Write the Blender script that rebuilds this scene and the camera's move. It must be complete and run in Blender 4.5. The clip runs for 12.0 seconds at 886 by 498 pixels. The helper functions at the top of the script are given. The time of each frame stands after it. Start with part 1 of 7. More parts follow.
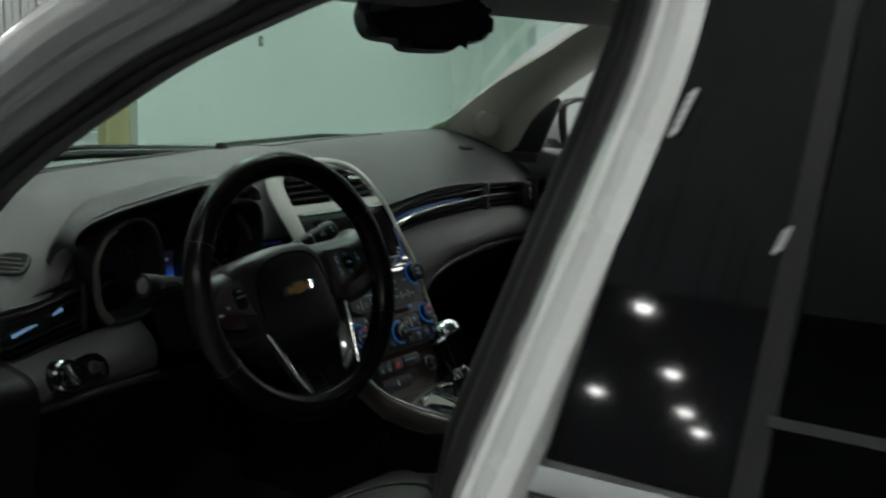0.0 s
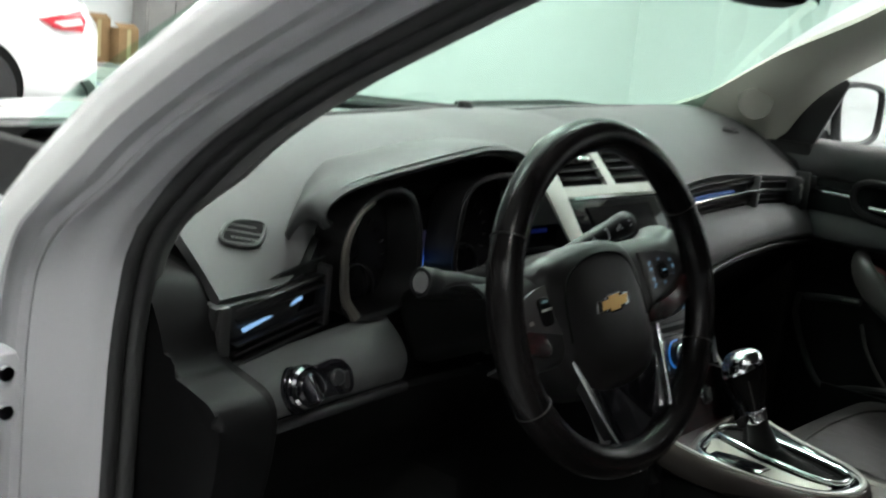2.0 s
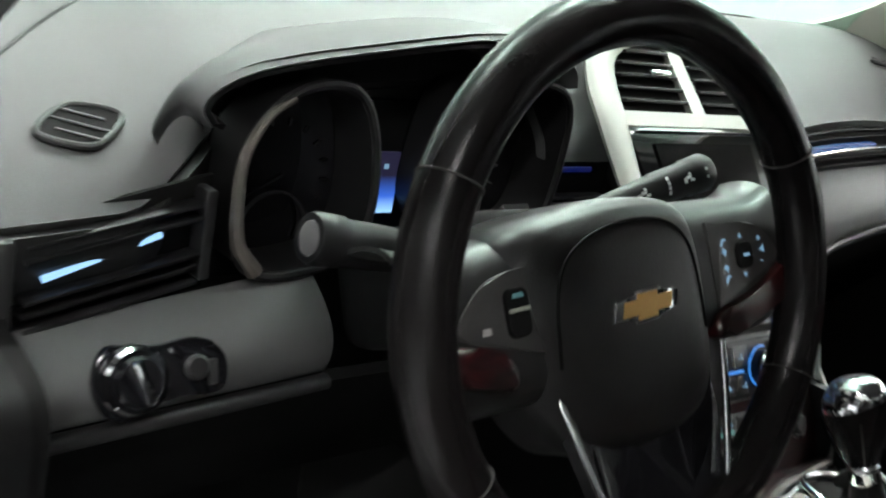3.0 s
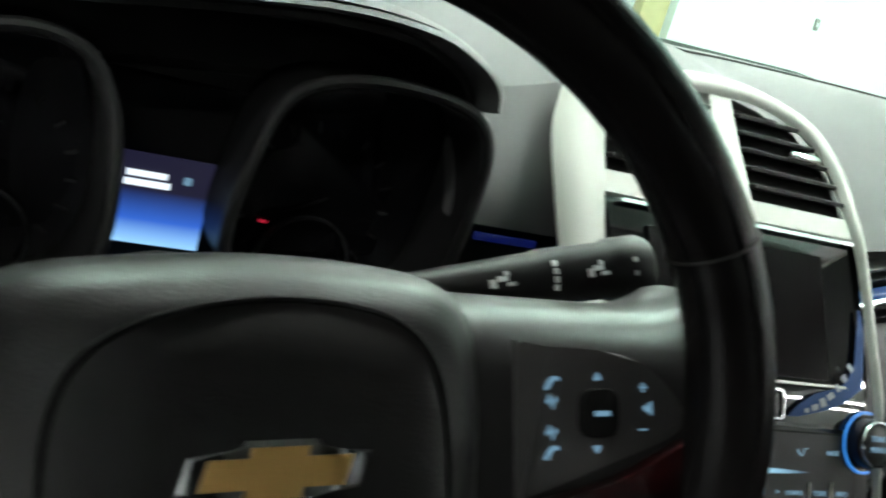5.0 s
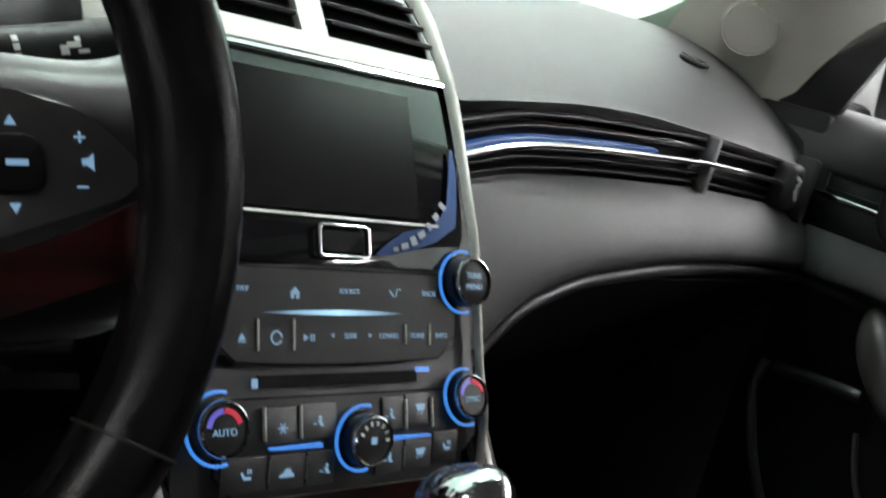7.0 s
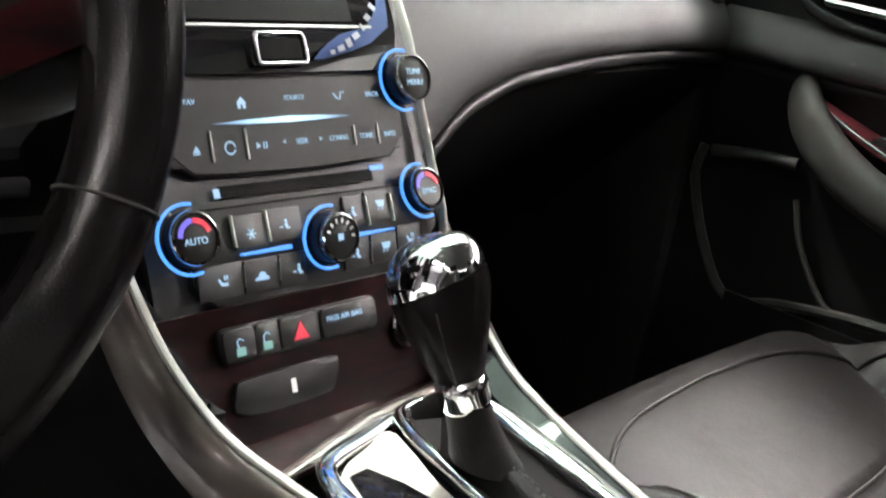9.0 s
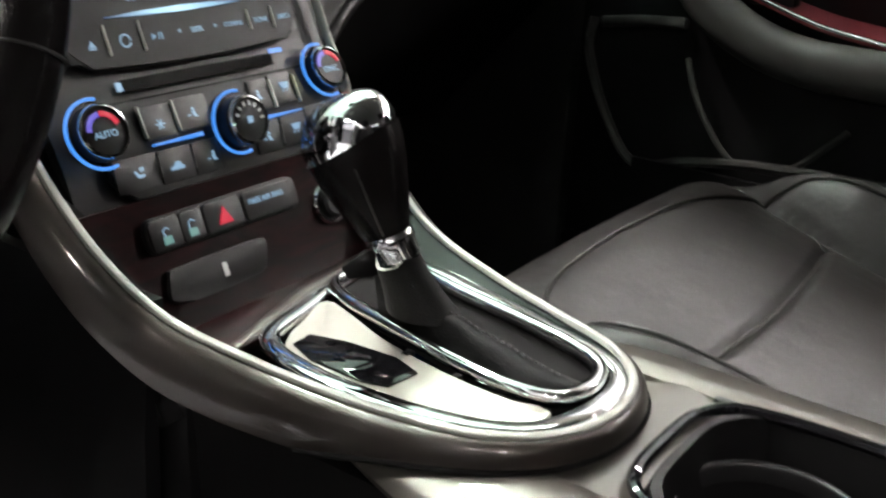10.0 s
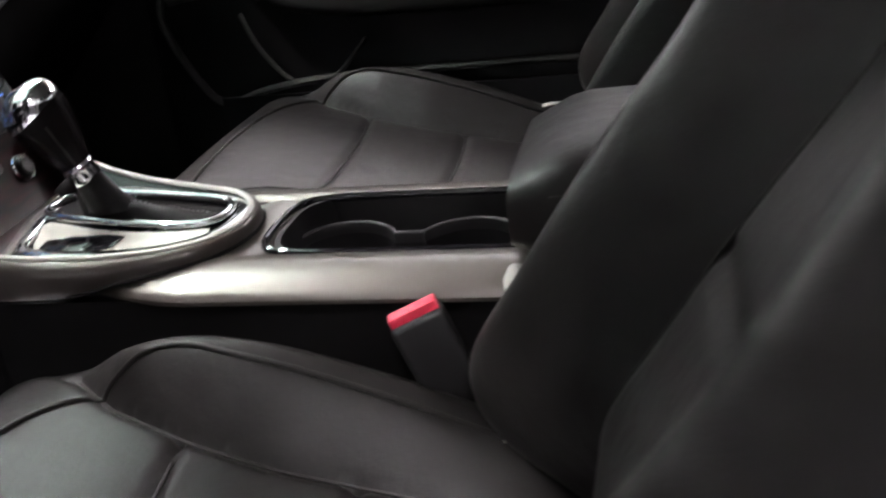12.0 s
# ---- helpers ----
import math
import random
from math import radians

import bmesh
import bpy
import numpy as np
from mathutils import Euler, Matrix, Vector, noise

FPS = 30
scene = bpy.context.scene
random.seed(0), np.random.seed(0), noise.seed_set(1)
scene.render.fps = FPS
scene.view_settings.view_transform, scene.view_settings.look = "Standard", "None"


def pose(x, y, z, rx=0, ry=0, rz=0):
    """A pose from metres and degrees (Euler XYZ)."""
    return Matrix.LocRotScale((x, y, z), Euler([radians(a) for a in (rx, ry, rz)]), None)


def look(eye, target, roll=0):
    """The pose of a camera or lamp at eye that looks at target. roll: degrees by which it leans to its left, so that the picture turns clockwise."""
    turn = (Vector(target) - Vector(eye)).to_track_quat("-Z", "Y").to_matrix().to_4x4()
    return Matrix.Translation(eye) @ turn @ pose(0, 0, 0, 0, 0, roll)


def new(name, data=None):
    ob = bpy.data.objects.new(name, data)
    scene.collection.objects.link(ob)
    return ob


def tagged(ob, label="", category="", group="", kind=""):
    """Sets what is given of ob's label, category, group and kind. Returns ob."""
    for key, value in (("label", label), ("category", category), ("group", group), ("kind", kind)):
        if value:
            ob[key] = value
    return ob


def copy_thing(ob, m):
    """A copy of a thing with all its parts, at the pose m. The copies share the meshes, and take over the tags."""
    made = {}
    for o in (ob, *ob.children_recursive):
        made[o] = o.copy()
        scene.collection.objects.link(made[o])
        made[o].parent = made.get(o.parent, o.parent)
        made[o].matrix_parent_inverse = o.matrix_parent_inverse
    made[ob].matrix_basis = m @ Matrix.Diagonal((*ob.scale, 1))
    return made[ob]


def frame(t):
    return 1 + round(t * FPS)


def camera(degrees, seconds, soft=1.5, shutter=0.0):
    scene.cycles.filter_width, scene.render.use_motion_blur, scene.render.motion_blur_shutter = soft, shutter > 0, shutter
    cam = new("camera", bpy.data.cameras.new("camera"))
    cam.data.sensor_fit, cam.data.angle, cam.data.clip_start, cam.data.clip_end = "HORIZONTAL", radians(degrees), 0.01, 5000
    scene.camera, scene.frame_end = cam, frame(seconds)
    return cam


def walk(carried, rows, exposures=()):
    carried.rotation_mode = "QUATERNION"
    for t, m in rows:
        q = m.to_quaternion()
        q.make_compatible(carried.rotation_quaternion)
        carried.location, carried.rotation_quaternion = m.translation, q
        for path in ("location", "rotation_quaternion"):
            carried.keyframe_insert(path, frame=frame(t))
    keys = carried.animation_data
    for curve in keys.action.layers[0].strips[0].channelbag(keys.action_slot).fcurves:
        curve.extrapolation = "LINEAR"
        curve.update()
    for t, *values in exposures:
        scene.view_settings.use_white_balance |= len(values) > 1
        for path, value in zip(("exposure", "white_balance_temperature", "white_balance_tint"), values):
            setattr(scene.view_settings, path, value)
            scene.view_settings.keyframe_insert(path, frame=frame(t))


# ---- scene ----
cam = camera(45.5, 12.0, 2.0, 0.5)
PATH = [
    (0, (-1.343, -0.693, 1.157), (0.268, 0.446, 0.832), 1.2),
    (0.5, (-1.323, -0.612, 1.159), (0.24, 0.604, 0.882), 2.9),
    (1, (-1.304, -0.534, 1.15), (0.179, 0.779, 0.869), 3.2),
    (1.5, (-1.282, -0.47, 1.141), (0.165, 0.874, 0.82), 2.7),
    (2, (-1.216, -0.317, 1.117), (0.246, 0.99, 0.727), 5.5),
    (2.5, (-1.055, -0.206, 1.086), (0.37, 1.098, 0.566), 9.4),
    (2.7, (-0.967, -0.172, 1.077), (0.416, 1.166, 0.53), 10.0),
    (4.5, (-0.549, -0.031, 1.03), (0.386, 1.665, 0.531), 15.3),
    (5, (-0.492, -0.037, 1.035), (0.464, 1.643, 0.521), 17.1),
    (5.5, (-0.415, -0.032, 1.014), (0.638, 1.615, 0.588), 16.9),
    (6, (-0.382, -0.031, 0.998), (0.856, 1.487, 0.597), 17.5),
    (6.5, (-0.375, -0.046, 0.991), (0.958, 1.391, 0.593), 17.1),
    (7, (-0.38, -0.064, 0.976), (1.003, 1.319, 0.557), 16.0),
    (7.2, (-0.382, -0.073, 0.971), (1.01, 1.296, 0.536), 15.0),
    (8.8, (-0.396, -0.088, 0.943), (1.045, 1.154, 0.324), 9.5),
    (9, (-0.397, -0.087, 0.937), (1.05, 1.139, 0.302), 8.9),
    (9.5, (-0.405, -0.092, 0.92), (1.072, 1.072, 0.238), 6.1),
    (10, (-0.417, -0.106, 0.901), (1.105, 0.963, 0.167), 2.6),
    (10.5, (-0.459, -0.12, 0.898), (1.155, 0.781, 0.133), -0.7),
    (11, (-0.594, -0.179, 0.897), (1.122, 0.451, 0.086), -4.6),
    (11.5, (-0.711, -0.222, 0.921), (1.038, 0.279, 0.089), -5.4),
    (12, (-0.766, -0.287, 0.962), (1.001, 0.175, 0.147), -7.8),
]
walk(cam, [(t, look(eye, target, roll)) for t, eye, target, roll in PATH],
     [(0.0, -1.5, 6300, 7), (0.5, -0.75, 6300, 7), (1.5, -0.25, 6300, 7), (2.05, -0.05, 6300, 10), (2.7, 0.65, 6350, 12), (4.5, 0.65, 6350, 8), (5.4, 0.34, 6350, 5), (6.0, 0.32, 6350, 9), (6.5, 0.52, 6350, 14), (7.2, 0.65, 6350, 17), (9.0, 1.65, 6700, 20), (10.0, 1.0, 6650, 18), (10.6, 0.74, 6570, 22), (11.5, 0.80, 6450, 26), (12.0, 0.93, 6450, 26)])

# ---- exposure and light ----
# (the world is a closed garage: only a faint grey spills in from outside)
world = bpy.data.worlds.new("garage_surround")
world.use_nodes = True
world.node_tree.nodes["Background"].inputs[0].default_value = (0.9, 0.95, 1.0, 1)
world.node_tree.nodes["Background"].inputs[1].default_value = 0.02
scene.world = world


# ---- materials ----
def principled(name):
    m = bpy.data.materials.new(name)
    m.use_nodes = True
    nt = m.node_tree
    return m, nt, nt.nodes["Principled BSDF"]


def surface(name, color, rough, metal=0.0, fine=900.0, bump=0.0, vary=0.12, coarse=9.0, coat=0.0, rough_vary=0.08, spec=0.5, stretch=(1, 1, 1)):
    """A node material with colour and gloss varied at two scales and a fine relief."""
    m, nt, b = principled(name)
    n, l = nt.nodes, nt.links
    co = n.new("ShaderNodeTexCoord")
    mp = n.new("ShaderNodeMapping")
    mp.inputs["Scale"].default_value = stretch
    l.new(co.outputs["Object"], mp.inputs[0])
    big, small = n.new("ShaderNodeTexNoise"), n.new("ShaderNodeTexNoise")
    big.inputs["Scale"].default_value, big.inputs["Detail"].default_value = coarse, 5
    small.inputs["Scale"].default_value, small.inputs["Detail"].default_value = fine, 3
    l.new(mp.outputs[0], big.inputs["Vector"])
    l.new(mp.outputs[0], small.inputs["Vector"])
    add = n.new("ShaderNodeMath")
    add.operation = "MULTIPLY_ADD"
    l.new(small.outputs[0], add.inputs[0])
    add.inputs[1].default_value = 0.4
    l.new(big.outputs[0], add.inputs[2])
    ramp = n.new("ShaderNodeMapRange")
    ramp.inputs[1].default_value, ramp.inputs[2].default_value = 0.3, 1.1
    ramp.inputs[3].default_value, ramp.inputs[4].default_value = 1 - vary, 1 + vary
    l.new(add.outputs[0], ramp.inputs[0])
    mix = n.new("ShaderNodeMix")
    mix.data_type, mix.blend_type = "RGBA", "MULTIPLY"
    mix.inputs[0].default_value = 1.0
    mix.inputs[6].default_value = (*color, 1)
    l.new(ramp.outputs[0], mix.inputs[7])
    l.new(mix.outputs[2], b.inputs["Base Color"])
    rr = n.new("ShaderNodeMapRange")
    rr.inputs[3].default_value, rr.inputs[4].default_value = max(0.02, rough - rough_vary), min(1, rough + rough_vary)
    l.new(big.outputs[0], rr.inputs[0])
    l.new(rr.outputs[0], b.inputs["Roughness"])
    b.inputs["Metallic"].default_value = metal
    b.inputs["Coat Weight"].default_value = coat
    b.inputs["Coat Roughness"].default_value = 0.05
    b.inputs["Specular IOR Level"].default_value = spec
    if bump:
        bp = n.new("ShaderNodeBump")
        bp.inputs["Strength"].default_value = bump
        bp.inputs["Distance"].default_value = 0.0006
        l.new(small.outputs[0], bp.inputs["Height"])
        l.new(bp.outputs[0], b.inputs["Normal"])
    return m


def hide(name, color, rough, bump=0.5, cell=420.0, vary=0.15, crease=0.5):
    """Grained leather: a cell pattern for the pores, soft creases over it."""
    m = surface(name, color, rough, fine=1500, bump=0.0, vary=vary, coarse=14)
    nt = m.node_tree
    n, l, b = nt.nodes, nt.links, nt.nodes["Principled BSDF"]
    co = n.new("ShaderNodeTexCoord")
    vor, wr = n.new("ShaderNodeTexVoronoi"), n.new("ShaderNodeTexNoise")
    vor.feature = "DISTANCE_TO_EDGE"
    vor.inputs["Scale"].default_value = cell
    wr.inputs["Scale"].default_value, wr.inputs["Detail"].default_value = 22, 4
    l.new(co.outputs["Object"], vor.inputs["Vector"])
    l.new(co.outputs["Object"], wr.inputs["Vector"])
    b1, b2 = n.new("ShaderNodeBump"), n.new("ShaderNodeBump")
    b1.inputs["Strength"].default_value, b1.inputs["Distance"].default_value = bump, 0.0005
    b2.inputs["Strength"].default_value, b2.inputs["Distance"].default_value = crease, 0.005
    l.new(vor.outputs["Distance"], b1.inputs["Height"])
    l.new(wr.outputs[0], b2.inputs["Height"])
    l.new(b2.outputs[0], b1.inputs["Normal"])
    l.new(b1.outputs[0], b.inputs["Normal"])
    return m


def glow(name, color, strength):
    m, nt, b = principled(name)
    b.inputs["Base Color"].default_value = (0.02, 0.02, 0.02, 1)
    b.inputs["Emission Color"].default_value = (*color, 1)
    b.inputs["Emission Strength"].default_value = strength
    return m


def glass(name, tint, gloss_rough=0.0):
    """A thin pane: clear and tinted straight through, with a Fresnel gloss."""
    m = bpy.data.materials.new(name)
    m.use_nodes = True
    nt = m.node_tree
    nt.nodes.clear()
    out, mix, tr, gl, fr = (nt.nodes.new("ShaderNode" + k) for k in ("OutputMaterial", "MixShader", "BsdfTransparent", "BsdfGlossy", "LayerWeight"))
    tr.inputs[0].default_value = (*tint, 1)
    gl.inputs["Roughness"].default_value = gloss_rough
    po, ad = nt.nodes.new("ShaderNodeMath"), nt.nodes.new("ShaderNodeMath")
    po.operation, ad.operation = "POWER", "MULTIPLY_ADD"
    po.inputs[1].default_value, ad.inputs[1].default_value, ad.inputs[2].default_value = 5.0, 0.9, 0.05
    nt.links.new(fr.outputs["Facing"], po.inputs[0])
    nt.links.new(po.outputs[0], ad.inputs[0])
    nt.links.new(ad.outputs[0], mix.inputs[0])
    nt.links.new(tr.outputs[0], mix.inputs[1])
    nt.links.new(gl.outputs[0], mix.inputs[2])
    nt.links.new(mix.outputs[0], out.inputs[0])
    return m


def wood_veneer(name):
    """Dark red burl under clear lacquer."""
    m, nt, b = principled(name)
    n, l = nt.nodes, nt.links
    co, no, ra = n.new("ShaderNodeTexCoord"), n.new("ShaderNodeTexNoise"), n.new("ShaderNodeValToRGB")
    mp = n.new("ShaderNodeMapping")
    mp.inputs["Scale"].default_value = (1, 4, 4)
    no.inputs["Scale"].default_value, no.inputs["Detail"].default_value, no.inputs["Distortion"].default_value = 14, 8, 2.5
    ra.color_ramp.elements[0].position, ra.color_ramp.elements[0].color = 0.35, (0.002, 0.0007, 0.0007, 1)
    ra.color_ramp.elements[1].position, ra.color_ramp.elements[1].color = 0.72, (0.022, 0.0022, 0.003, 1)
    l.new(co.outputs["Object"], mp.inputs[0])
    l.new(mp.outputs[0], no.inputs["Vector"])
    l.new(no.outputs[0], ra.inputs[0])
    l.new(ra.outputs[0], b.inputs["Base Color"])
    b.inputs["Roughness"].default_value = 0.3
    b.inputs["Coat Weight"].default_value = 0.5
    b.inputs["Specular IOR Level"].default_value = 0.2
    b.inputs["Coat Roughness"].default_value = 0.06
    return m


PAD = surface("soft_dash_plastic", (0.058, 0.059, 0.059), 0.50, fine=1400, bump=0.5, vary=0.08, spec=0.42)
HOOD_SKIN = surface("dark_hood_plastic", (0.032, 0.033, 0.033), 0.5, fine=1400, bump=0.4, vary=0.08, spec=0.42)
PANEL = surface("charcoal_plastic", (0.0145, 0.0145, 0.015), 0.40, fine=1600, bump=0.25, spec=0.45)
DARK = surface("black_plastic", (0.006, 0.006, 0.0063), 0.46, fine=1200, bump=0.2, spec=0.3)
CAP_BLACK = surface("black_moulded_cap", (0.004, 0.004, 0.0042), 0.5, fine=1200, bump=0.2, spec=0.10)
SLAT = surface("black_outlet_slat", (0.007, 0.007, 0.0075), 0.4, fine=1200, bump=0.1, spec=0.35)
# Near-black for hollows and under-dash panels; their shade is put into the colour.
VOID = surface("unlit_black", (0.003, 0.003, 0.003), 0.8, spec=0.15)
GLOSS = surface("piano_black", (0.006, 0.006, 0.007), 0.04, vary=0.3, rough_vary=0.015)
# Cream base colour stands in for bright reflections on the gear plate.
BRUSHED = surface("cream_sheen_metal", (0.60, 0.60, 0.53), 0.24, metal=0.55, fine=2600, vary=0.05, rough_vary=0.06)
SILVER = surface("satin_silver_trim", (0.41, 0.42, 0.385), 0.52, metal=0.3, fine=2200, vary=0.05)
CHROME = surface("chrome", (0.86, 0.87, 0.88), 0.07, metal=1.0, vary=0.04, rough_vary=0.04)
BRONZE = surface("bronze_metallic_lacquer", (0.050, 0.042, 0.037), 0.38, metal=0.7, fine=2600, vary=0.10, coat=0.6)
BRONZE_LIGHT = surface("pewter_metallic_lacquer", (0.165, 0.154, 0.136), 0.34, metal=0.7, fine=2600, vary=0.08, coat=0.8)
WOOD = wood_veneer("red_burl_veneer")
RED_TRIM = surface("red_brown_trim", (0.34, 0.060, 0.075), 0.3, fine=700, vary=0.3, coat=0.5)
LEATHER = hide("black_seat_leather", (0.0125, 0.0118, 0.0112), 0.42, 0.22)
LEATHER.node_tree.nodes["Principled BSDF"].inputs["Specular IOR Level"].default_value = 0.29
ROLL = surface("satin_armrest_skin", (0.055, 0.055, 0.051), 0.34, fine=1500, bump=0.15, vary=0.12)
GREY_TRIM = surface("grey_satin_plastic", (0.10, 0.10, 0.10), 0.35, fine=1600, bump=0.1)
WHEEL_SKIN = hide("black_wheel_leather", (0.0058, 0.0052, 0.0052), 0.24, 0.2, 600, 0.10, 0.08)
WHEEL_SKIN.node_tree.nodes["Principled BSDF"].inputs["Specular IOR Level"].default_value = 0.15
HUB_SKIN = hide("black_hub_cover", (0.0085, 0.0080, 0.0080), 0.40, 0.3, 520, 0.12, 0.14)
HUB_SKIN.node_tree.nodes["Principled BSDF"].inputs["Specular IOR Level"].default_value = 0.36
SPOKE = surface("satin_black_spoke", (0.014, 0.014, 0.014), 0.34, fine=1400, bump=0.1, vary=0.08, spec=0.22)
BOOT = hide("shifter_boot_leather", (0.005, 0.005, 0.005), 0.6, 0.5, 500)
BOOT.node_tree.nodes["Principled BSDF"].inputs["Specular IOR Level"].default_value = 0.15
RUBBER = surface("rubber_seal", (0.010, 0.010, 0.010), 0.55, fine=1000, bump=0.3)
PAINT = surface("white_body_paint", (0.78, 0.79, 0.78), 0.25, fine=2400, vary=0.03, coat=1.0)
# Body white darkened: the shade on inward-facing jambs is put into the colour.
JAMB = surface("shaded_white_jamb_paint", (0.30, 0.30, 0.31), 0.42, fine=2400, vary=0.05, rough_vary=0.03)
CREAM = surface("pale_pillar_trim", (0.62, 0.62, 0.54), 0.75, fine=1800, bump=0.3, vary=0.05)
# Driver-side pillar trim, set much darker than the pale passenger side.
TRIM_GREY = surface("dark_pillar_trim", (0.085, 0.085, 0.082), 0.85, fine=1800, bump=0.4, vary=0.08)
GRILLE = surface("pale_speaker_mesh", (0.36, 0.36, 0.315), 0.85, fine=2600, bump=0.8, vary=0.08)
HEADLINER = surface("grey_headliner_cloth", (0.20, 0.20, 0.19), 0.95, fine=2500, bump=0.6)
CARPET = surface("black_carpet", (0.018, 0.018, 0.018), 0.95, fine=900, bump=1.0, vary=0.4)
TAG = surface("pale_cloth_tag", (0.42, 0.41, 0.37), 0.9, fine=2600, bump=0.4)
STITCH = surface("dark_seam_thread", (0.020, 0.019, 0.018), 0.8, fine=3000, bump=0.5)
SHIELD = glass("green_tinted_windscreen", (0.66, 0.90, 0.79))
CLEAR = glass("clear_window_glass", (0.95, 0.97, 0.965))
TINTED = glass("dark_rear_window_glass", (0.10, 0.11, 0.11))
MIRROR = surface("mirror_silver", (0.9, 0.91, 0.91), 0.02, metal=1.0, vary=0.02, rough_vary=0.01)
SCREEN = surface("display_glass", (0.0045, 0.0040, 0.0043), 0.16, vary=0.1, rough_vary=0.03, spec=0.05)
BLUE = glow("blue_dial_light", (0.06, 0.33, 1.0), 0.488)
BLUE_DIM = glow("blue_strip_light", (0.02, 0.16, 0.75), 0.18)
BLUE_TRIM = glow("blue_trim_light", (0.02, 0.20, 0.80), 0.15)
BLUE_DEEP = glow("deep_blue_light", (0.01, 0.05, 0.75), 0.053)
BAR_LIGHT, bar_nodes, bar_shader = principled("fading_light_bar")
bar_at, bar_split, bar_ramp = (bar_nodes.nodes.new("ShaderNode" + k) for k in ("TexCoord", "SeparateXYZ", "ValToRGB"))
bar_nodes.links.new(bar_at.outputs["Generated"], bar_split.inputs[0])
bar_nodes.links.new(bar_split.outputs[0], bar_ramp.inputs[0])
bar_nodes.links.new(bar_ramp.outputs[0], bar_shader.inputs["Emission Color"])
bar_shader.inputs["Base Color"].default_value = (0.02, 0.02, 0.02, 1)
bar_shader.inputs["Emission Strength"].default_value = 0.75
bar_ramp.color_ramp.elements[0].color, bar_ramp.color_ramp.elements[1].color = (0.01, 0.04, 0.12, 1), (0.01, 0.05, 0.14, 1)
bar_mid = bar_ramp.color_ramp.elements.new(0.5)
bar_mid.color = (0.42, 0.78, 1.0, 1)
GREY_KEY = surface("dark_grey_key", (0.030, 0.029, 0.029), 0.38, fine=1600, bump=0.15)
GLOW_BAR = glow("pale_blue_light_bar", (0.34, 0.62, 1.0), 0.85)
ICE = glow("pale_blue_legend", (0.36, 0.66, 0.92), 0.315)
RED = glow("red_legend", (1.0, 0.03, 0.08), 0.285)
TEAL = glow("dim_teal_legend", (0.25, 0.62, 0.62), 0.12)
VIOLET = glow("blue_violet_legend", (0.20, 0.16, 1.0), 0.285)
WHITE_INK = surface("white_ink", (0.72, 0.75, 0.75), 0.6)
GOLD = surface("gold_badge", (0.62, 0.38, 0.13), 0.32, metal=0.8, fine=1800, vary=0.2)
BUCKLE_RED = surface("red_buckle_plastic", (0.72, 0.035, 0.07), 0.35, vary=0.1)
CEMENT = surface("painted_concrete_floor", (0.55, 0.56, 0.57), 0.28, fine=60, bump=0.1, vary=0.16, coarse=0.5)
WALL = surface("white_wall_paint", (0.82, 0.85, 0.84), 0.8, fine=40, vary=0.04, coarse=0.7)
GREY_STEEL = surface("grey_steel_sheet", (0.30, 0.29, 0.28), 0.5, metal=0.3, fine=80, vary=0.2, coarse=2)
# Darkened wall colour standing in for the unlit west half of the garage.
DIM_WALL = surface("dim_half_wall", (0.055, 0.055, 0.06), 0.6, metal=0.2, fine=80, vary=0.25, coarse=2)
YELLOW = surface("yellow_beige_paint", (0.50, 0.42, 0.22), 0.6, fine=60, vary=0.15)
CARD = surface("brown_cardboard", (0.30, 0.19, 0.09), 0.85, fine=120, vary=0.25, coarse=4)
TYRE = surface("tyre_rubber", (0.014, 0.014, 0.014), 0.75, fine=300, bump=0.4)
ALLOY = surface("alloy_wheel", (0.55, 0.56, 0.57), 0.3, metal=0.8)
TAIL = surface("red_lamp_lens", (0.55, 0.015, 0.03), 0.15, coat=1.0)
BLUE_PAINT = surface("blue_floor_line", (0.10, 0.14, 0.55), 0.5, vary=0.2)
TUBE_LIGHT = glow("lit_diffuser", (1.0, 0.985, 0.93), 110.0)


# ---- helpers for meshes ----
def thing(name, label, category, group="", at=(0, 0, 0)):
    e = tagged(new(name), label, category, group)
    e.empty_display_size = 0.05
    e.location = at
    bpy.context.view_layer.update()
    return e


def finish(name, bm, material, parent=None, label="", smooth=True):
    bmesh.ops.recalc_face_normals(bm, faces=bm.faces)
    me = bpy.data.meshes.new(name)
    bm.to_mesh(me)
    bm.free()
    me.materials.append(material)
    if smooth:
        me.shade_smooth()
        me.set_sharp_from_angle(angle=radians(38))
    ob = new(name, me)
    if parent is not None:
        ob.parent = parent
        ob.matrix_parent_inverse = parent.matrix_world.inverted()
    if label:
        tagged(ob, label)
    return ob


part = finish


def place(bm, m):
    bmesh.ops.transform(bm, matrix=m, verts=bm.verts)
    return bm


def box(x0, x1, y0, y1, z0, z1, bevel=0.0, seg=2):
    bm = bmesh.new()
    bmesh.ops.create_cube(bm, size=1)
    place(bm, Matrix.Translation(((x0 + x1) / 2, (y0 + y1) / 2, (z0 + z1) / 2)) @ Matrix.Diagonal((x1 - x0, y1 - y0, z1 - z0, 1)))
    if bevel:
        bmesh.ops.bevel(bm, geom=bm.edges[:], offset=bevel, segments=seg, affect="EDGES", profile=0.5)
    return bm


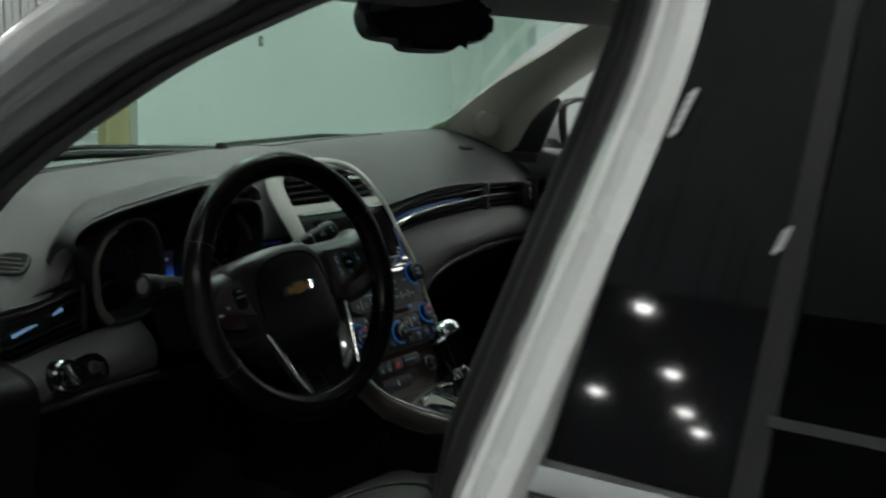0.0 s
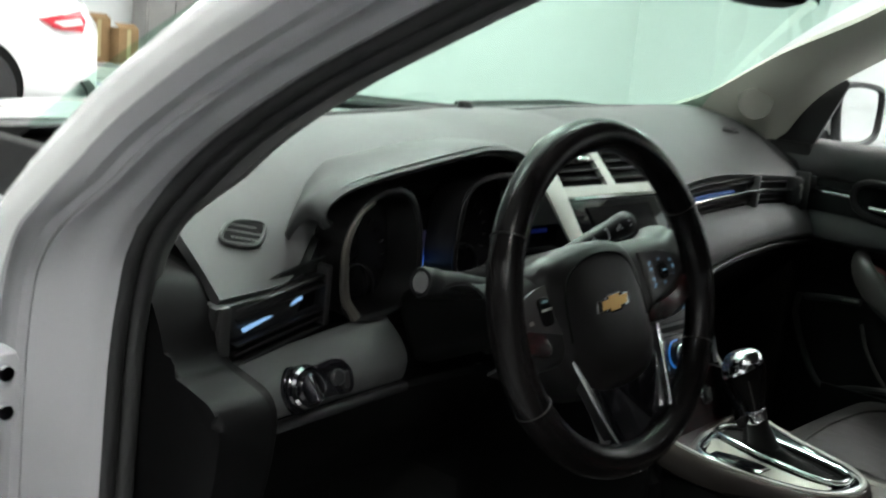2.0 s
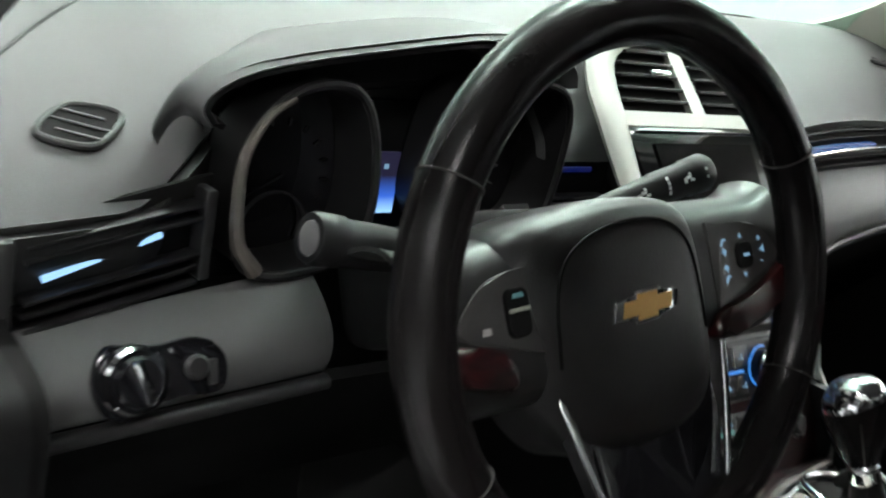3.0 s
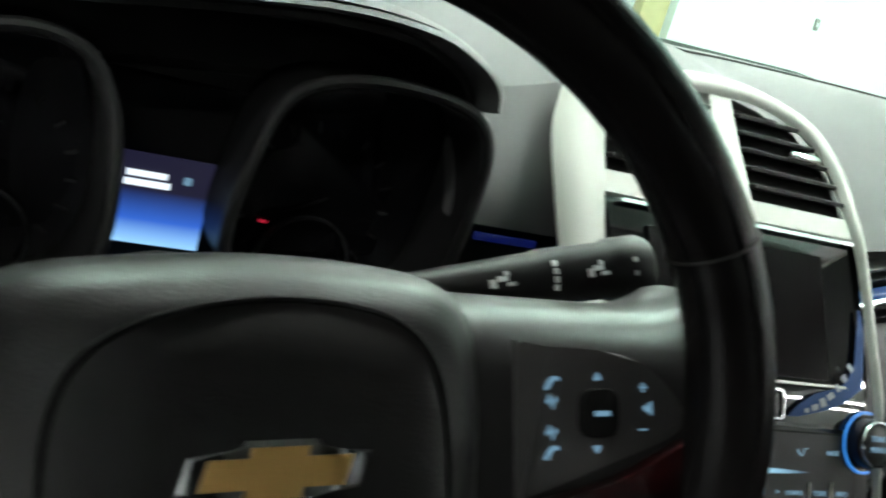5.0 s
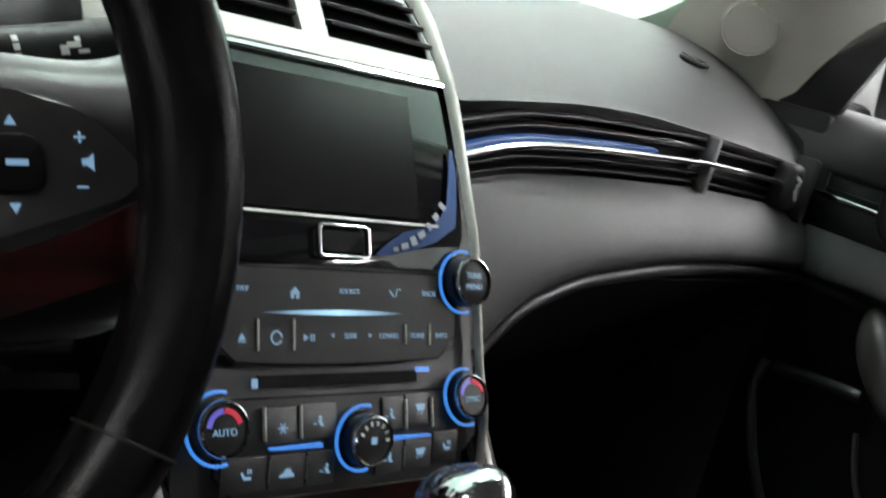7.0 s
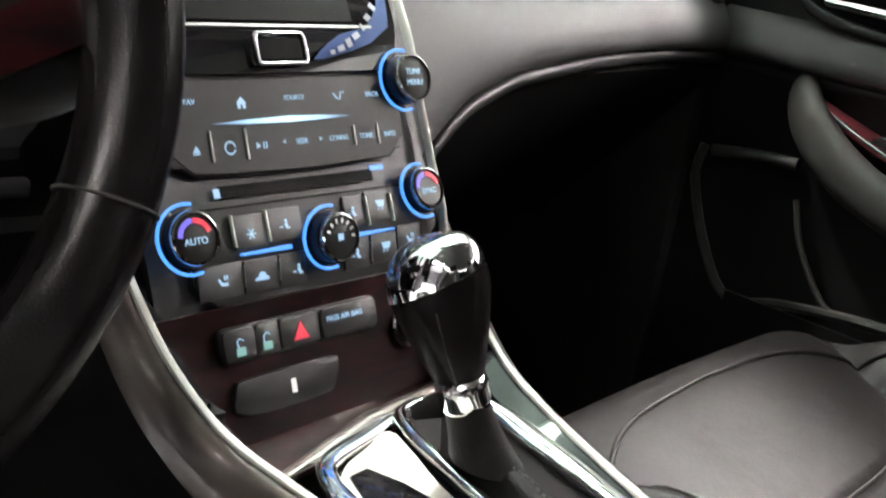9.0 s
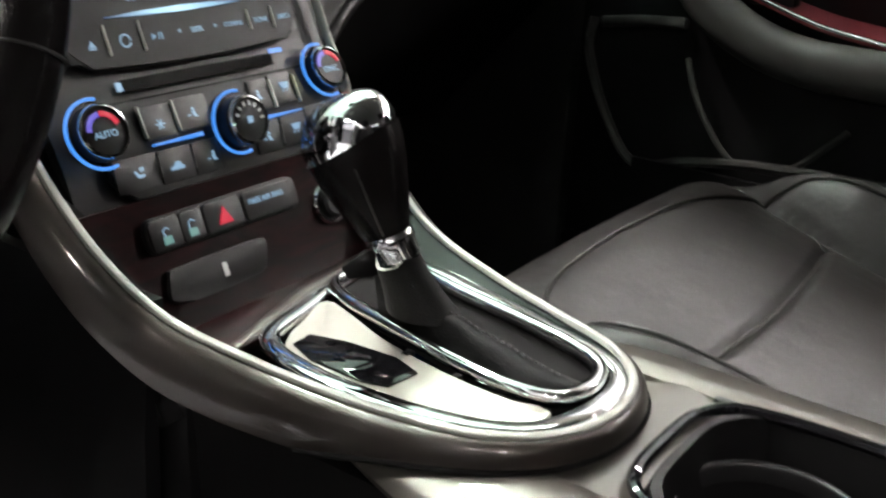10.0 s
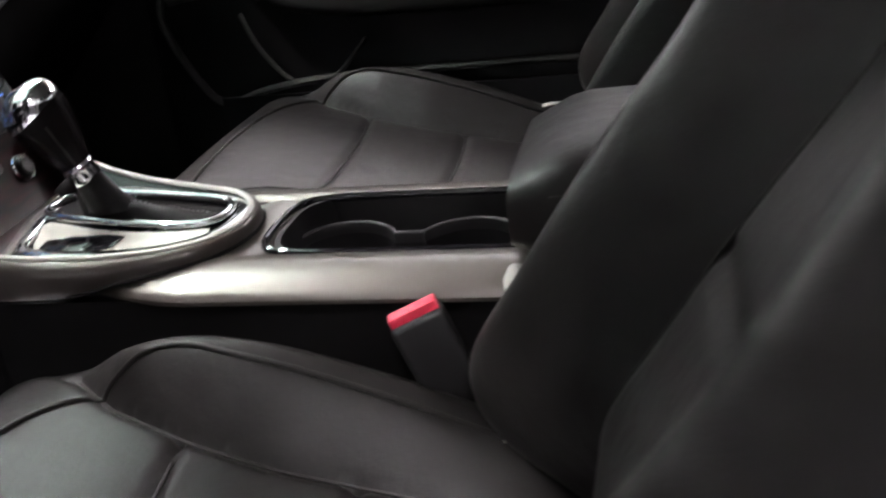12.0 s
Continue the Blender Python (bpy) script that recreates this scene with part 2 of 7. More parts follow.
def prism(outline, depth, bevel=0.0, seg=2):
    """A flat outline in x and y, raised by depth along z, its upper rim rounded."""
    bm = bmesh.new()
    low = [bm.verts.new((x, y, 0)) for x, y in outline]
    top = [bm.verts.new((x, y, depth)) for x, y in outline]
    k = len(outline)
    bm.faces.new(low[::-1])
    cap = bm.faces.new(top)
    for i in range(k):
        bm.faces.new((low[i], low[(i + 1) % k], top[(i + 1) % k], top[i]))
    if bevel:
        bmesh.ops.bevel(bm, geom=list(cap.edges), offset=bevel, segments=seg, affect="EDGES", profile=0.5)
    return bm


def rounded(w, h, r, n=5):
    """A rounded rectangle round the origin."""
    r = min(r, w / 2 - 1e-5, h / 2 - 1e-5)
    out = []
    for cx, cy, a in ((w / 2 - r, h / 2 - r, 0), (-w / 2 + r, h / 2 - r, 90), (-w / 2 + r, -h / 2 + r, 180), (w / 2 - r, -h / 2 + r, 270)):
        out += [(cx + r * math.cos(radians(a + 90 * i / n)), cy + r * math.sin(radians(a + 90 * i / n))) for i in range(n + 1)]
    return out


def smooth_closed(points, n=6):
    """A closed Catmull-Rom outline through the points."""
    k, out = len(points), []
    for i in range(k):
        p = [Vector(points[(i + j) % k]) for j in (-1, 0, 1, 2)]
        out += [tuple(spline_at(p, t / n)) for t in range(n)]
    return out


def spline_at(p, t):
    return 0.5 * (2 * p[1] + (p[2] - p[0]) * t + (2 * p[0] - 5 * p[1] + 4 * p[2] - p[3]) * t * t + (3 * p[1] - p[0] - 3 * p[2] + p[3]) * t ** 3)


def smooth_path(points, n=6):
    """An open Catmull-Rom path through the points."""
    v = [Vector(p) for p in points]
    v = [2 * v[0] - v[1], *v, 2 * v[-1] - v[-2]]
    out = []
    for i in range(1, len(v) - 2):
        out += [spline_at(v[i - 1:i + 3], t / n) for t in range(n)]
    return out + [v[-2]]


def sweep(path, profile, up=(0, 0, 1), closed=False, caps=True, scale=None):
    """A closed profile (side, up) carried along a path; side points to the right of the way."""
    bm, up = bmesh.new(), Vector(up)
    path = [Vector(p) for p in path]
    k, rings = len(path), []
    for i, p in enumerate(path):
        a = path[(i - 1) % k] if closed else path[max(i - 1, 0)]
        b = path[(i + 1) % k] if closed else path[min(i + 1, k - 1)]
        way = (b - a).normalized()
        side = way.cross(up).normalized()
        rise = side.cross(way)
        s = scale(i / max(k - 1, 1)) if scale else 1
        rings.append([bm.verts.new(p + side * u * s + rise * v * s) for u, v in profile])
    m = len(profile)
    for i in range(k if closed else k - 1):
        r, q = rings[i], rings[(i + 1) % k]
        for j in range(m):
            bm.faces.new((r[j], r[(j + 1) % m], q[(j + 1) % m], q[j]))
    if caps and not closed:
        bm.faces.new(rings[0][::-1])
        bm.faces.new(rings[-1])
    return bm


def circle(r, n=12, ry=None):
    return [(r * math.cos(2 * math.pi * i / n), (ry or r) * math.sin(2 * math.pi * i / n)) for i in range(n)]


def tube(path, r, n=10, up=(0, 0, 1), closed=False, scale=None):
    return sweep(path, circle(r, n), up, closed, scale=scale)


def lathe(profile, n=32):
    """(radius, height) turned round z."""
    bm, rings = bmesh.new(), []
    for r, z in profile:
        rings.append([bm.verts.new((r * math.cos(2 * math.pi * i / n), r * math.sin(2 * math.pi * i / n), z)) for i in range(n)] if r > 1e-6 else [bm.verts.new((0, 0, z))])
    for a, b in zip(rings, rings[1:]):
        for i in range(n):
            j = (i + 1) % n
            if len(a) == 1:
                bm.faces.new((a[0], b[j], b[i]))
            elif len(b) == 1:
                bm.faces.new((a[i], a[j], b[0]))
            else:
                bm.faces.new((a[i], a[j], b[j], b[i]))
    return bm


def sheet(f, nu, nv, thick=0.0):
    """A surface f(u, v), u and v from 0 to 1, with thickness."""
    bm = bmesh.new()
    g = [[bm.verts.new(f(i / nu, j / nv)) for j in range(nv + 1)] for i in range(nu + 1)]
    for i in range(nu):
        for j in range(nv):
            bm.faces.new((g[i][j], g[i + 1][j], g[i + 1][j + 1], g[i][j + 1]))
    if thick:
        bmesh.ops.recalc_face_normals(bm, faces=bm.faces)
        bmesh.ops.solidify(bm, geom=bm.faces[:], thickness=thick)
    return bm


def knots(table, x):
    return float(np.interp(x, [a for a, _ in table], [b for _, b in table]))


def soft(table, x, w=0.03):
    """knots(), rounded off over a width w."""
    return sum(knots(table, x + d * w) for d in (-1, -0.5, 0, 0.5, 1)) / 5


def words(name, text, size, m, material, parent, depth=0.0002, align="CENTER"):
    cu = bpy.data.curves.new(name, "FONT")
    cu.body, cu.size, cu.extrude, cu.align_x, cu.align_y = text, size, depth, align, "CENTER"
    tmp = bpy.data.objects.new(name, cu)
    scene.collection.objects.link(tmp)
    me = bpy.data.meshes.new_from_object(tmp.evaluated_get(bpy.context.evaluated_depsgraph_get()))
    bpy.data.objects.remove(tmp)
    bpy.data.curves.remove(cu)
    me.materials.clear()
    me.materials.append(material)
    me.transform(m)
    ob = new(name, me)
    ob.parent = parent
    ob.matrix_parent_inverse = parent.matrix_world.inverted()
    return ob


# ---- the garage ----
FLOOR = 0.10


def garage():
    tagged(finish("floor", box(-10, 17, -9, 23, FLOOR - 0.2, FLOOR), CEMENT, smooth=False), "light grey painted concrete garage floor", "floor", kind="structure")
    tagged(finish("ceiling", box(-10.2, 17.2, -9.2, 23.2, 4.6, 4.8), WALL, smooth=False), "white garage ceiling", "ceiling", kind="structure")
    for name, b in (("wall_north", (-10.2, 17.2, 23, 23.2)), ("wall_south", (-10.2, 17.2, -9.2, -9)), ("wall_west", (-10.2, -10, -9, 23)), ("wall_east", (17, 17.2, -9, 23))):
        dark = name == "wall_west"
        tagged(finish(name, box(*b, FLOOR, 4.6), DIM_WALL if dark else WALL, smooth=False), "garage wall of the dim half, its darkness put into the colour" if dark else "plain white painted garage wall", "wall", kind="structure")
    tagged(finish("wall_partition", box(8.3, 17, 11.4, 11.6, FLOOR, 4.6), WALL, smooth=False), "white partition wall beside a yellow post", "wall", kind="structure")
    post = thing("door_post", "yellow-beige painted steel post at the end of a wall", "post", at=(7.95, 11.4, FLOOR))
    part("post", box(7.72, 8.12, 11.32, 11.52, FLOOR, 4.6, 0.01), YELLOW, post)
    part("base_plate", box(7.66, 8.18, 11.26, 11.58, FLOOR, FLOOR + 0.02, 0.004), GREY_STEEL, post)
    sw = thing("wall_switch", "small grey switch box on the white wall", "switch", at=(10.7, 11.4, 1.6))
    part("case", box(10.66, 10.74, 11.37, 11.4, 1.54, 1.70, 0.006), GREY_STEEL, sw)
    part("rocker", box(10.685, 10.715, 11.362, 11.372, 1.59, 1.65, 0.003), WHITE_INK, sw)
    # ribbed sheet-metal door on the far wall
    door = thing("ribbed_shutter", "white ribbed sheet-metal shutter on the far wall", "shutter", at=(14.4, 22.9, FLOOR))
    for i in range(16):
        x = 12.75 + i * 0.22
        part("rib", box(x, x + 0.17, 22.86 + 0.03 * (i % 2), 22.98, 1.9, 4.3, 0.01), WALL, door)
    cab = thing("steel_cabinet", "grey steel panel cabinet standing against the far wall", "cabinet", at=(13.7, 22.3, FLOOR))
    part("body", box(12.65, 14.9, 22.1, 22.7, FLOOR, 1.76, 0.01), GREY_STEEL, cab)
    for x in (12.7, 13.44, 14.18):
        part("door", box(x, x + 0.69, 22.07, 22.1, FLOOR + 0.05, 1.72, 0.006), GREY_STEEL, cab)
    valve = thing("wall_hydrant", "dark pipe valve on the white wall", "valve", at=(12.5, 22.95, FLOOR))
    part("pipe", tube([(12.62, 22.9, FLOOR), (12.62, 22.9, 2.3)], 0.02), DARK, valve)
    part("valve_body", place(lathe([(0, -0.06), (0.05, -0.05), (0.06, 0.03), (0.03, 0.06), (0, 0.06)], 16), pose(12.52, 22.88, 1.82)), DARK, valve)
    for i, (x, y, h, w) in enumerate(((8.86, 17.70, 0.78, 0.46), (9.30, 17.42, 0.64, 0.40))):
        bx = thing("cardboard_box", ("tall brown carton with tape, standing on the floor", "brown cardboard carton with a folded top, on the floor")[i], "box", "cartons", at=(x, y, FLOOR))
        part("carton", box(x - w / 2, x + w / 2, y - 0.2, y + 0.2, FLOOR, FLOOR + h, 0.008), CARD, bx)
        part("flap", place(box(-w / 2, w / 2, 0, 0.20, -0.004, 0.004), pose(x, y - 0.2, FLOOR + h + 0.004, 24)), CARD, bx)
        part("tape", box(x - 0.04, x + 0.04, y - 0.205, y - 0.201, FLOOR + 0.1, FLOOR + h - 0.02), YELLOW, bx)
    for i, (x, y, w) in enumerate(((9.6, 18.0, 2.6), (6.6, 12.6, 2.2))):
        tagged(finish("floor_line", place(box(-w / 2, w / 2, -0.05, 0.05, 0.004, 0.006), pose(x, y, FLOOR, 0, 0, 12)), BLUE_PAINT, smooth=False), "blue painted line on the floor", "floor marking", "floor lines", "structure")
    lamp = thing("ceiling_light", "white fluorescent ceiling fitting, lit; the ones near the car are added light", "ceiling light", "ceiling lights", at=(13.5, 19.5, 4.5))
    part("housing", box(12.85, 14.15, 19.33, 19.67, 4.53, 4.6, 0.01), WALL, lamp)
    part("diffuser", box(12.9, 14.1, 19.38, 19.62, 4.49, 4.53, 0.006), TUBE_LIGHT, lamp)
    for x in (3.5, 8.5, 13.5):
        for y in (-5.5, -0.5, 4.5, 9.5, 14.5, 19.5):
            if (x, y) not in ((13.5, 19.5), (8.5, 4.5)):
                copy_thing(lamp, pose(x, y, 4.5))
    copy_thing(lamp, pose(-1.5, 19.5, 4.5))
    # Unseen extra fittings, added to light the pillar, dash, seats and door.
    for x, y in ((-2.6, -4.5), (-4.4, -1.4), (-1.7, -2.2), (1.9, 2.5), (3.0, 1.0), (-0.5, 2.5), (3.4, -2.0), (5.5, -2.5), (5.5, -6.0), (4.2, -4.2), (6.8, -4.2), (-4.2, -3.4)):
        copy_thing(lamp, pose(x, y, 4.5))
    for x, y, z in ((-6.47, 2.14, 3.10), (-7.62, 2.30, 3.04), (-8.4, 2.27, 2.84), (-8.0, 2.27, 2.87), (-7.9, 2.99, 2.87)):
        m = pose(x, y, z)
        bulb = thing("pendant_lamp", "small bright workshop lamp in the dim half of the garage", "pendant lamp", "pendant lamps", at=(x, y, z))
        part("reflector", place(lathe([(0.02, 0.10), (0.05, 0.09), (0.11, 0.0), (0.10, 0.0), (0.045, 0.08), (0.0, 0.085)], 24), m), GREY_STEEL, bulb)
        part("lit_bulb", place(lathe([(0, -0.03), (0.05, -0.015), (0.06, 0.02), (0.03, 0.06), (0, 0.065)], 20), m), TUBE_LIGHT, bulb)
        part("cord", tube([(x, y, z + 0.09), (x, y, 4.6)], 0.006, 6, (1, 0, 0)), DARK, bulb)


garage()


# ---- another car parked in the garage ----
def road_wheel(x, y, z, r, w, turn, parent):
    m = pose(x, y, z, 0, 90, turn)
    t = part("wheel", place(lathe([(r * 0.62, -w / 2), (r * 0.9, -w / 2), (r, -w * 0.38), (r, w * 0.38), (r * 0.9, w / 2), (r * 0.62, w / 2), (r * 0.60, 0), (r * 0.62, -w / 2)], 40), m), TYRE, parent)
    part("rim", place(lathe([(r * 0.56, -w * 0.3), (r * 0.63, -w * 0.46), (r * 0.66, -w * 0.46), (r * 0.64, w * 0.4), (r * 0.55, w * 0.3), (r * 0.53, -w * 0.1), (r * 0.56, -w * 0.3)], 40), m), ALLOY, t)
    for k in range(10):
        part("spoke", place(box(-0.012, 0.012, 0.04, r * 0.6, -0.012, 0.012, 0.004), m @ pose(0, 0, -w * 0.32, 0, 0, k * 36)), ALLOY, t)
        part("spoke", place(box(-0.012, 0.012, 0.04, r * 0.6, -0.012, 0.012, 0.004), m @ pose(0, 0, w * 0.32, 0, 0, k * 36)), ALLOY, t)
    part("hub", place(lathe([(0, -w * 0.4), (0.05, -w * 0.38), (0.055, 0), (0.05, w * 0.38), (0, w * 0.4)], 20), m), ALLOY, t)


def parked_sedan(m):
    """A saloon built with its tail towards local +x, standing on local z = 0."""
    car = thing("parked_sedan", "white saloon car with red tail lamps parked on the garage floor", "car", at=m.translation)
    length, half = 4.7, 0.92
    top = [(-4.7, 0.62), (-4.5, 0.72), (-3.3, 0.98), (-2.5, 1.40), (-1.7, 1.45), (-0.95, 1.30), (-0.45, 1.10), (-0.08, 1.03), (0, 0.9)]

    def body(u, v):
        x = -length + length * u
        zt = knots(top, x)
        zl = 0.24
        a = v * math.pi * 2
        c, s = math.cos(a), math.sin(a)
        nose = 1 - 0.35 * max(0, (abs(x + length / 2) - 1.85) / 0.5) ** 2
        cabin = max(0.0, zt - 1.02)
        yy = half * nose * math.copysign(abs(c) ** 0.28, c)
        zz = zl + (zt - zl) * (0.5 + 0.5 * math.copysign(abs(s) ** 0.35, s))
        if zz > 0.98:
            yy *= 1 - 0.55 * min(1, (zz - 0.98) / 0.45) * min(1, cabin / 0.1)
        return Vector((x, yy, zz))

    bm = sheet(body, 40, 48)
    bmesh.ops.remove_doubles(bm, verts=bm.verts, dist=0.0005)
    bmesh.ops.holes_fill(bm, edges=bm.edges[:])
    part("body", place(bm, m), PAINT, car)
    part("bumper", place(sheet(lambda u, v: Vector((-0.02 + 0.05 * math.sin(math.pi * v) - 0.16 * abs(2 * u - 1) ** 4, (2 * u - 1) * 0.90, 0.24 + 0.20 * v)), 20, 6, 0.02), m), DARK, car)
    for s in (-1, 1):
        lamp = part("tail_lamp", place(prism([(-0.34, 0.02), (-0.04, 0.10), (0.0, 0.03), (-0.02, -0.06), (-0.22, -0.05)], 0.03, 0.006), m @ pose(-0.17, s * 0.93 - (0.015 if s > 0 else -0.015), 0.86, 90, 0, 0)), TAIL, car)
        part("reversing_lamp", place(prism([(-0.24, 0.005), (-0.05, 0.045), (-0.03, 0.0), (-0.16, -0.025)], 0.006), m @ pose(-0.17, s * 0.93 + (0.016 if s > 0 else -0.022) - (0.03 if s < 0 else 0), 0.86, 90, 0, 0)), WHITE_INK, lamp)
        for x in (-0.98, -3.75):
            p = m @ Vector((x, s * 0.845, 0.335))
            part("wheel_arch", place(lathe([(0, -0.128), (0.375, -0.128), (0.385, -0.12), (0.385, 0.12), (0.375, 0.128), (0, 0.128)], 36), m @ pose(x, s * 0.80, 0.36, 90)), VOID, car, "dark wheel arch")
            road_wheel(*p, 0.335, 0.22, math.degrees(m.to_euler().z) + 90, car)
        part("side_window", place(prism([(-3.1, 1.0), (-2.4, 1.33), (-1.6, 1.37), (-1.0, 1.22), (-0.9, 1.03)], 0.02), m @ pose(0, s * 0.87 + (0.0 if s > 0 else 0.02), 0, 90 + s * 12)), GLOSS, car)
    part("rear_window", place(sheet(lambda u, v: Vector((-0.98 + 0.5 * v, (2 * u - 1) * (0.55 + 0.1 * v), 1.315 - 0.19 * v)), 10, 4, 0.01), m), GLOSS, car)
    return car


parked_sedan(pose(3.30, 7.97, FLOOR, 0, 0, -16))


def trailer(m):
    t = thing("cargo_trailer", "dark cargo trailer with red tail lamps and red load, far back", "trailer", at=m.translation)
    part("bed", place(box(-0.95, 0.95, 0, 2.4, 0.55, 1.10, 0.04), m), DARK, t)
    part("tailgate", place(box(-0.78, 0.78, -0.04, 0.02, 0.62, 1.06, 0.02), m), DARK, t)
    part("rail", place(box(-0.97, 0.97, -0.05, 2.42, 1.36, 1.44, 0.02), m), DARK, t)
    for x in (-0.93, 0.93):
        for y in (0.0, 2.36):
            part("rail_post", place(box(x - 0.03, x + 0.03, y - 0.03, y + 0.03, 1.08, 1.38, 0.006), m), DARK, t)
    part("bumper", place(box(-0.95, 0.95, -0.14, 0.02, 0.42, 0.58, 0.03), m), CHROME, t)
    for s in (-1, 1):
        part("tail_lamp", place(box(s * 0.84 - 0.12, s * 0.84 + 0.12, -0.06, 0.02, 0.98, 1.22, 0.02), m), TAIL, t)
        road_wheel(*(m @ Vector((s * 0.8, 1.3, 0.38))), 0.38, 0.25, 0, t)
    part("load", place(box(0.0, 0.40, 0.2, 0.9, 1.08, 1.34, 0.05, 3), m), TAIL, t)
    part("load", place(box(0.42, 0.60, 0.2, 0.7, 1.08, 1.30, 0.05, 3), m), WHITE_INK, t)


trailer(pose(7.25, 18.5, FLOOR))


# ---- the car's shell ----
def lean(x, z, y=-1.0):
    """Sideways place of a line on the driver's side that is at x by the centre pillar where z is 1.1; the cabin narrows towards the windscreen."""
    k = min(1.0, max(0.0, (y + 0.35) / 0.80))
    return x + 0.10 * k * k * (3 - 2 * k) + 0.3 * (max(z, 0.95) - 1.1)


def inward(p, k=1.0):
    """Carries a point of the centre pillar inward to where the cabin narrows; k blends it in."""
    hub = Vector((-1.343, -0.693, 1.157))
    return p.lerp(hub + (p - hub) * 1.12, k)


# door opening of the driver's side, from the foot of the hinge pillar over the roof to the foot of the centre pillar (y, z)
OPENING = [(0.490, 0.35), (0.484, 0.60), (0.478, 0.74), (0.470, 0.84), (0.454, 0.908), (0.434, 0.942), (0.400, 0.984), (0.352, 1.029), (0.277, 1.076), (0.202, 1.112), (0.080, 1.163), (-0.024, 1.195),
           (-0.12, 1.218), (-0.22, 1.234), (-0.31, 1.244), (-0.375, 1.244), (-0.410, 1.222), (-0.412, 1.185), (-0.402, 1.14), (-0.387, 1.085), (-0.367, 1.01), (-0.352, 0.95), (-0.335, 0.85), (-0.31, 0.60), (-0.30, 0.35)]


def side_path(x_front, x_rear, grow_front, grow_low, grow_rear):
    """The opening's line at that depth, made larger ahead (above and below the waist) and behind by so many metres."""
    pts = smooth_path([(0, y, z) for y, z in OPENING], 4)
    out = []
    for i, p in enumerate(pts):
        way = (pts[min(i + 1, len(pts) - 1)] - pts[max(i - 1, 0)]).normalized()
        nrm = Vector((0, way.z, -way.y))
        w = min(1, max(0, (-0.06 - p.y) / 0.30))
        low = min(1, max(0, (0.99 - p.z) / 0.10))
        q = p + nrm * ((grow_front * (1 - low) + grow_low * low) * (1 - w) + grow_rear * w)
        out.append(inward(Vector((lean(x_front * (1 - w) + x_rear * w, q.z, q.y), q.y, q.z)), w * w * (3 - 2 * w)))
    return out


def band(rows, n_name, material, parent, label="", thick=0.004, span=(0.0, 1.0)):
    """A strip of the door frame between lines of the opening."""
    paths = [side_path(*r) for r in rows]
    first, last = round(span[0] * (len(paths[0]) - 1)), round(span[1] * (len(paths[0]) - 1))

    def f(u, v):
        i = first + round(u * (last - first))
        a = v * (len(paths) - 1)
        j = min(int(a), len(paths) - 2)
        return paths[j][i].lerp(paths[j + 1][i], a - j)

    return part(n_name, sheet(f, last - first, 3 * (len(paths) - 1), thick), material, parent, label)


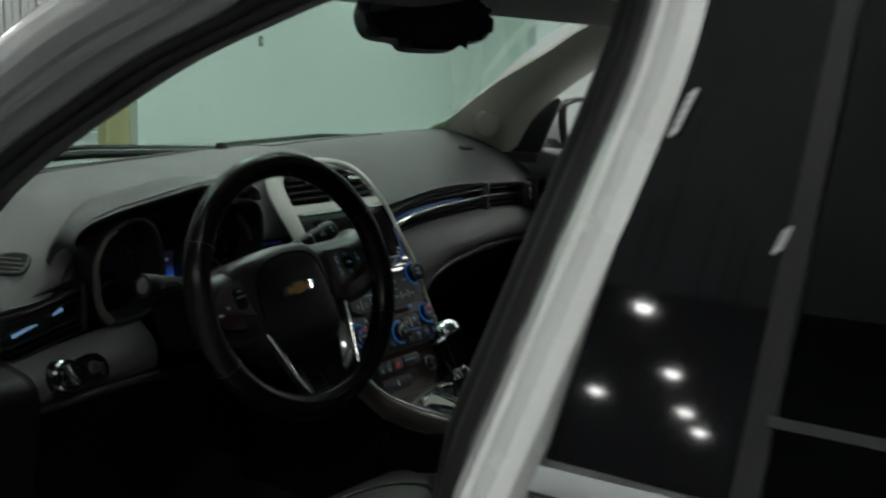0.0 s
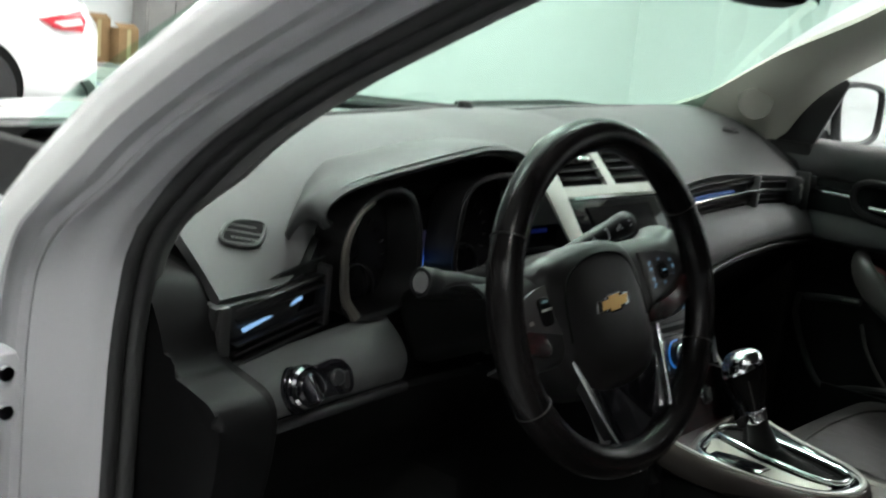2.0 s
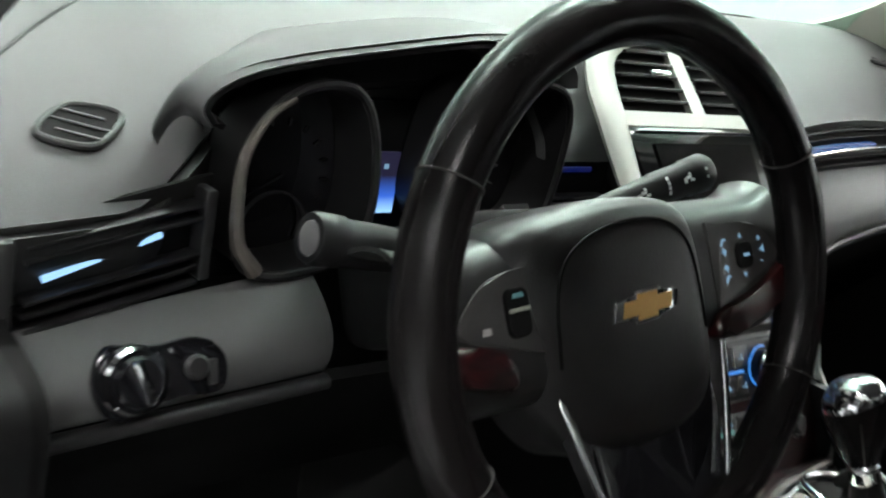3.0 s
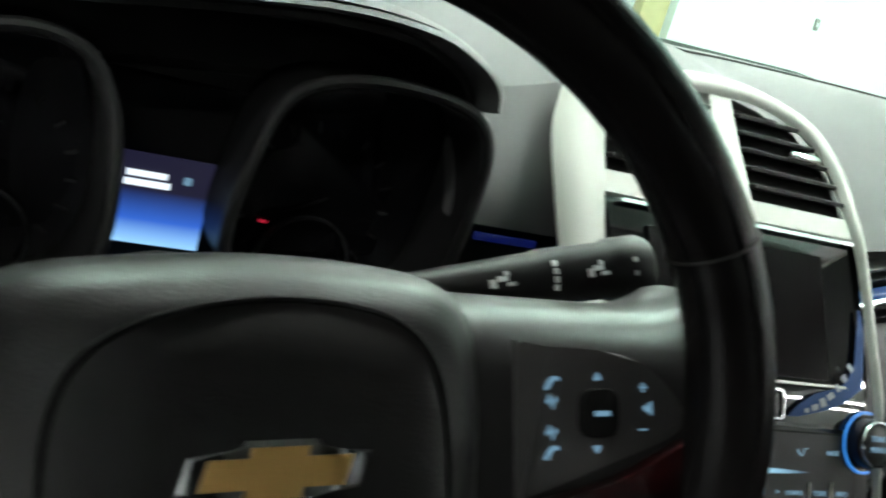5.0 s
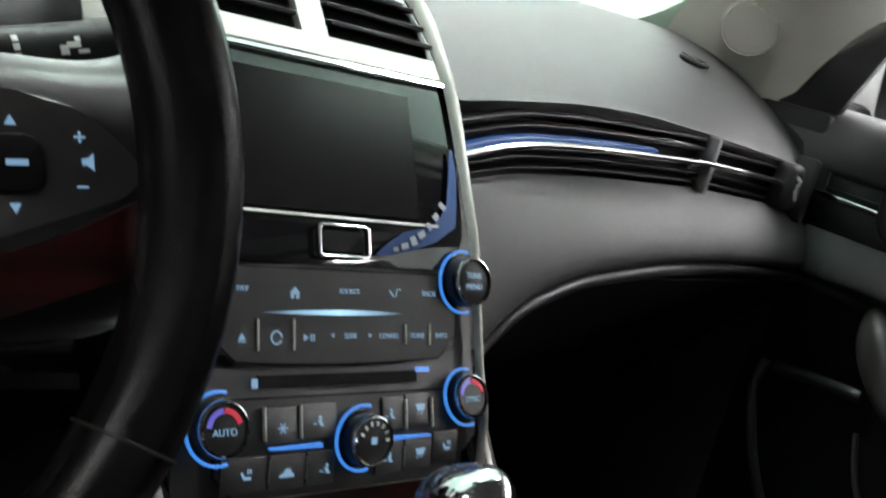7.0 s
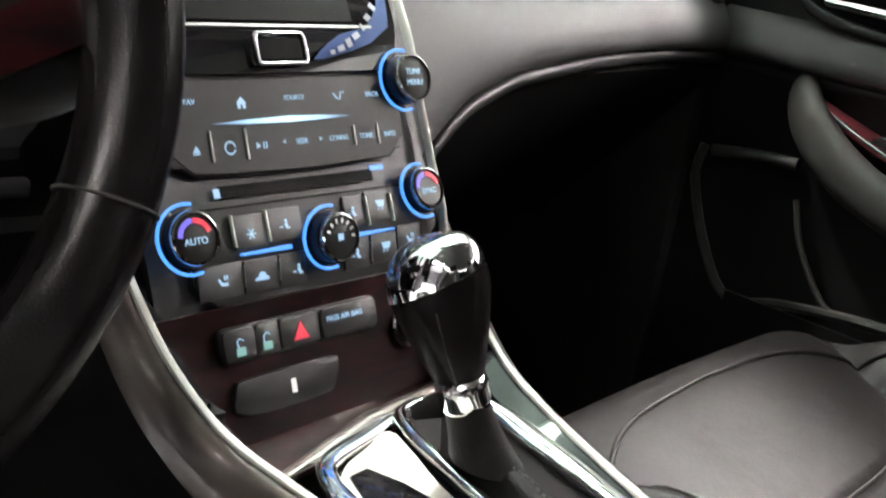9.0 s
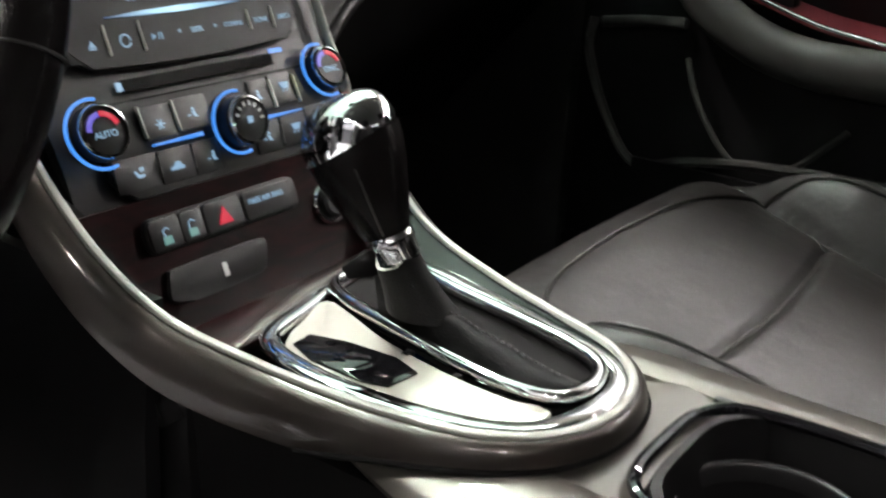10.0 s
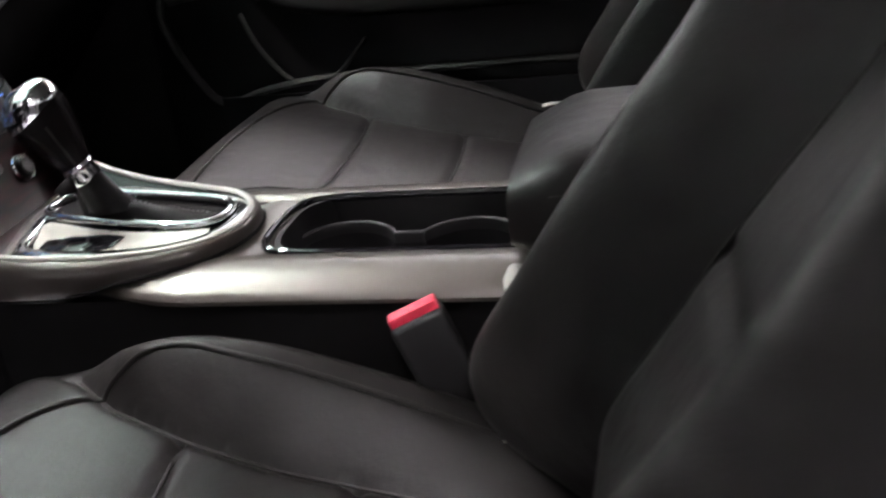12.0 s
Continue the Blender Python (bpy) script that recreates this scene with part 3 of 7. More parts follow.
def shell():
    car = thing("car_body", "white saloon body with its driver's door standing open", "car body", at=(0, 0, FLOOR))
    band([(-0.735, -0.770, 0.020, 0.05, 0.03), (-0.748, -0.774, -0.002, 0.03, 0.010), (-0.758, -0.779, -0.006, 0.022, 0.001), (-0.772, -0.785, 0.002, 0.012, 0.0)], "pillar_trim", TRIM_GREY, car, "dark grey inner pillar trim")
    part("door_seal", tube(side_path(-0.784, -0.800, -0.002, 0.0, 0.006), 0.011, 10, (1, 0, 0)), RUBBER, car, "black rubber door seal")
    part("door_seal", tube(side_path(-0.806, -0.835, -0.001, -0.006, 0.030), 0.010, 10, (1, 0, 0)), RUBBER, car, "black rubber door seal")
    band([(-0.772, -0.785, 0.004, 0.004, 0.004), (-0.795, -0.82, 0.008, 0.006, 0.026), (-0.816, -0.852, 0.003, -0.010, 0.044)], "seal_channel", RUBBER, car)
    # One paint: the front frame takes the shaded white, the rear pillar the lit white.
    for n, mt, lb, sp in (("door_frame", JAMB, "white painted door frame, its shade put into the colour", (0.0, 0.66)), ("door_frame", PAINT, "white painted pillar frame", (0.66, 1.0))):
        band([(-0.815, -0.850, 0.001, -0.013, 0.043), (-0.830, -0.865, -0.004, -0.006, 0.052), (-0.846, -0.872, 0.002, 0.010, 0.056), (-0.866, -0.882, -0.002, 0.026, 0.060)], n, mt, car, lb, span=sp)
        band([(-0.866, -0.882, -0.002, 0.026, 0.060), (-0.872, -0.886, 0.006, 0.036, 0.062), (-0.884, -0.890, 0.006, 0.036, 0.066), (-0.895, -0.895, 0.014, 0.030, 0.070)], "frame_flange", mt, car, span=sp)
    band([(-0.895, -0.895, 0.014, 0.030, 0.070), (-0.904, -0.900, 0.020, 0.036, 0.076), (-0.910, -0.903, 0.030, 0.042, 0.083), (-0.905, -0.896, 0.044, 0.050, 0.090), (-0.880, -0.88, 0.060, 0.06, 0.092)], "outer_panel", PAINT, car, "white painted outer pillar and roof rail")
    # passenger side: closed, seen from within
    def edge(y, z):
        return Vector((0.735 - 0.35 * (z - 1.05), y, z))
    front = smooth_path([edge(0.60, 0.985), edge(0.52, 1.085), edge(0.40, 1.165), edge(0.28, 1.225), edge(0.13, 1.27), edge(-0.05, 1.295), edge(-0.4, 1.30)], 6)
    shield = smooth_path([(0.70, 0.815, 1.03), (0.655, 0.70, 1.07), (0.60, 0.54, 1.155), (0.555, 0.40, 1.215), (0.525, 0.27, 1.275), (0.49, 0.10, 1.315), (0.46, -0.4, 1.33)], 6)
    k = len(front) - 1

    def pillar(u, v):
        a, b = shield[round(u * k)], front[round(u * k)]
        bow = math.sin(math.pi * v)
        return a.lerp(b, v) + Vector((-0.020, -0.020, -0.004)) * bow
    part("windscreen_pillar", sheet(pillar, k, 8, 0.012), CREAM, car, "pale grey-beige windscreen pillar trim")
    part("pillar_speaker", place(lathe([(0, 0.0012), (0.0275, 0.0010), (0.0285, -0.0006), (0.0295, -0.0006), (0.0302, 0.0010), (0.0318, 0.0004), (0.0325, -0.003), (0.0325, -0.02)], 40), look((0.654, 0.605, 1.051), (0.654 + 0.70, 0.605 + 0.52, 1.051 + 0.36))), GRILLE, car, "round pale speaker grille")
    # roof, header and headliner
    part("headliner", sheet(lambda u, v: Vector(((2 * u - 1) * 0.62, 0.235 - 1.7 * v + 0.03 * (1 - (2 * u - 1) ** 2), 1.285 + 0.06 * (1 - (2 * u - 1) ** 4) + 0.02 * v)), 16, 12, 0.01), HEADLINER, car, "grey cloth headliner")
    part("roof", sheet(lambda u, v: Vector(((2 * u - 1) * 0.66, 0.25 - 1.76 * v, 1.31 + 0.075 * (1 - (2 * u - 1) ** 4) + 0.03 * math.sin(math.pi * v))), 16, 12, 0.004), PAINT, car)
    part("overhead_console", box(-0.07, 0.09, -0.10, 0.10, 1.315, 1.345, 0.012), HEADLINER, car)
    part("header_panel", sheet(lambda u, v: Vector(((2 * u - 1) * 0.60, 0.238 + 0.03 * (1 - (2 * u - 1) ** 2), 1.286 + (0.004 + 0.070 * (1 - (2 * u - 1) ** 4)) * v)), 16, 3, 0.006), HEADLINER, car)
    part("header_trim", sheet(lambda u, v: Vector(((2 * u - 1) * 0.52, 0.245 - 0.06 * v + 0.03 * (1 - (2 * u - 1) ** 2), 1.300 - 0.034 * math.sin(math.pi * (0.5 - 0.45 * v)) + 0.012 * v)), 16, 5, 0.012), HEADLINER, car, "grey windscreen header trim")
    for s in (-0.36, 0.36):
        visor = part("sun_visor", box(s - 0.19, s + 0.19, 0.03, 0.19, 1.288, 1.306, 0.008, 3), HEADLINER, car, "grey fabric sun visor folded up")
        part("warning_label", box(s - 0.05, s + 0.05, 0.06, 0.14, 1.2865, 1.2885), CREAM, visor)
    # windscreen, scuttle, bonnet, wings
    def screen(u, v):
        x = (2 * u - 1) * (0.70 - 0.20 * v)
        return Vector((x, 0.835 - 0.61 * v - 0.10 * (x / 0.7) ** 2 * (1 - v), 1.005 + 0.012 * x * 2 + 0.295 * v + 0.03 * math.sin(math.pi * v)))
    ws = part("windscreen", sheet(screen, 16, 12), SHIELD, car, "clear windscreen with a green tint")
    ws.visible_shadow = False
    part("windscreen_frit", sheet(lambda u, v: screen(u, -0.03 + 0.035 * v) + Vector((0, -0.003, -0.002)), 16, 2, 0.002), DARK, car)
    part("scuttle", sheet(lambda u, v: Vector(((2 * u - 1) * 0.74, 0.85 + 0.14 * v - 0.10 * (2 * u - 1) ** 2, 0.985 - 0.01 * v)), 16, 4, 0.01), DARK, car, "black scuttle panel")
    for x0, x1 in ((0.08, 0.66), (-0.50, 0.06)):
        arm = part("wiper", tube([(x1, 0.80, 1.004), (0.5 * x0 + 0.5 * x1, 0.840, 1.012), (x0, 0.852, 1.004)], 0.008, 8), DARK, car, "black windscreen wiper at rest")
        part("wiper_blade", tube([(x1 - 0.02, 0.81, 1.012), (0.5 * x0 + 0.5 * x1, 0.850, 1.023), (x0 + 0.02, 0.862, 1.013)], 0.0045, 6), RUBBER, arm)
    part("bonnet", sheet(lambda u, v: Vector(((2 * u - 1) * (0.86 - 0.08 * v), 0.97 - 0.10 * (2 * u - 1) ** 2 + 0.95 * v, 0.985 - 0.13 * v * v - 0.05 * (2 * u - 1) ** 4)), 16, 12, 0.01), PAINT, car, "white bonnet")
    for s in (-1, 1):
        part("front_wing", sheet(lambda u, v: Vector((s * (0.88 + 0.08 * math.sin(v * 1.5)), 0.49 + 1.2 * u, 0.975 - 0.13 * u * u - 0.45 * v)), 12, 8, 0.004), PAINT, car, "white front wing")
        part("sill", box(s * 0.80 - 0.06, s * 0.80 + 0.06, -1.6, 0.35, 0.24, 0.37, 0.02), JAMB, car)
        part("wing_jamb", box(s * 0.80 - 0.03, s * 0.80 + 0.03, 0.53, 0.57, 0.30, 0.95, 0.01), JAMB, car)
    part("cabin_floor", box(-0.76, 0.80, -1.6, 0.95, 0.26, 0.30), CARPET, car, "black carpeted cabin floor")
    part("bulkhead", sheet(lambda u, v: Vector(((2 * u - 1) * 0.76, 0.90 - 0.02 * v, 0.30 + 0.68 * v)), 4, 4, 0.02), CARPET, car)
    part("tunnel", box(-0.11, 0.11, -1.6, 0.90, 0.29, 0.50, 0.04), CARPET, car)
    # closed tail of the saloon
    part("rear_window", sheet(lambda u, v: Vector(((2 * u - 1) * (0.60 + 0.06 * v), -1.50 - 0.56 * v, 1.345 - 0.32 * v - 0.05 * (2 * u - 1) ** 2)), 12, 6, 0.004), TINTED, car, "dark sloping rear window")
    part("parcel_shelf", box(-0.70, 0.70, -2.06, -1.56, 0.965, 0.985, 0.004), CARPET, car)
    part("boot_lid", sheet(lambda u, v: Vector(((2 * u - 1) * (0.80 - 0.03 * v), -2.05 - 0.60 * min(1, v / 0.6), 1.02 - 0.03 * v - (0.42 * (v - 0.6) / 0.4 if v > 0.6 else 0))), 12, 20, 0.006), PAINT, car, "white boot lid")
    part("rear_bumper", sheet(lambda u, v: Vector(((2 * u - 1) * 0.90, -2.66 + 0.16 * abs(2 * u - 1) ** 4 - 0.03 * math.sin(math.pi * v), 0.25 + 0.36 * v)), 16, 6, 0.02), PAINT, car, "white rear bumper")
    part("front_bumper", sheet(lambda u, v: Vector(((2 * u - 1) * 0.90, 2.02 - 0.22 * abs(2 * u - 1) ** 3 + 0.04 * math.sin(math.pi * v), 0.25 + 0.56 * v)), 16, 8, 0.02), PAINT, car, "white front bumper")
    for s in (-1, 1):
        part("rear_wing", sheet(lambda u, v: Vector((s * (0.91 - 0.05 * v * v - 0.06 * u * u), -1.40 - 1.26 * u, 0.28 + 0.74 * v)), 12, 8, 0.006), PAINT, car, "white rear wing")
        part("rear_pillar", sheet(lambda u, v: Vector((s * (0.63 + 0.24 * v), -1.30 - 0.24 * u - (0.10 + 0.45 * u) * v, 1.315 - 0.30 * v)), 8, 8, 0.006), PAINT, car, "white rear roof pillar")
        part("roof_rail", sheet(lambda u, v: Vector((s * (0.65 + 0.06 * v), 0.20 - 1.55 * u, 1.315 + 0.02 * math.sin(math.pi * u) - 0.05 * v)), 16, 3, 0.006), PAINT, car) if s > 0 else None
        for y in (1.32, -1.78):
            road_wheel(s * 0.87, y, FLOOR + 0.335, 0.335, 0.22, 0, car)
    part("bulkhead_top", box(-0.74, 0.74, 0.78, 0.90, 0.955, 0.975), CARPET, car)
    part("rear_bulkhead", box(-0.74, 0.74, -1.62, -1.55, 0.30, 0.98, 0.02), CARPET, car)
    part("sill_trim", box(0.745, 0.80, -1.6, 0.60, 0.27, 0.42, 0.01), DARK, car, "black sill lining")
    for x, n in ((-0.40, "floor_mat"), (0.40, "floor_mat")):
        part(n, box(x - 0.22, x + 0.22, 0.05, 0.75, 0.302, 0.312, 0.004), CARPET, car, "black carpet mat")
    part("centre_pillar", sheet(lambda u, v: inward(Vector((lean(-0.862, 0.62 + 0.61 * v), -0.43 - 0.25 * u - 0.17 * (0.62 + 0.61 * v - 0.95), 0.62 + 0.61 * v))), 6, 16, 0.03), PAINT, car, "painted centre pillar")
    for s in (-1, 1):
        part("kick_panel", box(s * 0.745 - 0.012, s * 0.745 + 0.012, 0.52, 0.95, 0.29, 0.985, 0.004), CARPET, car, "black footwell side lining")
    # hinge pillar details
    hinge = part("door_hinge", box(-0.932, -0.905, 0.314, 0.345, 0.842, 0.895, 0.008), JAMB, car, "door hinge in the shaded jamb white")
    part("hinge_bolt", place(lathe([(0, 0.005), (0.005, 0.005), (0.006, 0), (0.006, -0.006)], 12), pose(-0.919, 0.3135, 0.882, 90)), CHROME, hinge)
    part("hinge_bolt", place(lathe([(0, 0.005), (0.005, 0.005), (0.006, 0), (0.006, -0.006)], 12), pose(-0.919, 0.3135, 0.856, 90)), CHROME, hinge)
    return car


shell()


def rear_door():
    d = thing("rear_door", "white rear door with a black pillar panel and dark window", "car door", "rear doors", at=(-0.85, -0.8, 0.35))
    def at(y, z, out=0.0):
        return inward(Vector((lean(-0.892, z) - out, y, z)))
    def strip(y0, y1, z0, z1, out, thick, s0=0.17, s1=0.10):
        def f(u, v):
            z = z0 + (z1 - z0) * v
            return at((y0 - s0 * (z - 0.98)) * (1 - u) + (y1 - s1 * (z - 0.98)) * u, z, out)
        return sheet(f, 4, 12, thick)
    part("pillar_panel", strip(-0.462, -0.5505, 0.982, 1.26, 0.004, 0.006, 0.17, 0.052), GLOSS, d, "glossy black centre pillar panel")
    part("glass_channel", strip(-0.5508, -0.5625, 0.982, 1.26, 0.006, 0.006, 0.052, 0.042), PANEL, d, "dark grey window channel")
    part("window", strip(-0.563, -1.25, 0.978, 1.225, 0.002, 0.004, 0.042, 0.10), TINTED, d, "dark rear side window")
    trim = part("waist_trim", sheet(lambda u, v: at(-0.462 - 0.83 * u, 0.958 + 0.022 * v + 0.012 * u, 0.008 + 0.006 * math.sin(math.pi * v)), 12, 5, 0.004), CHROME, d, "bright chrome waistline trim")
    part("window_trim", sheet(lambda u, v: at(-0.562 - 0.70 * u, 1.0175 + 0.0045 * v, 0.009), 12, 3, 0.003), CHROME, d, "slim chrome strip along the window")
    part("skin", sheet(lambda u, v: Vector((-0.884 - 0.035 * math.sin(0.5 * math.pi * (1 - v)), -0.395 - 1.02 * u, 0.36 + 0.568 * v)), 10, 10, 0.006), PAINT, d, "white painted door skin")
    for y, z, h in ((-0.5025, 1.144, 0.020), (-0.556, 1.093, 0.010)):
        tab = part("film_tab", sheet(lambda u, v: at(y - 0.002 + 0.0042 * u - 0.17 * (2 * v - 1) * h, z + (2 * v - 1) * h * 0.5 - 0.003 * u, 0.0085), 2, 2, 0.0008), WHITE_INK, d, "small pale hatched film tab")
        for k in range(4):
            part("hatch", sheet(lambda u, v: at(y - 0.0017 + 0.0036 * u - 0.17 * (0.4 * k - 0.6) * h, z + (0.4 * k - 0.6) * h * 0.5 + 0.0008 * v - 0.003 * u, 0.0096), 1, 1, 0.0004), GREY_STEEL, tab)
    part("upper_frame", sheet(lambda u, v: at(-0.50 - 0.75 * u, 1.232 + 0.035 * v, 0.004), 8, 3, 0.006), GLOSS, d)


rear_door()


def far_rear_door():
    d = thing("rear_door", "closed white rear door with a dark window", "car door", "rear doors", at=(0.85, -0.9, 0.35))
    part("skin", sheet(lambda u, v: Vector((0.885 + 0.03 * math.sin(math.pi * v), -0.46 - 0.94 * u, 0.36 + 0.60 * v)), 8, 8, 0.006), PAINT, d, "white painted door skin")
    part("window", sheet(lambda u, v: Vector((0.83 - 0.10 * v, -0.46 - 0.90 * u, 0.96 + 0.31 * v)), 6, 6, 0.004), TINTED, d, "dark side window")
    part("waist_trim", box(0.868, 0.880, -1.40, -0.46, 0.955, 0.975, 0.004), CHROME, d)
    part("lining", box(0.78, 0.80, -1.40, -0.46, 0.36, 0.96, 0.006), DARK, d)


far_rear_door()


def open_door():
    """The driver's door, swung wide open ahead of the eye."""
    d = thing("driver_door", "white driver's door swung wide open, dark inside", "car door", at=(-0.98, 0.45, 0.4))
    m = pose(-0.96, 0.47, 0.0, 0, 0, -68)
    part("skin", place(sheet(lambda u, v: Vector((-0.05 - 0.03 * math.sin(math.pi * v), -1.0 * u, 0.36 + 0.60 * v)), 8, 8, 0.006), m), PAINT, d, "white painted door skin")
    part("door_panel", place(sheet(lambda u, v: Vector((0.06 + 0.03 * math.sin(math.pi * v), -0.02 - 0.95 * u, 0.38 + 0.57 * v)), 8, 8, 0.02), m), DARK, d, "dark door lining")
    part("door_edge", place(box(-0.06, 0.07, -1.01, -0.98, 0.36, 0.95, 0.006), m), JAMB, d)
    part("window_frame", place(tube(smooth_path([(0, -0.08, 0.95), (0.02, -0.22, 1.03), (0.06, -0.50, 1.17), (0.08, -0.80, 1.23), (0.06, -0.94, 1.20), (0.0, -0.98, 0.95)], 5), 0.018, 8), m), DARK, d, "black window frame")
    g = part("window", place(sheet(lambda u, v: Vector((0.06 * v, -0.12 - 0.84 * u, 0.95 + v * (0.02 + 0.26 * math.sin(math.pi * min(1, 0.15 + 0.75 * u)))) ), 10, 5, 0.004), m), CLEAR, d, "clear door glass")
    g.visible_shadow = False
    mir = part("mirror_housing", place(box(-0.20, -0.02, -0.20, -0.10, 0.95, 1.07, 0.03, 3), m), PAINT, d, "white mirror housing")
    return d


open_door()


# ---- dashboard ----
def screen_foot(x):
    return 0.80 - 0.13 * abs(x / 0.7) ** 2.4 * (1.0 if x < 0 else 0.25), 1.012 + 0.022 * x / 0.7


LIP_Y = [(-0.70, 0.446), (-0.64, 0.450), (-0.59, 0.456), (-0.548, 0.462), (-0.53, 0.476), (-0.515, 0.505), (-0.40, 0.53), (-0.25, 0.53), (-0.15, 0.525), (-0.08, 0.538), (0, 0.548), (0.085, 0.540), (0.100, 0.525), (0.116, 0.496), (0.20, 0.492), (0.30, 0.500), (0.40, 0.510), (0.53, 0.520), (0.75, 0.526)]
LIP_Z = [(-0.70, 0.862), (-0.64, 0.866), (-0.59, 0.868), (-0.548, 0.870), (-0.53, 0.884), (-0.515, 0.912), (-0.40, 0.94), (-0.25, 0.955), (-0.15, 0.97), (-0.08, 0.995), (0, 1.003), (0.085, 0.990), (0.100, 0.965), (0.116, 0.914), (0.20, 0.928), (0.30, 0.938), (0.40, 0.940), (0.50, 0.936), (0.68, 0.926), (0.75, 0.921)]
ROUND = [(-0.7, 0.012), (-0.62, 0.014), (-0.565, 0.026), (-0.5, 0.026), (-0.2, 0.02), (0.0, 0.012), (0.10, 0.02), (0.14, 0.034), (0.25, 0.034), (0.75, 0.032)]


def pad_at(x, v):
    """The padded top: v runs from the windscreen's foot to the front lip."""
    (y0, z0), y2, z2 = screen_foot(x), soft(LIP_Y, x), soft(LIP_Z, x)
    y1, z1 = 0.42 * y0 + 0.58 * y2, 0.42 * z0 + 0.58 * z2 + 2 * soft(ROUND, x)
    a, b, c = (1 - v) ** 2, 2 * v * (1 - v), v * v
    fall = 0.018 * max(0.0, (x - 0.66) / 0.078) ** 2.2
    return Vector((x, a * y0 + b * y1 + c * y2, a * z0 + b * z1 + c * z2 - fall * (1 - c)))


STRIP_Y, STRIP_Z = [(0.12, 0.478), (0.2, 0.484), (0.3, 0.495), (0.4, 0.505), (0.53, 0.517), (0.70, 0.521), (0.76, 0.522)], [(0.12, 0.874), (0.16, 0.887), (0.21, 0.899), (0.32, 0.905), (0.52, 0.908), (0.65, 0.904), (0.76, 0.899)]
GLOVE_Z = [(0.10, 0.60), (0.15, 0.68), (0.19, 0.718), (0.227, 0.752), (0.251, 0.771), (0.322, 0.792), (0.444, 0.803), (0.6, 0.807), (0.76, 0.801)]


def defroster(dash, cx, v, w, d):
    """A lens-shaped side outlet let into the pad."""
    p, px, pv = pad_at(cx, v), pad_at(cx + 0.01, v), pad_at(cx, v - 0.03)
    ex = (px - p).normalized()
    ez = ex.cross(pv - p).normalized()
    m = Matrix((ex, ez.cross(ex), ez)).transposed().to_4x4()
    m.translation = p + ez * 0.0015
    ring = smooth_closed([(-w, 0), (-w * 0.45, d * 0.8), (w * 0.15, d), (w * 0.9, d * 0.45), (w, -0.1 * d), (w * 0.4, -d * 0.85), (-w * 0.2, -d)], 5)
    v0 = part("side_outlet", place(prism([(x * 0.93, y * 0.9) for x, y in ring], 0.002), m), VOID, dash, "small black lens-shaped demister outlet")
    part("outlet_rim", place(tube([Vector((x, y, 0.001)) for x, y in ring], 0.0026, 8, closed=True), m), PANEL, v0)
    for k in (-0.45, 0.0, 0.45):
        h = w * (0.74 - abs(k) * 0.55)
        part("slat", place(box(-h, h, k * d * 1.2 - 0.0005, k * d * 1.2 + 0.0005, 0.0015, 0.0030), m @ pose(0, 0, 0, 0, 0, -34)), GREY_TRIM, v0)


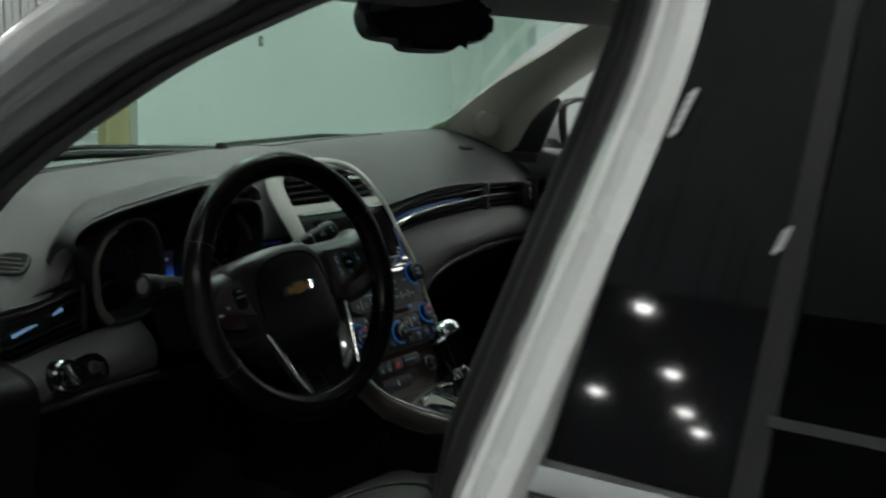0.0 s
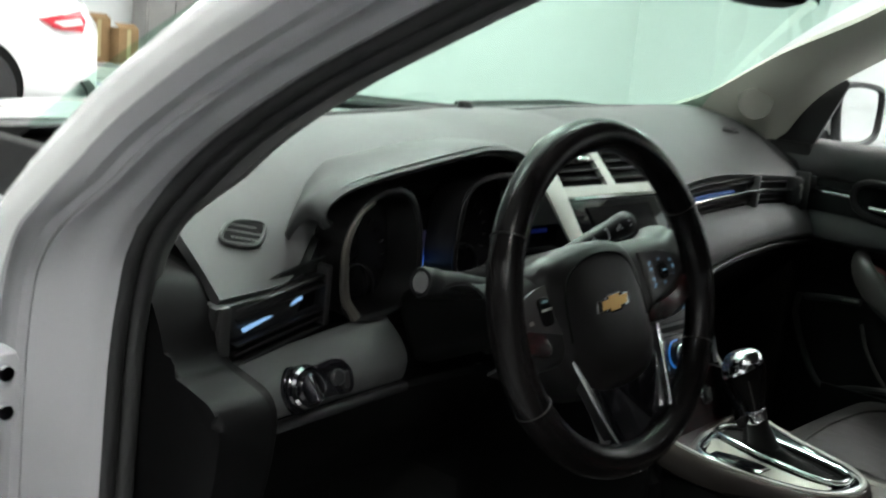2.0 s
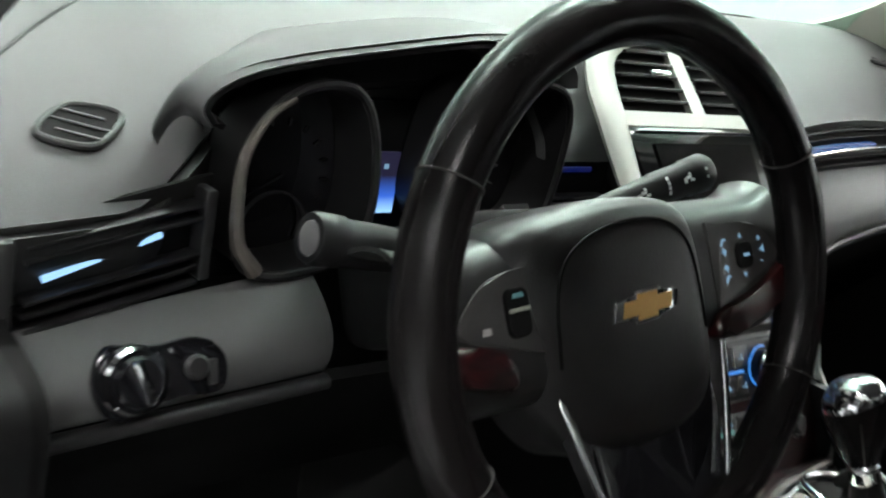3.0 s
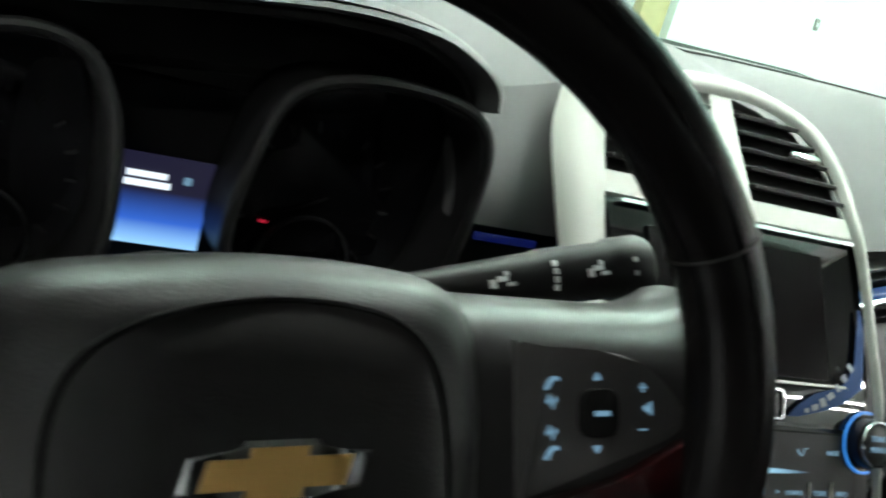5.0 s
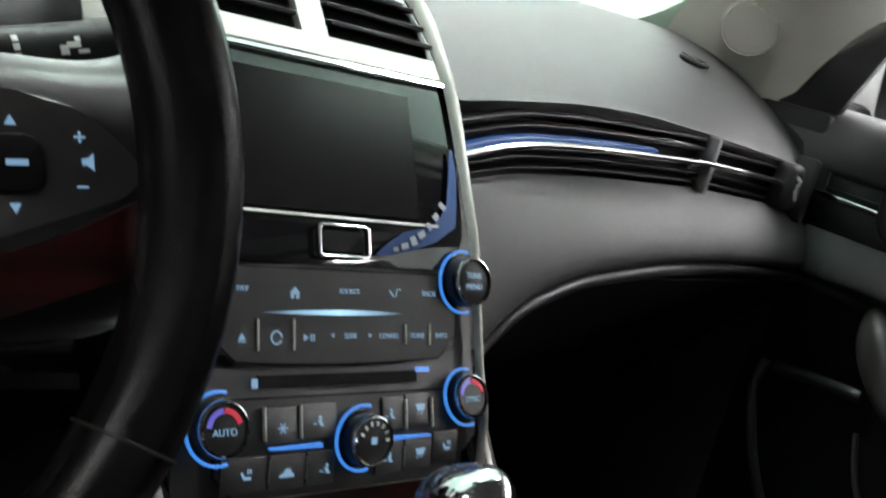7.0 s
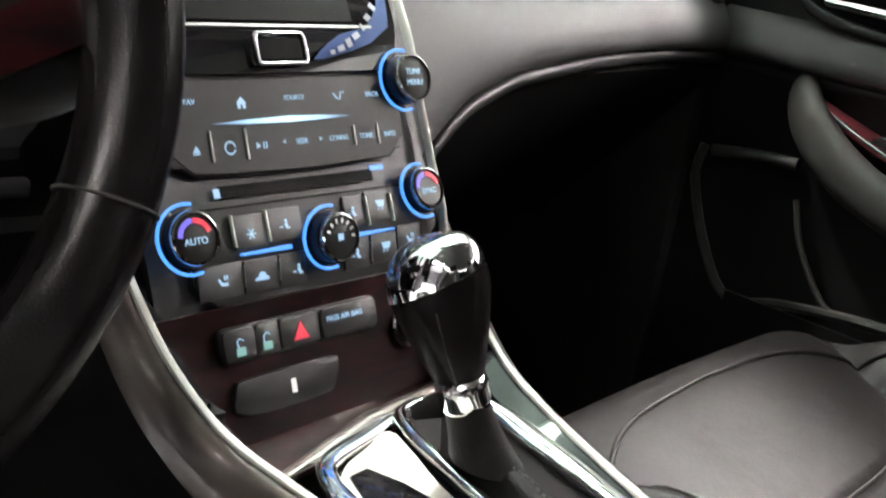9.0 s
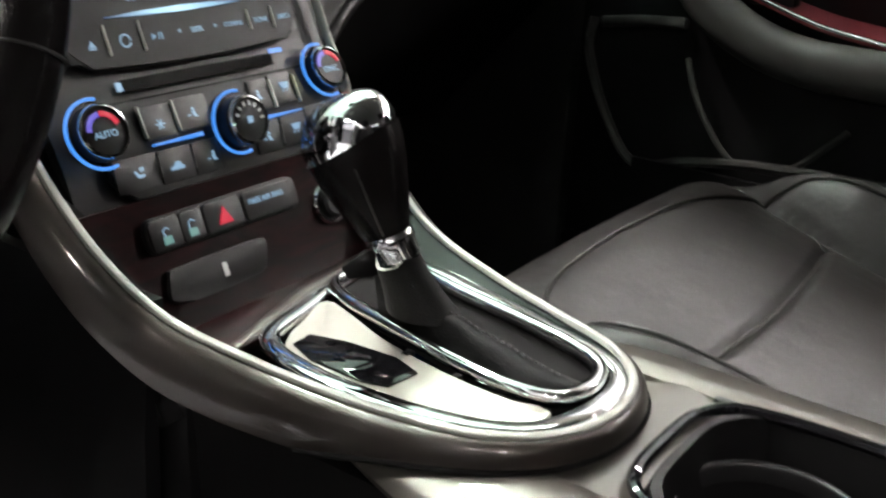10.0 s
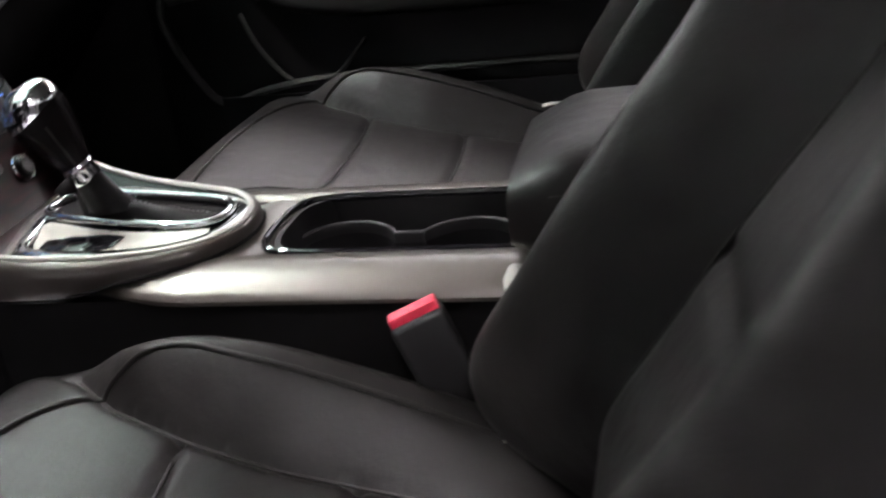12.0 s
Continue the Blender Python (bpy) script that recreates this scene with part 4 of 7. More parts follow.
def dashboard():
    dash = thing("dashboard", "dark grey soft-touch dashboard with blue-lit trim strips", "dashboard", at=(0, 0.6, 0.8))
    part("top_pad", sheet(lambda u, v: pad_at(-0.655 + 1.393 * u, v), 110, 26, 0.012), PAD, dash, "dark grey grained dashboard top")
    defroster(dash, -0.588, 0.765, 0.029, 0.017)
    defroster(dash, 0.585, 0.60, 0.024, 0.0042)
    part("pad_seam", tube(smooth_path([pad_at(x, v) + Vector((0, 0, 0.0002)) for x, v in ((-0.63, 0.52), (-0.56, 0.36), (-0.46, 0.26), (-0.34, 0.21), (-0.2, 0.19), (-0.08, 0.18))], 6), 0.0016, 6), HOOD_SKIN, dash)
    # slot along the windscreen and the light sensor
    part("demister_slot", sheet(lambda u, v: pad_at(-0.45 + 0.9 * u, 0.10 + 0.05 * v) + Vector((0, 0, 0.002)), 40, 2, 0.003), PANEL, dash)
    s = part("light_sensor", place(lathe([(0.013, -0.01), (0.012, 0.004), (0.009, 0.010), (0, 0.012)], 20), Matrix.Translation(Vector((-0.02, 0.735, pad_at(-0.02, 0.25).z)))), DARK, dash, "small dark dome on the dashboard")
    # passenger side: recess, slats, strip, lower pad
    part("strip_recess", sheet(lambda u, v: Vector((0.115 + 0.627 * u, knots(STRIP_Y, 0.115 + 0.627 * u) + 0.020 + 0.004 * math.sin(math.pi * v), 0.845 + 0.072 * v)), 30, 6, 0.004), DARK, dash)
    for dz in (-0.021, -0.012, 0.013, 0.022):
        part("slat", sweep(smooth_path([(x, knots(STRIP_Y, x) + 0.011, soft(STRIP_Z, x) + dz) for x in np.linspace(0.125, 0.738, 14)], 2), rounded(0.014, 0.0026, 0.001, 2)), DARK, dash, "dark grey outlet slat")
    strip = [(x, knots(STRIP_Y, x) - 0.003, soft(STRIP_Z, x)) for x in np.linspace(0.118, 0.74, 26)]
    part("accent_strip", sweep(strip, rounded(0.012, 0.0062, 0.0026, 3)), CHROME, dash, "bright chrome accent strip")
    part("strip_light", sweep([(x, y + 0.004, z + 0.0046) for x, y, z in strip[:13]], rounded(0.010, 0.0032, 0.0012, 3)), BLUE_TRIM, dash, "glowing blue light strip")
    part("outlet_divider", box(0.515, 0.522, 0.507, 0.530, 0.878, 0.934, 0.002), GREY_TRIM, dash, "slim grey upright between the outlet slats")
    tab = part("outlet_wheel", box(0.668, 0.700, 0.506, 0.530, 0.874, 0.926, 0.008, 4), PANEL, dash, "grey thumb wheel of the outlet")
    part("wheel_mark", tube(smooth_path([(0.679, 0.5055, 0.913), (0.687, 0.5050, 0.908), (0.684, 0.5050, 0.899), (0.689, 0.5050, 0.888)], 4), 0.0022, 6), SILVER, tab)
    part("outlet_frame", box(0.704, 0.714, 0.500, 0.530, 0.864, 0.936, 0.004, 3), HOOD_SKIN, dash)

    def lower(u, v):
        x = 0.112 + 0.624 * u
        zt, zb = soft(STRIP_Z, x) - 0.027, soft(GLOVE_Z, x, 0.012) + 0.006
        z = zt + (zb - zt) * v
        y = knots(STRIP_Y, x) + 0.006 - 0.044 * math.sin(0.5 * math.pi * min(1, v / 0.78)) ** 0.8 + 0.018 * max(0, (v - 0.78) / 0.22) ** 2
        return Vector((x, y, z))
    part("lower_pad", sheet(lower, 60, 16, 0.012), PAD, dash, "dark grey padded lower dashboard")
    edge = [lower((x - 0.112) / 0.624, 1.0) + Vector((0, -0.006, -0.004)) for x in np.linspace(0.125, 0.735, 40)]
    part("lower_piping", sweep(edge, rounded(0.012, 0.012, 0.005, 3)), PANEL, dash, "grey moulding under the pad")
    # Shade under the pad is put into the glovebox colour.
    part("glovebox", sheet(lambda u, v: Vector((0.13 + 0.63 * u, 0.505 + 0.22 * v, min(knots(GLOVE_Z, 0.13 + 0.63 * u) - 0.006, 0.80) - 0.24 * v)), 24, 8, 0.01), VOID, dash, "glovebox front, its black holding the shade under the pad")
    part("end_trim", box(0.738, 0.746, 0.50, 0.62, 0.78, 0.935, 0.004), DARK, dash)

    # driver's side face, outer vent, lighting switch panel
    def face(u, v):
        x = -0.665 + 0.535 * u
        z = 0.80 + (soft(LIP_Z, x) - 0.805) * v
        return Vector((x, soft(LIP_Y, x) + 0.002 + 0.03 * (1 - v) * (1 - u) - 0.008 * math.sin(math.pi * v), z))
    part("driver_face", sheet(face, 40, 10, 0.008), PANEL, dash, "charcoal driver-side dashboard face")
    def flank(u, v):
        x = -0.208 + 0.094 * u
        return Vector((x, 0.466 + (soft(LIP_Y, x) - 0.0015 - 0.466) * v ** 1.7, 0.899 + (soft(LIP_Z, x) + 0.0035 - 0.899) * v))
    def low_left(u, v):
        x = -0.245 + 0.128 * u
        return Vector((x, 0.468 - 0.034 * math.sin(math.pi * min(1, v * 1.12)) ** 0.8 + 0.006 * v, 0.862 - 0.104 * v))
    part("lower_pad", sheet(low_left, 20, 14, 0.01), PAD, dash, "dark grey padded lower dashboard")
    part("lower_piping", sweep([low_left(t, 1.0) + Vector((0, -0.008, -0.008 - 0.006 * t)) for t in np.linspace(0, 1, 10)], rounded(0.012, 0.011, 0.004, 3)), PANEL, dash, "grey moulding under the pad")
    part("outlet_recess", box(-0.205, -0.115, 0.474, 0.49, 0.80, 0.897), VOID, dash)
    part("strip_light", box(-0.188, -0.146, 0.466, 0.469, 0.8895, 0.8940, 0.001), BLUE_DEEP, dash, "glowing blue light strip")
    part("slat", box(-0.200, -0.124, 0.462, 0.474, 0.866, 0.869, 0.001), PANEL, dash)
    part("stack_flank", sheet(flank, 12, 14, 0.01), PAD, dash, "grey pad between the dials and the centre stack")
    part("outlet_recess", sheet(lambda u, v: Vector((-0.648 + 0.135 * u, 0.463 + 0.010 * u, 0.784 + 0.028 * u + 0.078 * v)), 8, 4, 0.004), VOID, dash)
    for dz, mt, nm, yy in ((-0.012, SLAT, "slat", 0.0), (0.013, SLAT, "slat", 0.0), (0.001, GLOW_BAR, "strip_light", 0.0), (0.009, BLUE_DIM, "strip_light", 0.006), (-0.021, SLAT, "slat", 0.002), (0.021, SLAT, "slat", 0.002), (-0.031, SLAT, "slat", 0.0)):
        w = 0.115 if mt is SLAT else 0.085 if mt is BLUE_DIM else 0.078
        part(nm, sweep([((-0.640 if mt is SLAT else -0.628) + w * t, 0.448 + 0.012 * t + yy, 0.832 + 0.020 * t + dz) for t in np.linspace(0, 1, 8)], rounded(0.014 if mt is SLAT else 0.004, 0.0032 if mt is SLAT else 0.0042, 0.0012, 2)), mt, dash)
    part("outlet_frame", box(-0.525, -0.516, 0.452, 0.49, 0.822, 0.884, 0.003), PANEL, dash)
    part("outlet_frame", box(-0.660, -0.646, 0.440, 0.48, 0.800, 0.860, 0.004), PANEL, dash)

    def knee(u, v):
        x = -0.655 + 0.222 * u
        a = v * 1.9 - 0.35
        return Vector((x, 0.470 - 0.052 * math.sin(a + 0.5) - 0.018 * (1 - u), (0.806 + 0.022 * u) * (1 - v) + (0.742 + 0.004 * u) * v + 0.012 * math.sin(a)))
    part("switch_panel", sheet(knee, 24, 14, 0.014), PAD, dash, "grey lighting switch panel")
    c = knee(0.30, 0.56)
    n = Vector((0, -0.95, 0.30)).normalized()
    m = Matrix((Vector((1, 0, 0)), n.cross(Vector((1, 0, 0))), n)).transposed().to_4x4()
    m.translation = c + n * 0.002
    m = m @ Matrix.Scale(0.80, 4)
    plate = part("switch_plate", place(prism(smooth_closed([(-0.030, 0.0), (-0.018, 0.026), (0.015, 0.022), (0.055, 0.026), (0.078, 0.010), (0.074, -0.018), (0.03, -0.018), (0.0, -0.030), (-0.020, -0.026)], 5), 0.006, 0.002), m), GLOSS, dash, "glossy black switch plate with a chrome-ringed knob")
    knob = part("headlamp_knob", place(lathe([(0.027, 0.004), (0.027, 0.010), (0.023, 0.014), (0.019, 0.022), (0.017, 0.024), (0, 0.024)], 36), m), GLOSS, dash, "round chrome-ringed headlamp switch")
    part("knob_ring", place(lathe([(0.0235, 0.010), (0.026, 0.016), (0.0235, 0.020), (0.0205, 0.016), (0.0235, 0.010)], 36), m), CHROME, knob)
    part("knob_grip", place(box(-0.004, 0.004, -0.018, 0.018, 0.02, 0.032, 0.003), m @ pose(0, 0, 0, 0, 0, 20)), CHROME, knob)
    part("fog_button", place(lathe([(0.010, 0.004), (0.010, 0.010), (0.008, 0.012), (0, 0.012)], 20), m @ pose(0.052, 0.003, 0)), PANEL, plate)
    part("dimmer_wheel", place(box(-0.004, 0.004, -0.010, 0.010, 0.004, 0.010, 0.002), m @ pose(0.066, -0.002, 0)), PANEL, plate)
    cap = smooth_closed([(0.57, 0.886), (0.508, 0.887), (0.474, 0.878), (0.450, 0.848), (0.434, 0.815), (0.400, 0.806), (0.370, 0.799), (0.356, 0.782), (0.357, 0.750), (0.368, 0.70), (0.41, 0.55), (0.52, 0.50), (0.60, 0.60), (0.60, 0.80)], 5)
    part("end_cap", place(prism(cap, 0.055, 0.010, 4), Matrix(((0, 0, -1, -0.662), (1, 0, 0, 0), (0, 1, 0, 0), (0, 0, 0, 1)))), CAP_BLACK, dash, "black moulded dashboard end cap")
    part("cap_gap", place(prism([(x + 0.008, y) for x, y in cap], 0.02), Matrix(((0, 0, -1, -0.650), (1, 0, 0, 0), (0, 1, 0, 0), (0, 0, 0, 1)))), VOID, dash)
    part("under_panel", sheet(lambda u, v: Vector((-0.66 + 0.55 * u, 0.460 + 0.15 * v + 0.02 * math.sin(math.pi * u) * (1 - v), 0.728 - 0.16 * v)), 20, 8, 0.01), VOID, dash, "knee panel, its black holding the shade under the dashboard")
    part("panel_lip", sweep([knee(t, 1.0) + Vector((0, -0.004, -0.006)) for t in np.linspace(0, 1, 12)], rounded(0.012, 0.010, 0.004, 3)), PANEL, dash)
    return dash


dashboard()


# ---- instrument cluster ----
HOOD = [(-0.536, 0.927), (-0.543, 0.938), (-0.535, 0.951), (-0.507, 0.965), (-0.46, 0.976), (-0.42, 0.983), (-0.36, 0.993), (-0.30, 1.001), (-0.25, 1.000), (-0.222, 0.991), (-0.207, 0.980), (-0.203, 0.968)]


def cluster():
    c = thing("instrument_cluster", "black instrument cluster with two dials and a blue display", "instrument cluster", at=(-0.37, 0.48, 0.85))
    pts = smooth_path([(x, 0, z) for x, z in HOOD], 4)
    k = len(pts) - 1
    mid = Vector((-0.385, 0, 0.90))

    def hood(u, v):
        p = pts[round(u * k)]
        if v < 0.25:                       # rounded lip
            a = v / 0.25
            q = mid + (p - mid) * (0.925 + 0.075 * a)
            return Vector((q.x, 0.460 - 0.014 * math.sin(math.pi * a * 0.9), q.z))
        a = (v - 0.25) / 0.75
        q = p + Vector((0, 0, 0.010 * math.sin(a * 1.6) - 0.035 * a * a))
        q.x = mid.x + (q.x - mid.x) * (1 + 0.03 * a)
        return Vector((q.x, 0.455 + (0.028 + 0.132 * min(1, max(0, (p.x + 0.56) / 0.14)) ** 1.3) * a, q.z))
    part("hood", sheet(hood, k, 14, 0.006), HOOD_SKIN, c, "dark grey hood over the dials")
    part("hood_lining", sheet(lambda u, v: Vector(((mid + (pts[round(u * k)] - mid) * (0.92 - 0.05 * v)).x, 0.458 + 0.062 * v * min(1, u * 3.5), (mid + (pts[round(u * k)] - mid) * (0.92 - 0.10 * v)).z)), k, 4, 0.004), DARK, c)
    part("backing", box(-0.500, -0.20, 0.512, 0.53, 0.80, 0.935), VOID, c)
    for name, ring, gx, gz in (("dial_right", [(-0.333, 0.862), (-0.331, 0.915), (-0.318, 0.952), (-0.282, 0.966), (-0.230, 0.965), (-0.207, 0.950), (-0.203, 0.915), (-0.211, 0.862), (-0.235, 0.840), (-0.30, 0.838)], -0.276, 0.852),
                               ("dial_left", [(-0.501, 0.845), (-0.502, 0.905), (-0.482, 0.940), (-0.448, 0.956), (-0.415, 0.950), (-0.397, 0.915), (-0.393, 0.862), (-0.41, 0.832), (-0.45, 0.822), (-0.483, 0.824)], -0.448, 0.842)):
        out = smooth_closed([(x, z, 0) for x, z in ring], 5)
        wall = part("dial_cup", sheet(lambda u, v: Vector((out[round(u * len(out)) % len(out)][0], 0.452 + 0.05 * v, out[round(u * len(out)) % len(out)][1])), len(out), 2, 0.004), DARK, c, "black dial surround")
        part("dial_rim", tube([(x, 0.452, z) for x, z, _ in out], 0.0034, 8, (0, 1, 0), True), DARK, wall)
        flat = prism([(x, z) for x, z, _ in out], 0.003)
        part("dial_face", place(flat, Matrix(((1, 0, 0, 0), (0, 0, -1, 0.502), (0, 1, 0, 0), (0, 0, 0, 1)))), GLOSS, wall, "unlit black dial")
        sub = part("gauge_ring", place(lathe([(0.0268, -0.002), (0.0283, -0.0015), (0.0283, 0.0015), (0.0268, 0.002), (0.0268, -0.002)], 40), pose(gx, 0.492, gz, 90)), PANEL, wall, "thin chrome ring")
        for a in range(-40, 221, 20):
            part("tick", place(box(-0.0008, 0.0008, 0.040, 0.046, -0.0004, 0.0004), pose(gx, 0.4975, gz + 0.035, 90) @ pose(0, 0, 0, 0, 0, a - 90)), PANEL, wall)
        part("needle", place(box(-0.0006, 0.0006, -0.008, 0.036, -0.0005, 0.0005), pose(gx, 0.4965, gz + 0.035, 90) @ pose(0, 0, 0, 0, 0, 118)), DARK, wall)
        if name == "dial_left":
            part("bright_rim", tube(smooth_path([(-0.484, 0.450, 0.826), (-0.500, 0.450, 0.848), (-0.504, 0.450, 0.880), (-0.502, 0.450, 0.908), (-0.488, 0.450, 0.934), (-0.470, 0.450, 0.946)], 4), 0.0052, 8, (0, 1, 0), scale=lambda t: 1.2 - 0.7 * t), BRONZE_LIGHT, wall, "satin silver edge of the dial")
    # display between the dials
    m, nt, b = principled("display_glow")
    n, l = nt.nodes, nt.links
    co, se, ra = n.new("ShaderNodeTexCoord"), n.new("ShaderNodeSeparateXYZ"), n.new("ShaderNodeValToRGB")
    ra.color_ramp.elements[0].position, ra.color_ramp.elements[0].color = 0.0, (0.32, 0.62, 1.0, 1)
    ra.color_ramp.elements[1].position, ra.color_ramp.elements[1].color = 0.62, (0.012, 0.011, 0.028, 1)
    e = ra.color_ramp.elements.new(0.28)
    e.color = (0.035, 0.12, 0.55, 1)
    l.new(co.outputs["Generated"], se.inputs[0])
    l.new(se.outputs[2], ra.inputs[0])
    l.new(ra.outputs[0], b.inputs["Emission Color"])
    b.inputs["Emission Strength"].default_value = 0.85
    b.inputs["Base Color"].default_value = (0.01, 0.01, 0.01, 1)
    lcd = part("display", box(-0.396, -0.334, 0.500, 0.503, 0.848, 0.897), m, c, "small blue information display")
    for x, z, w, h in ((-0.3685, 0.8865, 0.021, 0.0032), (-0.3675, 0.8815, 0.024, 0.0034)):
        part("readout_bar", box(x - w / 2, x + w / 2, 0.4988, 0.4996, z - h / 2, z + h / 2), glow("display_text", (0.8, 0.9, 1), 1.0), lcd)
    for x, z in ((-0.386, 0.8865), (-0.386, 0.8815), (-0.347, 0.886)):
        part("tell_tale", box(x - 0.002, x + 0.002, 0.4988, 0.4996, z - 0.002, z + 0.002), ICE, lcd)
    for x, z in ((-0.303, 0.872),):
        part("warning_light", box(x - 0.0022, x + 0.0022, 0.4955, 0.4965, z - 0.0008, z + 0.0008), RED, c)
    for a, b0 in ((( -0.362, 0.30, 0.872), (-0.545, 0.305, 0.903)), ((-0.362, 0.335, 0.882), (-0.182, 0.330, 0.929))):
        a, b0 = Vector(a), Vector(b0)
        way = (b0 - a)
        q = look(b0, b0 - way)
        long = way.length
        st = part("column_stalk", place(lathe([(0.0070, -long * 0.85), (0.0085, -long * 0.6), (0.0118, -long * 0.30), (0.0126, -long * 0.285), (0.0130, -0.020), (0.0142, -0.018), (0.0146, -0.002), (0.0132, 0.001), (0.0100, 0.0015), (0.0096, -0.001), (0, -0.001)], 28), q), DARK, c, "black column stalk with white symbols")
        part("stalk_end", place(lathe([(0.0094, -0.002), (0.0094, 0.0012), (0.0080, 0.0020), (0, 0.0020)], 24), q), GREY_TRIM if b0.x < -0.3 else PANEL, st, "grey button in the stalk's end")
        if b0.x > -0.3:
            facing = (Vector((-0.53, -0.04, 1.03)) - b0).normalized()
            ax = way.normalized()
            side = (facing - ax * facing.dot(ax)).normalized()
            up = ax.cross(side)
            def ink(t, rise, w, h, r):
                """A stroke printed on the stalk, t along it and rise round it."""
                k = rise / r
                mm = Matrix((ax, (up * math.cos(k) - side * math.sin(k)), (side * math.cos(k) + up * math.sin(k)))).transposed().to_4x4()
                mm.translation = a + way * t + (side * math.cos(k) + up * math.sin(k)) * (r - 0.0002)
                part("symbol", place(box(-w / 2, w / 2, -h / 2, h / 2, 0, 0.0005), mm), WHITE_INK, st)
            for k in (-1.5, -0.5, 0.5, 1.5):
                ink(0.735, k * 0.0036, 0.0022, 0.0026, 0.0130)
            for dt, rise, w, h in ((-0.025, 0.0006, 0.0030, 0.0036), (0.0, -0.0012, 0.0050, 0.0022), (0.022, 0.0014, 0.0040, 0.0016), (0.012, -0.0034, 0.0020, 0.0018)):
                ink(0.60 + dt, rise, w, h, 0.0118)
                ink(0.845 + dt * 0.8, rise, w, h, 0.0134)
            ink(0.945, 0.0030, 0.0020, 0.0020, 0.0146)
            ink(0.945, -0.0030, 0.0020, 0.0020, 0.0146)
    part("column_shroud", place(box(-0.055, 0.055, -0.05, 0.12, -0.045, 0.04, 0.02, 3), pose(-0.362, 0.345, 0.855, -25)), VOID, c, "black steering column shroud")


cluster()


# ---- centre stack ----
STACK = [(0.56, 0.270), (0.60, 0.290), (0.65, 0.318), (0.69, 0.335), (0.745, 0.352), (0.766, 0.366), (0.84, 0.398), (0.935, 0.473), (0.985, 0.522), (1.03, 0.560)]


def on_stack(x, z, off=0.0):
    """A frame on the sloping face: x across, y up the slope, z out of it."""
    y = soft(STACK, z, 0.008)
    up = Vector((0, soft(STACK, z + 0.006, 0.008) - soft(STACK, z - 0.006, 0.008), 0.012)).normalized()
    out = Vector((1, 0, 0)).cross(up).normalized()
    m = Matrix((Vector((1, 0, 0)), up, out)).transposed().to_4x4()
    m.translation = Vector((x, y, z)) + out * off
    return m


def slope_strip(name, left, right, z0, z1, off, material, parent, label="", thick=0.004, nu=4, nv=20):
    """A piece of the face between two side lines, given as x over z."""
    def f(u, v):
        z = z0 + (z1 - z0) * v
        x = left(z) + (right(z) - left(z)) * u
        return on_stack(x, z, off).translation
    return part(name, sheet(f, nu, nv, thick), material, parent, label)


def key(parent, x, z, w, h, material=None, proud=False):
    """A key lying flush in its bank, or a proud one with rounded corners."""
    if proud:
        return part("button", place(prism(rounded(w, h, 0.0024, 4), 0.0016, 0.0007, 3), on_stack(x, z, 0.0014)), material or PANEL, parent)
    return part("button", place(prism(rounded(w, h, 0.0009, 2), 0.0012, 0.0003), on_stack(x, z, 0.0014)), material or PANEL, parent)


def dial(name, x, z, r, h, parent, label, ring=True):
    m = on_stack(x, z, 0.002)
    k = part(name, place(lathe([(r, 0), (r, h * 0.9), (r * 0.93, h), (r * 0.80, h + 0.0015), (0, h + 0.0015)], 40), m), DARK, parent, label)
    part("dial_rim", place(lathe([(r * 0.86, h + 0.0005), (r * 0.97, h + 0.0003), (r * 0.975, h + 0.0012), (r * 0.94, h + 0.0026), (r * 0.87, h + 0.003), (r * 0.86, h + 0.0005)], 40), m), CHROME, k)
    if ring:
        arc = [(math.cos(radians(a)) * r * 1.24, math.sin(radians(a)) * r * 1.24, 0.0015) for a in range(75, 286, 10)]
        part("light_ring", place(sweep(arc, rounded(0.0018, 0.002, 0.0007, 2)), m), BLUE, k, "glowing blue arc")
    return k


